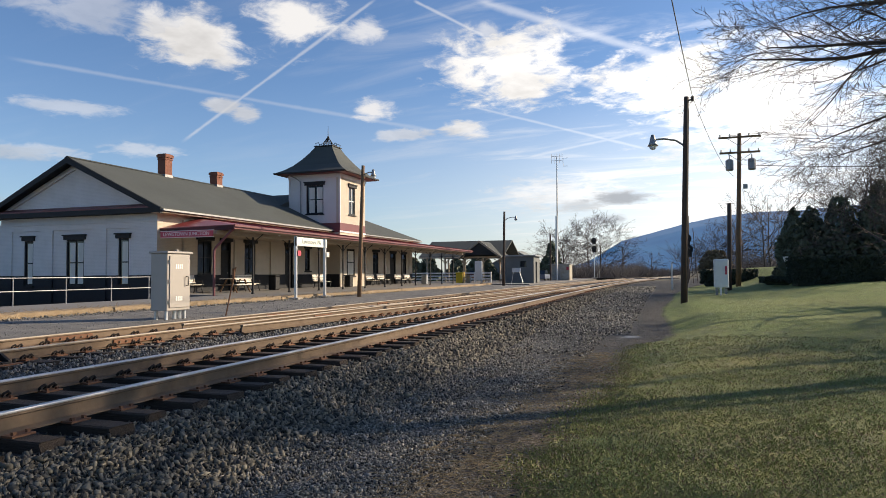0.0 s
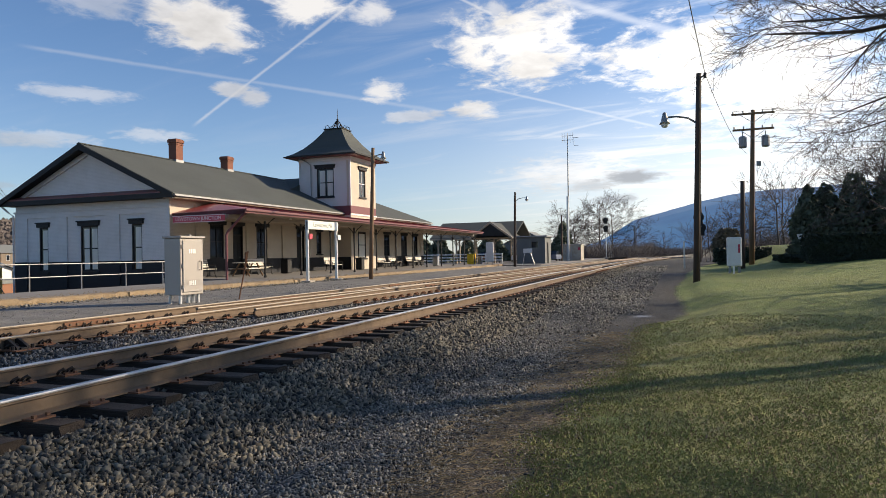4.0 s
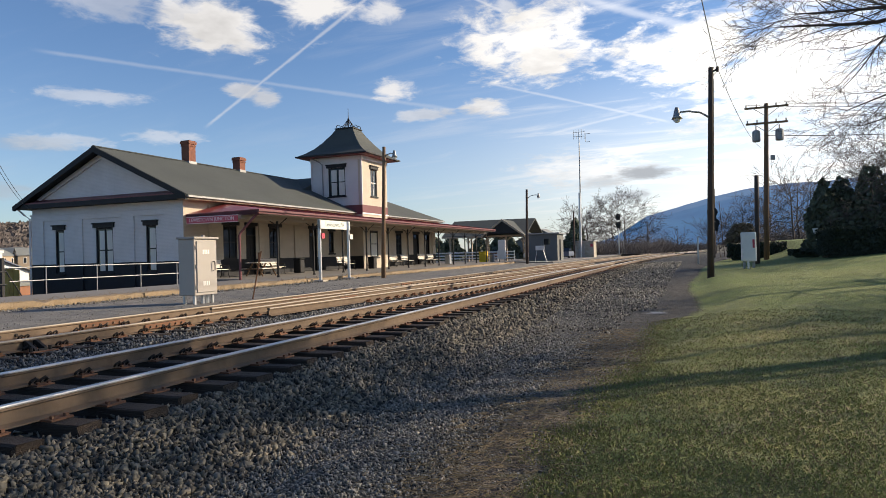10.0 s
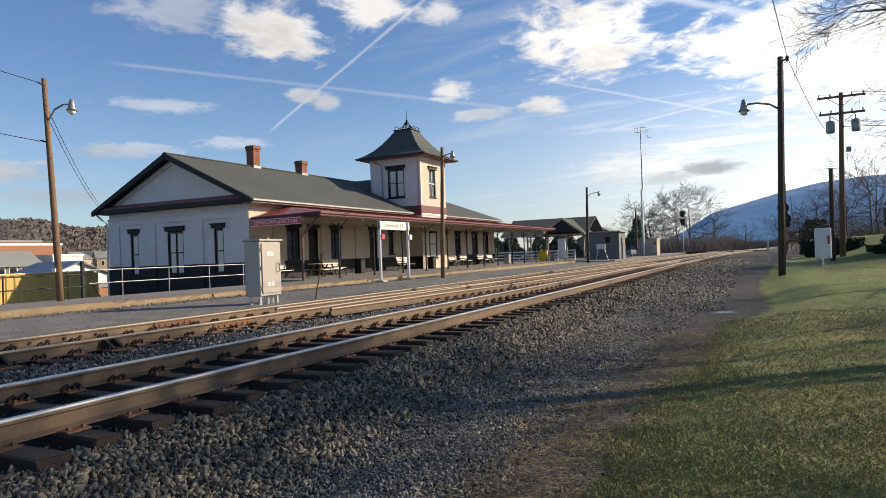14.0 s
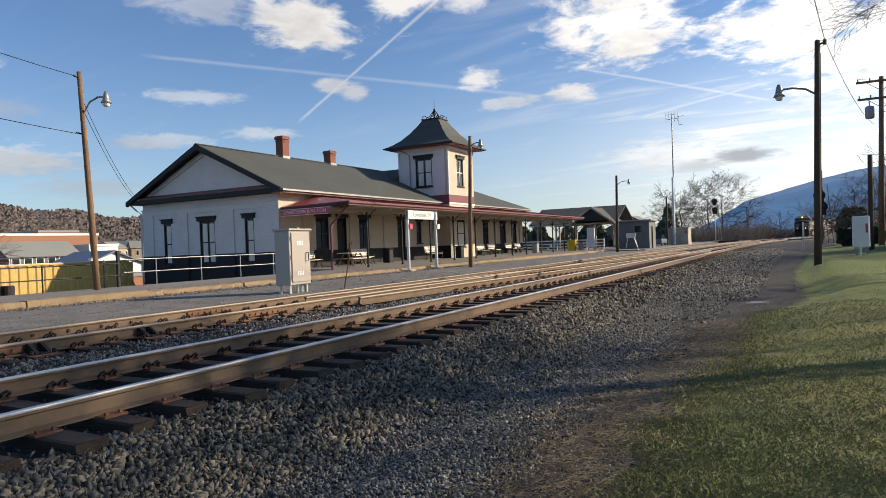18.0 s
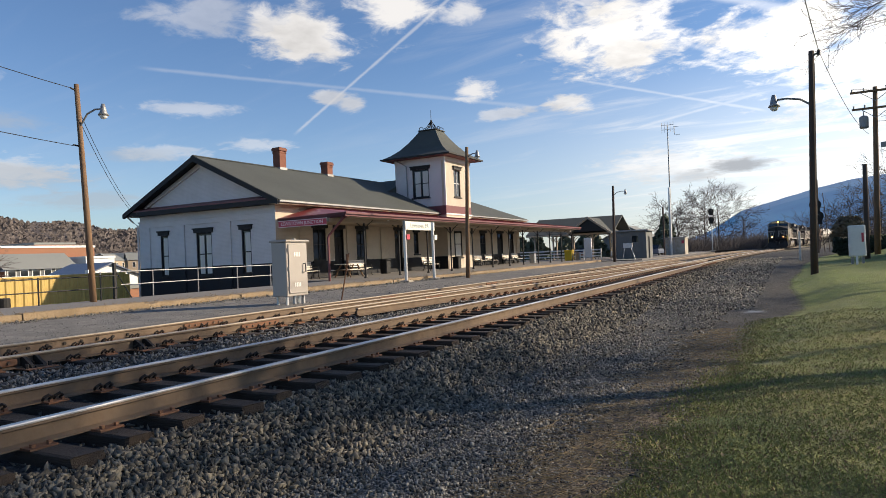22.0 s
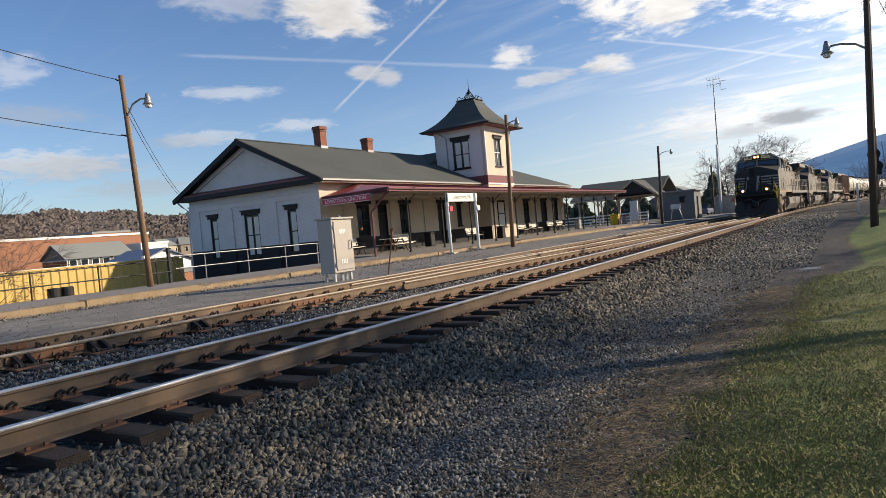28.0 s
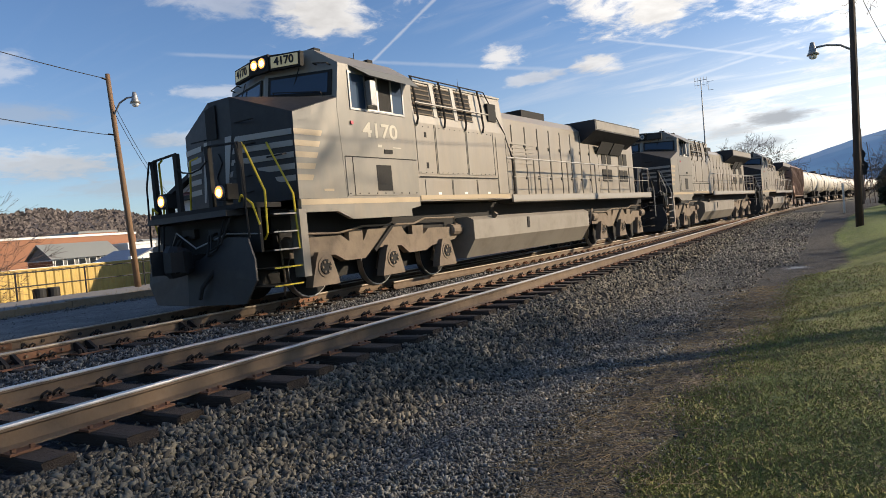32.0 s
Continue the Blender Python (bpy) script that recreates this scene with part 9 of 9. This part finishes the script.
def make_tank_car():
    L = 17.0
    o = thing("tank_car", (0, 0, 0), "long dusty white tank car on two trucks", "tank car", "tank cars")
    r, zc = 1.5, 2.95
    pts = [(0, 0.5 + d, zc) for d in (0, 0.12, 0.35, 0.7)] + [(0, L - 0.5 - d, zc) for d in (0.7, 0.35, 0.12, 0)]
    part("tank", tubes((pts, [0.6, 1.1, 1.38, r, r, 1.38, 1.1, 0.6], 28)), TANK_WHITE, o, "cylindrical tank shell", smooth=True)
    for y in (1.4, 4.6, 7.6, 9.4, 12.4, 15.6):
        part("tank_band", tubes(([(0, y, zc), (0, y + 0.09, zc)], r + 0.015, 28)), UNDER_DARK if y in (7.6, 9.4) else TANK_WHITE, o)
    part("sill", boxes((-0.35, 0.35, 0.1, L - 0.1, 0.95, 1.35), (-1.35, 1.35, 0.15, 0.9, 1.1, 1.3), (-1.35, 1.35, L - 0.9, L - 0.15, 1.1, 1.3)), UNDER_DARK, o)
    for y in (2.2, L - 2.2):
        part("saddle", boxes((-1.2, 1.2, y - 0.35, y + 0.35, 1.0, 1.75)), UNDER_DARK, o)
        car_truck(o, y)
    part("dome", tubes(([(0, L / 2, 4.4), (0, L / 2, 4.75), (0, L / 2, 4.8)], [0.5, 0.5, 0.3], 14)), UNDER_DARK, o, "dark valve dome")
    part("platform", boxes((-0.9, 0.9, L / 2 - 1.1, L / 2 + 1.1, 4.42, 4.46)), UNDER_DARK, o)
    for s in (-1, 1):
        part("top_rail", tubes(([(s * 0.9, L / 2 - 1.1, 4.46), (s * 0.9, L / 2 - 1.1, 5.0), (s * 0.9, L / 2 + 1.1, 5.0), (s * 0.9, L / 2 + 1.1, 4.46)], 0.025, 5)), UNDER_DARK, o)
        part("ladder", tubes(([(s * 1.5, L / 2 - 0.2, 1.2), (s * 1.55, L / 2 - 0.2, 3.0), (s * 0.95, L / 2 - 0.2, 4.4)], 0.022, 5), ([(s * 1.5, L / 2 + 0.2, 1.2), (s * 1.55, L / 2 + 0.2, 3.0), (s * 0.95, L / 2 + 0.2, 4.4)], 0.022, 5)), UNDER_DARK, o)
        part("handrail", tubes(([(s * 1.56, 0.8, 2.1), (s * 1.56, L - 0.8, 2.1)], 0.02, 5)), UNDER_DARK, o)
        part("end_rail", tubes(([(s * 1.2, 0.2, 1.3), (s * 1.2, 0.2, 2.3), (0, 0.2, 2.3)], 0.02, 5), ([(s * 1.2, L - 0.2, 1.3), (s * 1.2, L - 0.2, 2.3), (0, L - 0.2, 2.3)], 0.02, 5)), UNDER_DARK, o)
    part("coupler", boxes((-0.15, 0.15, -0.35, 0.2, 0.75, 1.05), (-0.15, 0.15, L - 0.2, L + 0.35, 0.75, 1.05)), UNDER_DARK, o)
    return o


def make_hopper():
    L = 13.0
    o = thing("covered_hopper", (0, 0, 0), "brown ribbed covered hopper car", "hopper car")
    part("body", hull(bmesh.new(), [(0.3, [(-1.5, 2.2), (1.5, 2.2), (1.5, 4.2), (0.9, 4.6), (-0.9, 4.6), (-1.5, 4.2)]), (2.2, [(-1.5, 1.2), (1.5, 1.2), (1.5, 4.2), (0.9, 4.6), (-0.9, 4.6), (-1.5, 4.2)]),
                                    (L - 2.2, [(-1.5, 1.2), (1.5, 1.2), (1.5, 4.2), (0.9, 4.6), (-0.9, 4.6), (-1.5, 4.2)]), (L - 0.3, [(-1.5, 2.2), (1.5, 2.2), (1.5, 4.2), (0.9, 4.6), (-0.9, 4.6), (-1.5, 4.2)])]), HOPPER_BROWN, o)
    for s in (-1, 1):
        for k in range(14):
            y = 0.5 + k * 0.92
            part("rib", side_boxes(s, (1.5, 1.56, y - 0.04, y + 0.04, 2.25 if 2 > y or y > 11 else 1.3, 4.2)), HOPPER_BROWN, o)
    part("sill", boxes((-0.35, 0.35, 0.0, L, 0.95, 1.3), (-1.4, 1.4, 0.1, 0.4, 1.05, 1.35), (-1.4, 1.4, L - 0.4, L - 0.1, 1.05, 1.35)), UNDER_DARK, o)
    part("chute", boxes((-0.9, 0.9, 4.0, 5.6, 0.4, 1.25), (-0.9, 0.9, 7.4, 9.0, 0.4, 1.25)), HOPPER_BROWN, o)
    part("end_ladder", tubes(*[([(1.3, 0.25, 1.4 + 0.35 * k), (0.8, 0.25, 1.4 + 0.35 * k)], 0.02, 5) for k in range(8)]), UNDER_DARK, o)
    for y in (1.7, L - 1.7):
        car_truck(o, y)
    return o


TRAIN = []


def make_train():
    TRAIN.append((make_loco("4170", "dusty black freight locomotive with cream nose stripes and lit headlights", spin=True), 0.0, 4.15, 18.1))
    TRAIN.append((make_loco("", "second black freight locomotive with a tall radiator wing", True), 22.6, 4.15, 18.1))
    TRAIN.append((make_loco("", "third black freight locomotive ahead of the hopper car", True), 45.2, 4.15, 18.1))
    TRAIN.append((make_hopper(), 68.0, 1.7, 11.3))
    car = make_tank_car()
    TRAIN.append((car, 81.5, 2.2, 14.8))
    for k in range(1, 13):
        TRAIN.append((copy_thing(car, Matrix.Identity(4)), 81.5 + 17.8 * k, 2.2, 14.8))


def front_y(t):
    """Where the leading coupler is at t seconds, along the line."""
    return 7.35 + 11.75 * (32.0 - t)


def vehicle_pose(y_front, a, b):
    """The pose of a vehicle whose two trucks, a and b metres behind its front, are on the rails."""
    ya, yb = y_front + a, y_front + b
    xa, xb = cross_x(ya), cross_x(yb)
    turn = math.atan2(xa - xb, yb - ya)
    return Matrix.Translation((xa + math.sin(turn) * a, ya - math.cos(turn) * a, 0.0)) @ Matrix.Rotation(turn, 4, "Z")


make_train()


def motions():
    """The train rolls in from the distance over the crossover."""
    times = [0.0, 4.0, 8.0] + [10.0 + 1.0 * i for i in range(10)] + [20.0 + 0.5 * i for i in range(25)]
    for ob, back, a, b in TRAIN:
        walk(ob, [(t, vehicle_pose(front_y(t) + back, a, b)) for t in times])
    for ob, y in WHEELSETS:
        walk(ob, [(k / 30.0, pose(0, y, 0.535) @ Matrix.Rotation((front_y(k / 30.0)) / 0.535, 4, "X")) for k in range(961)])


motions()
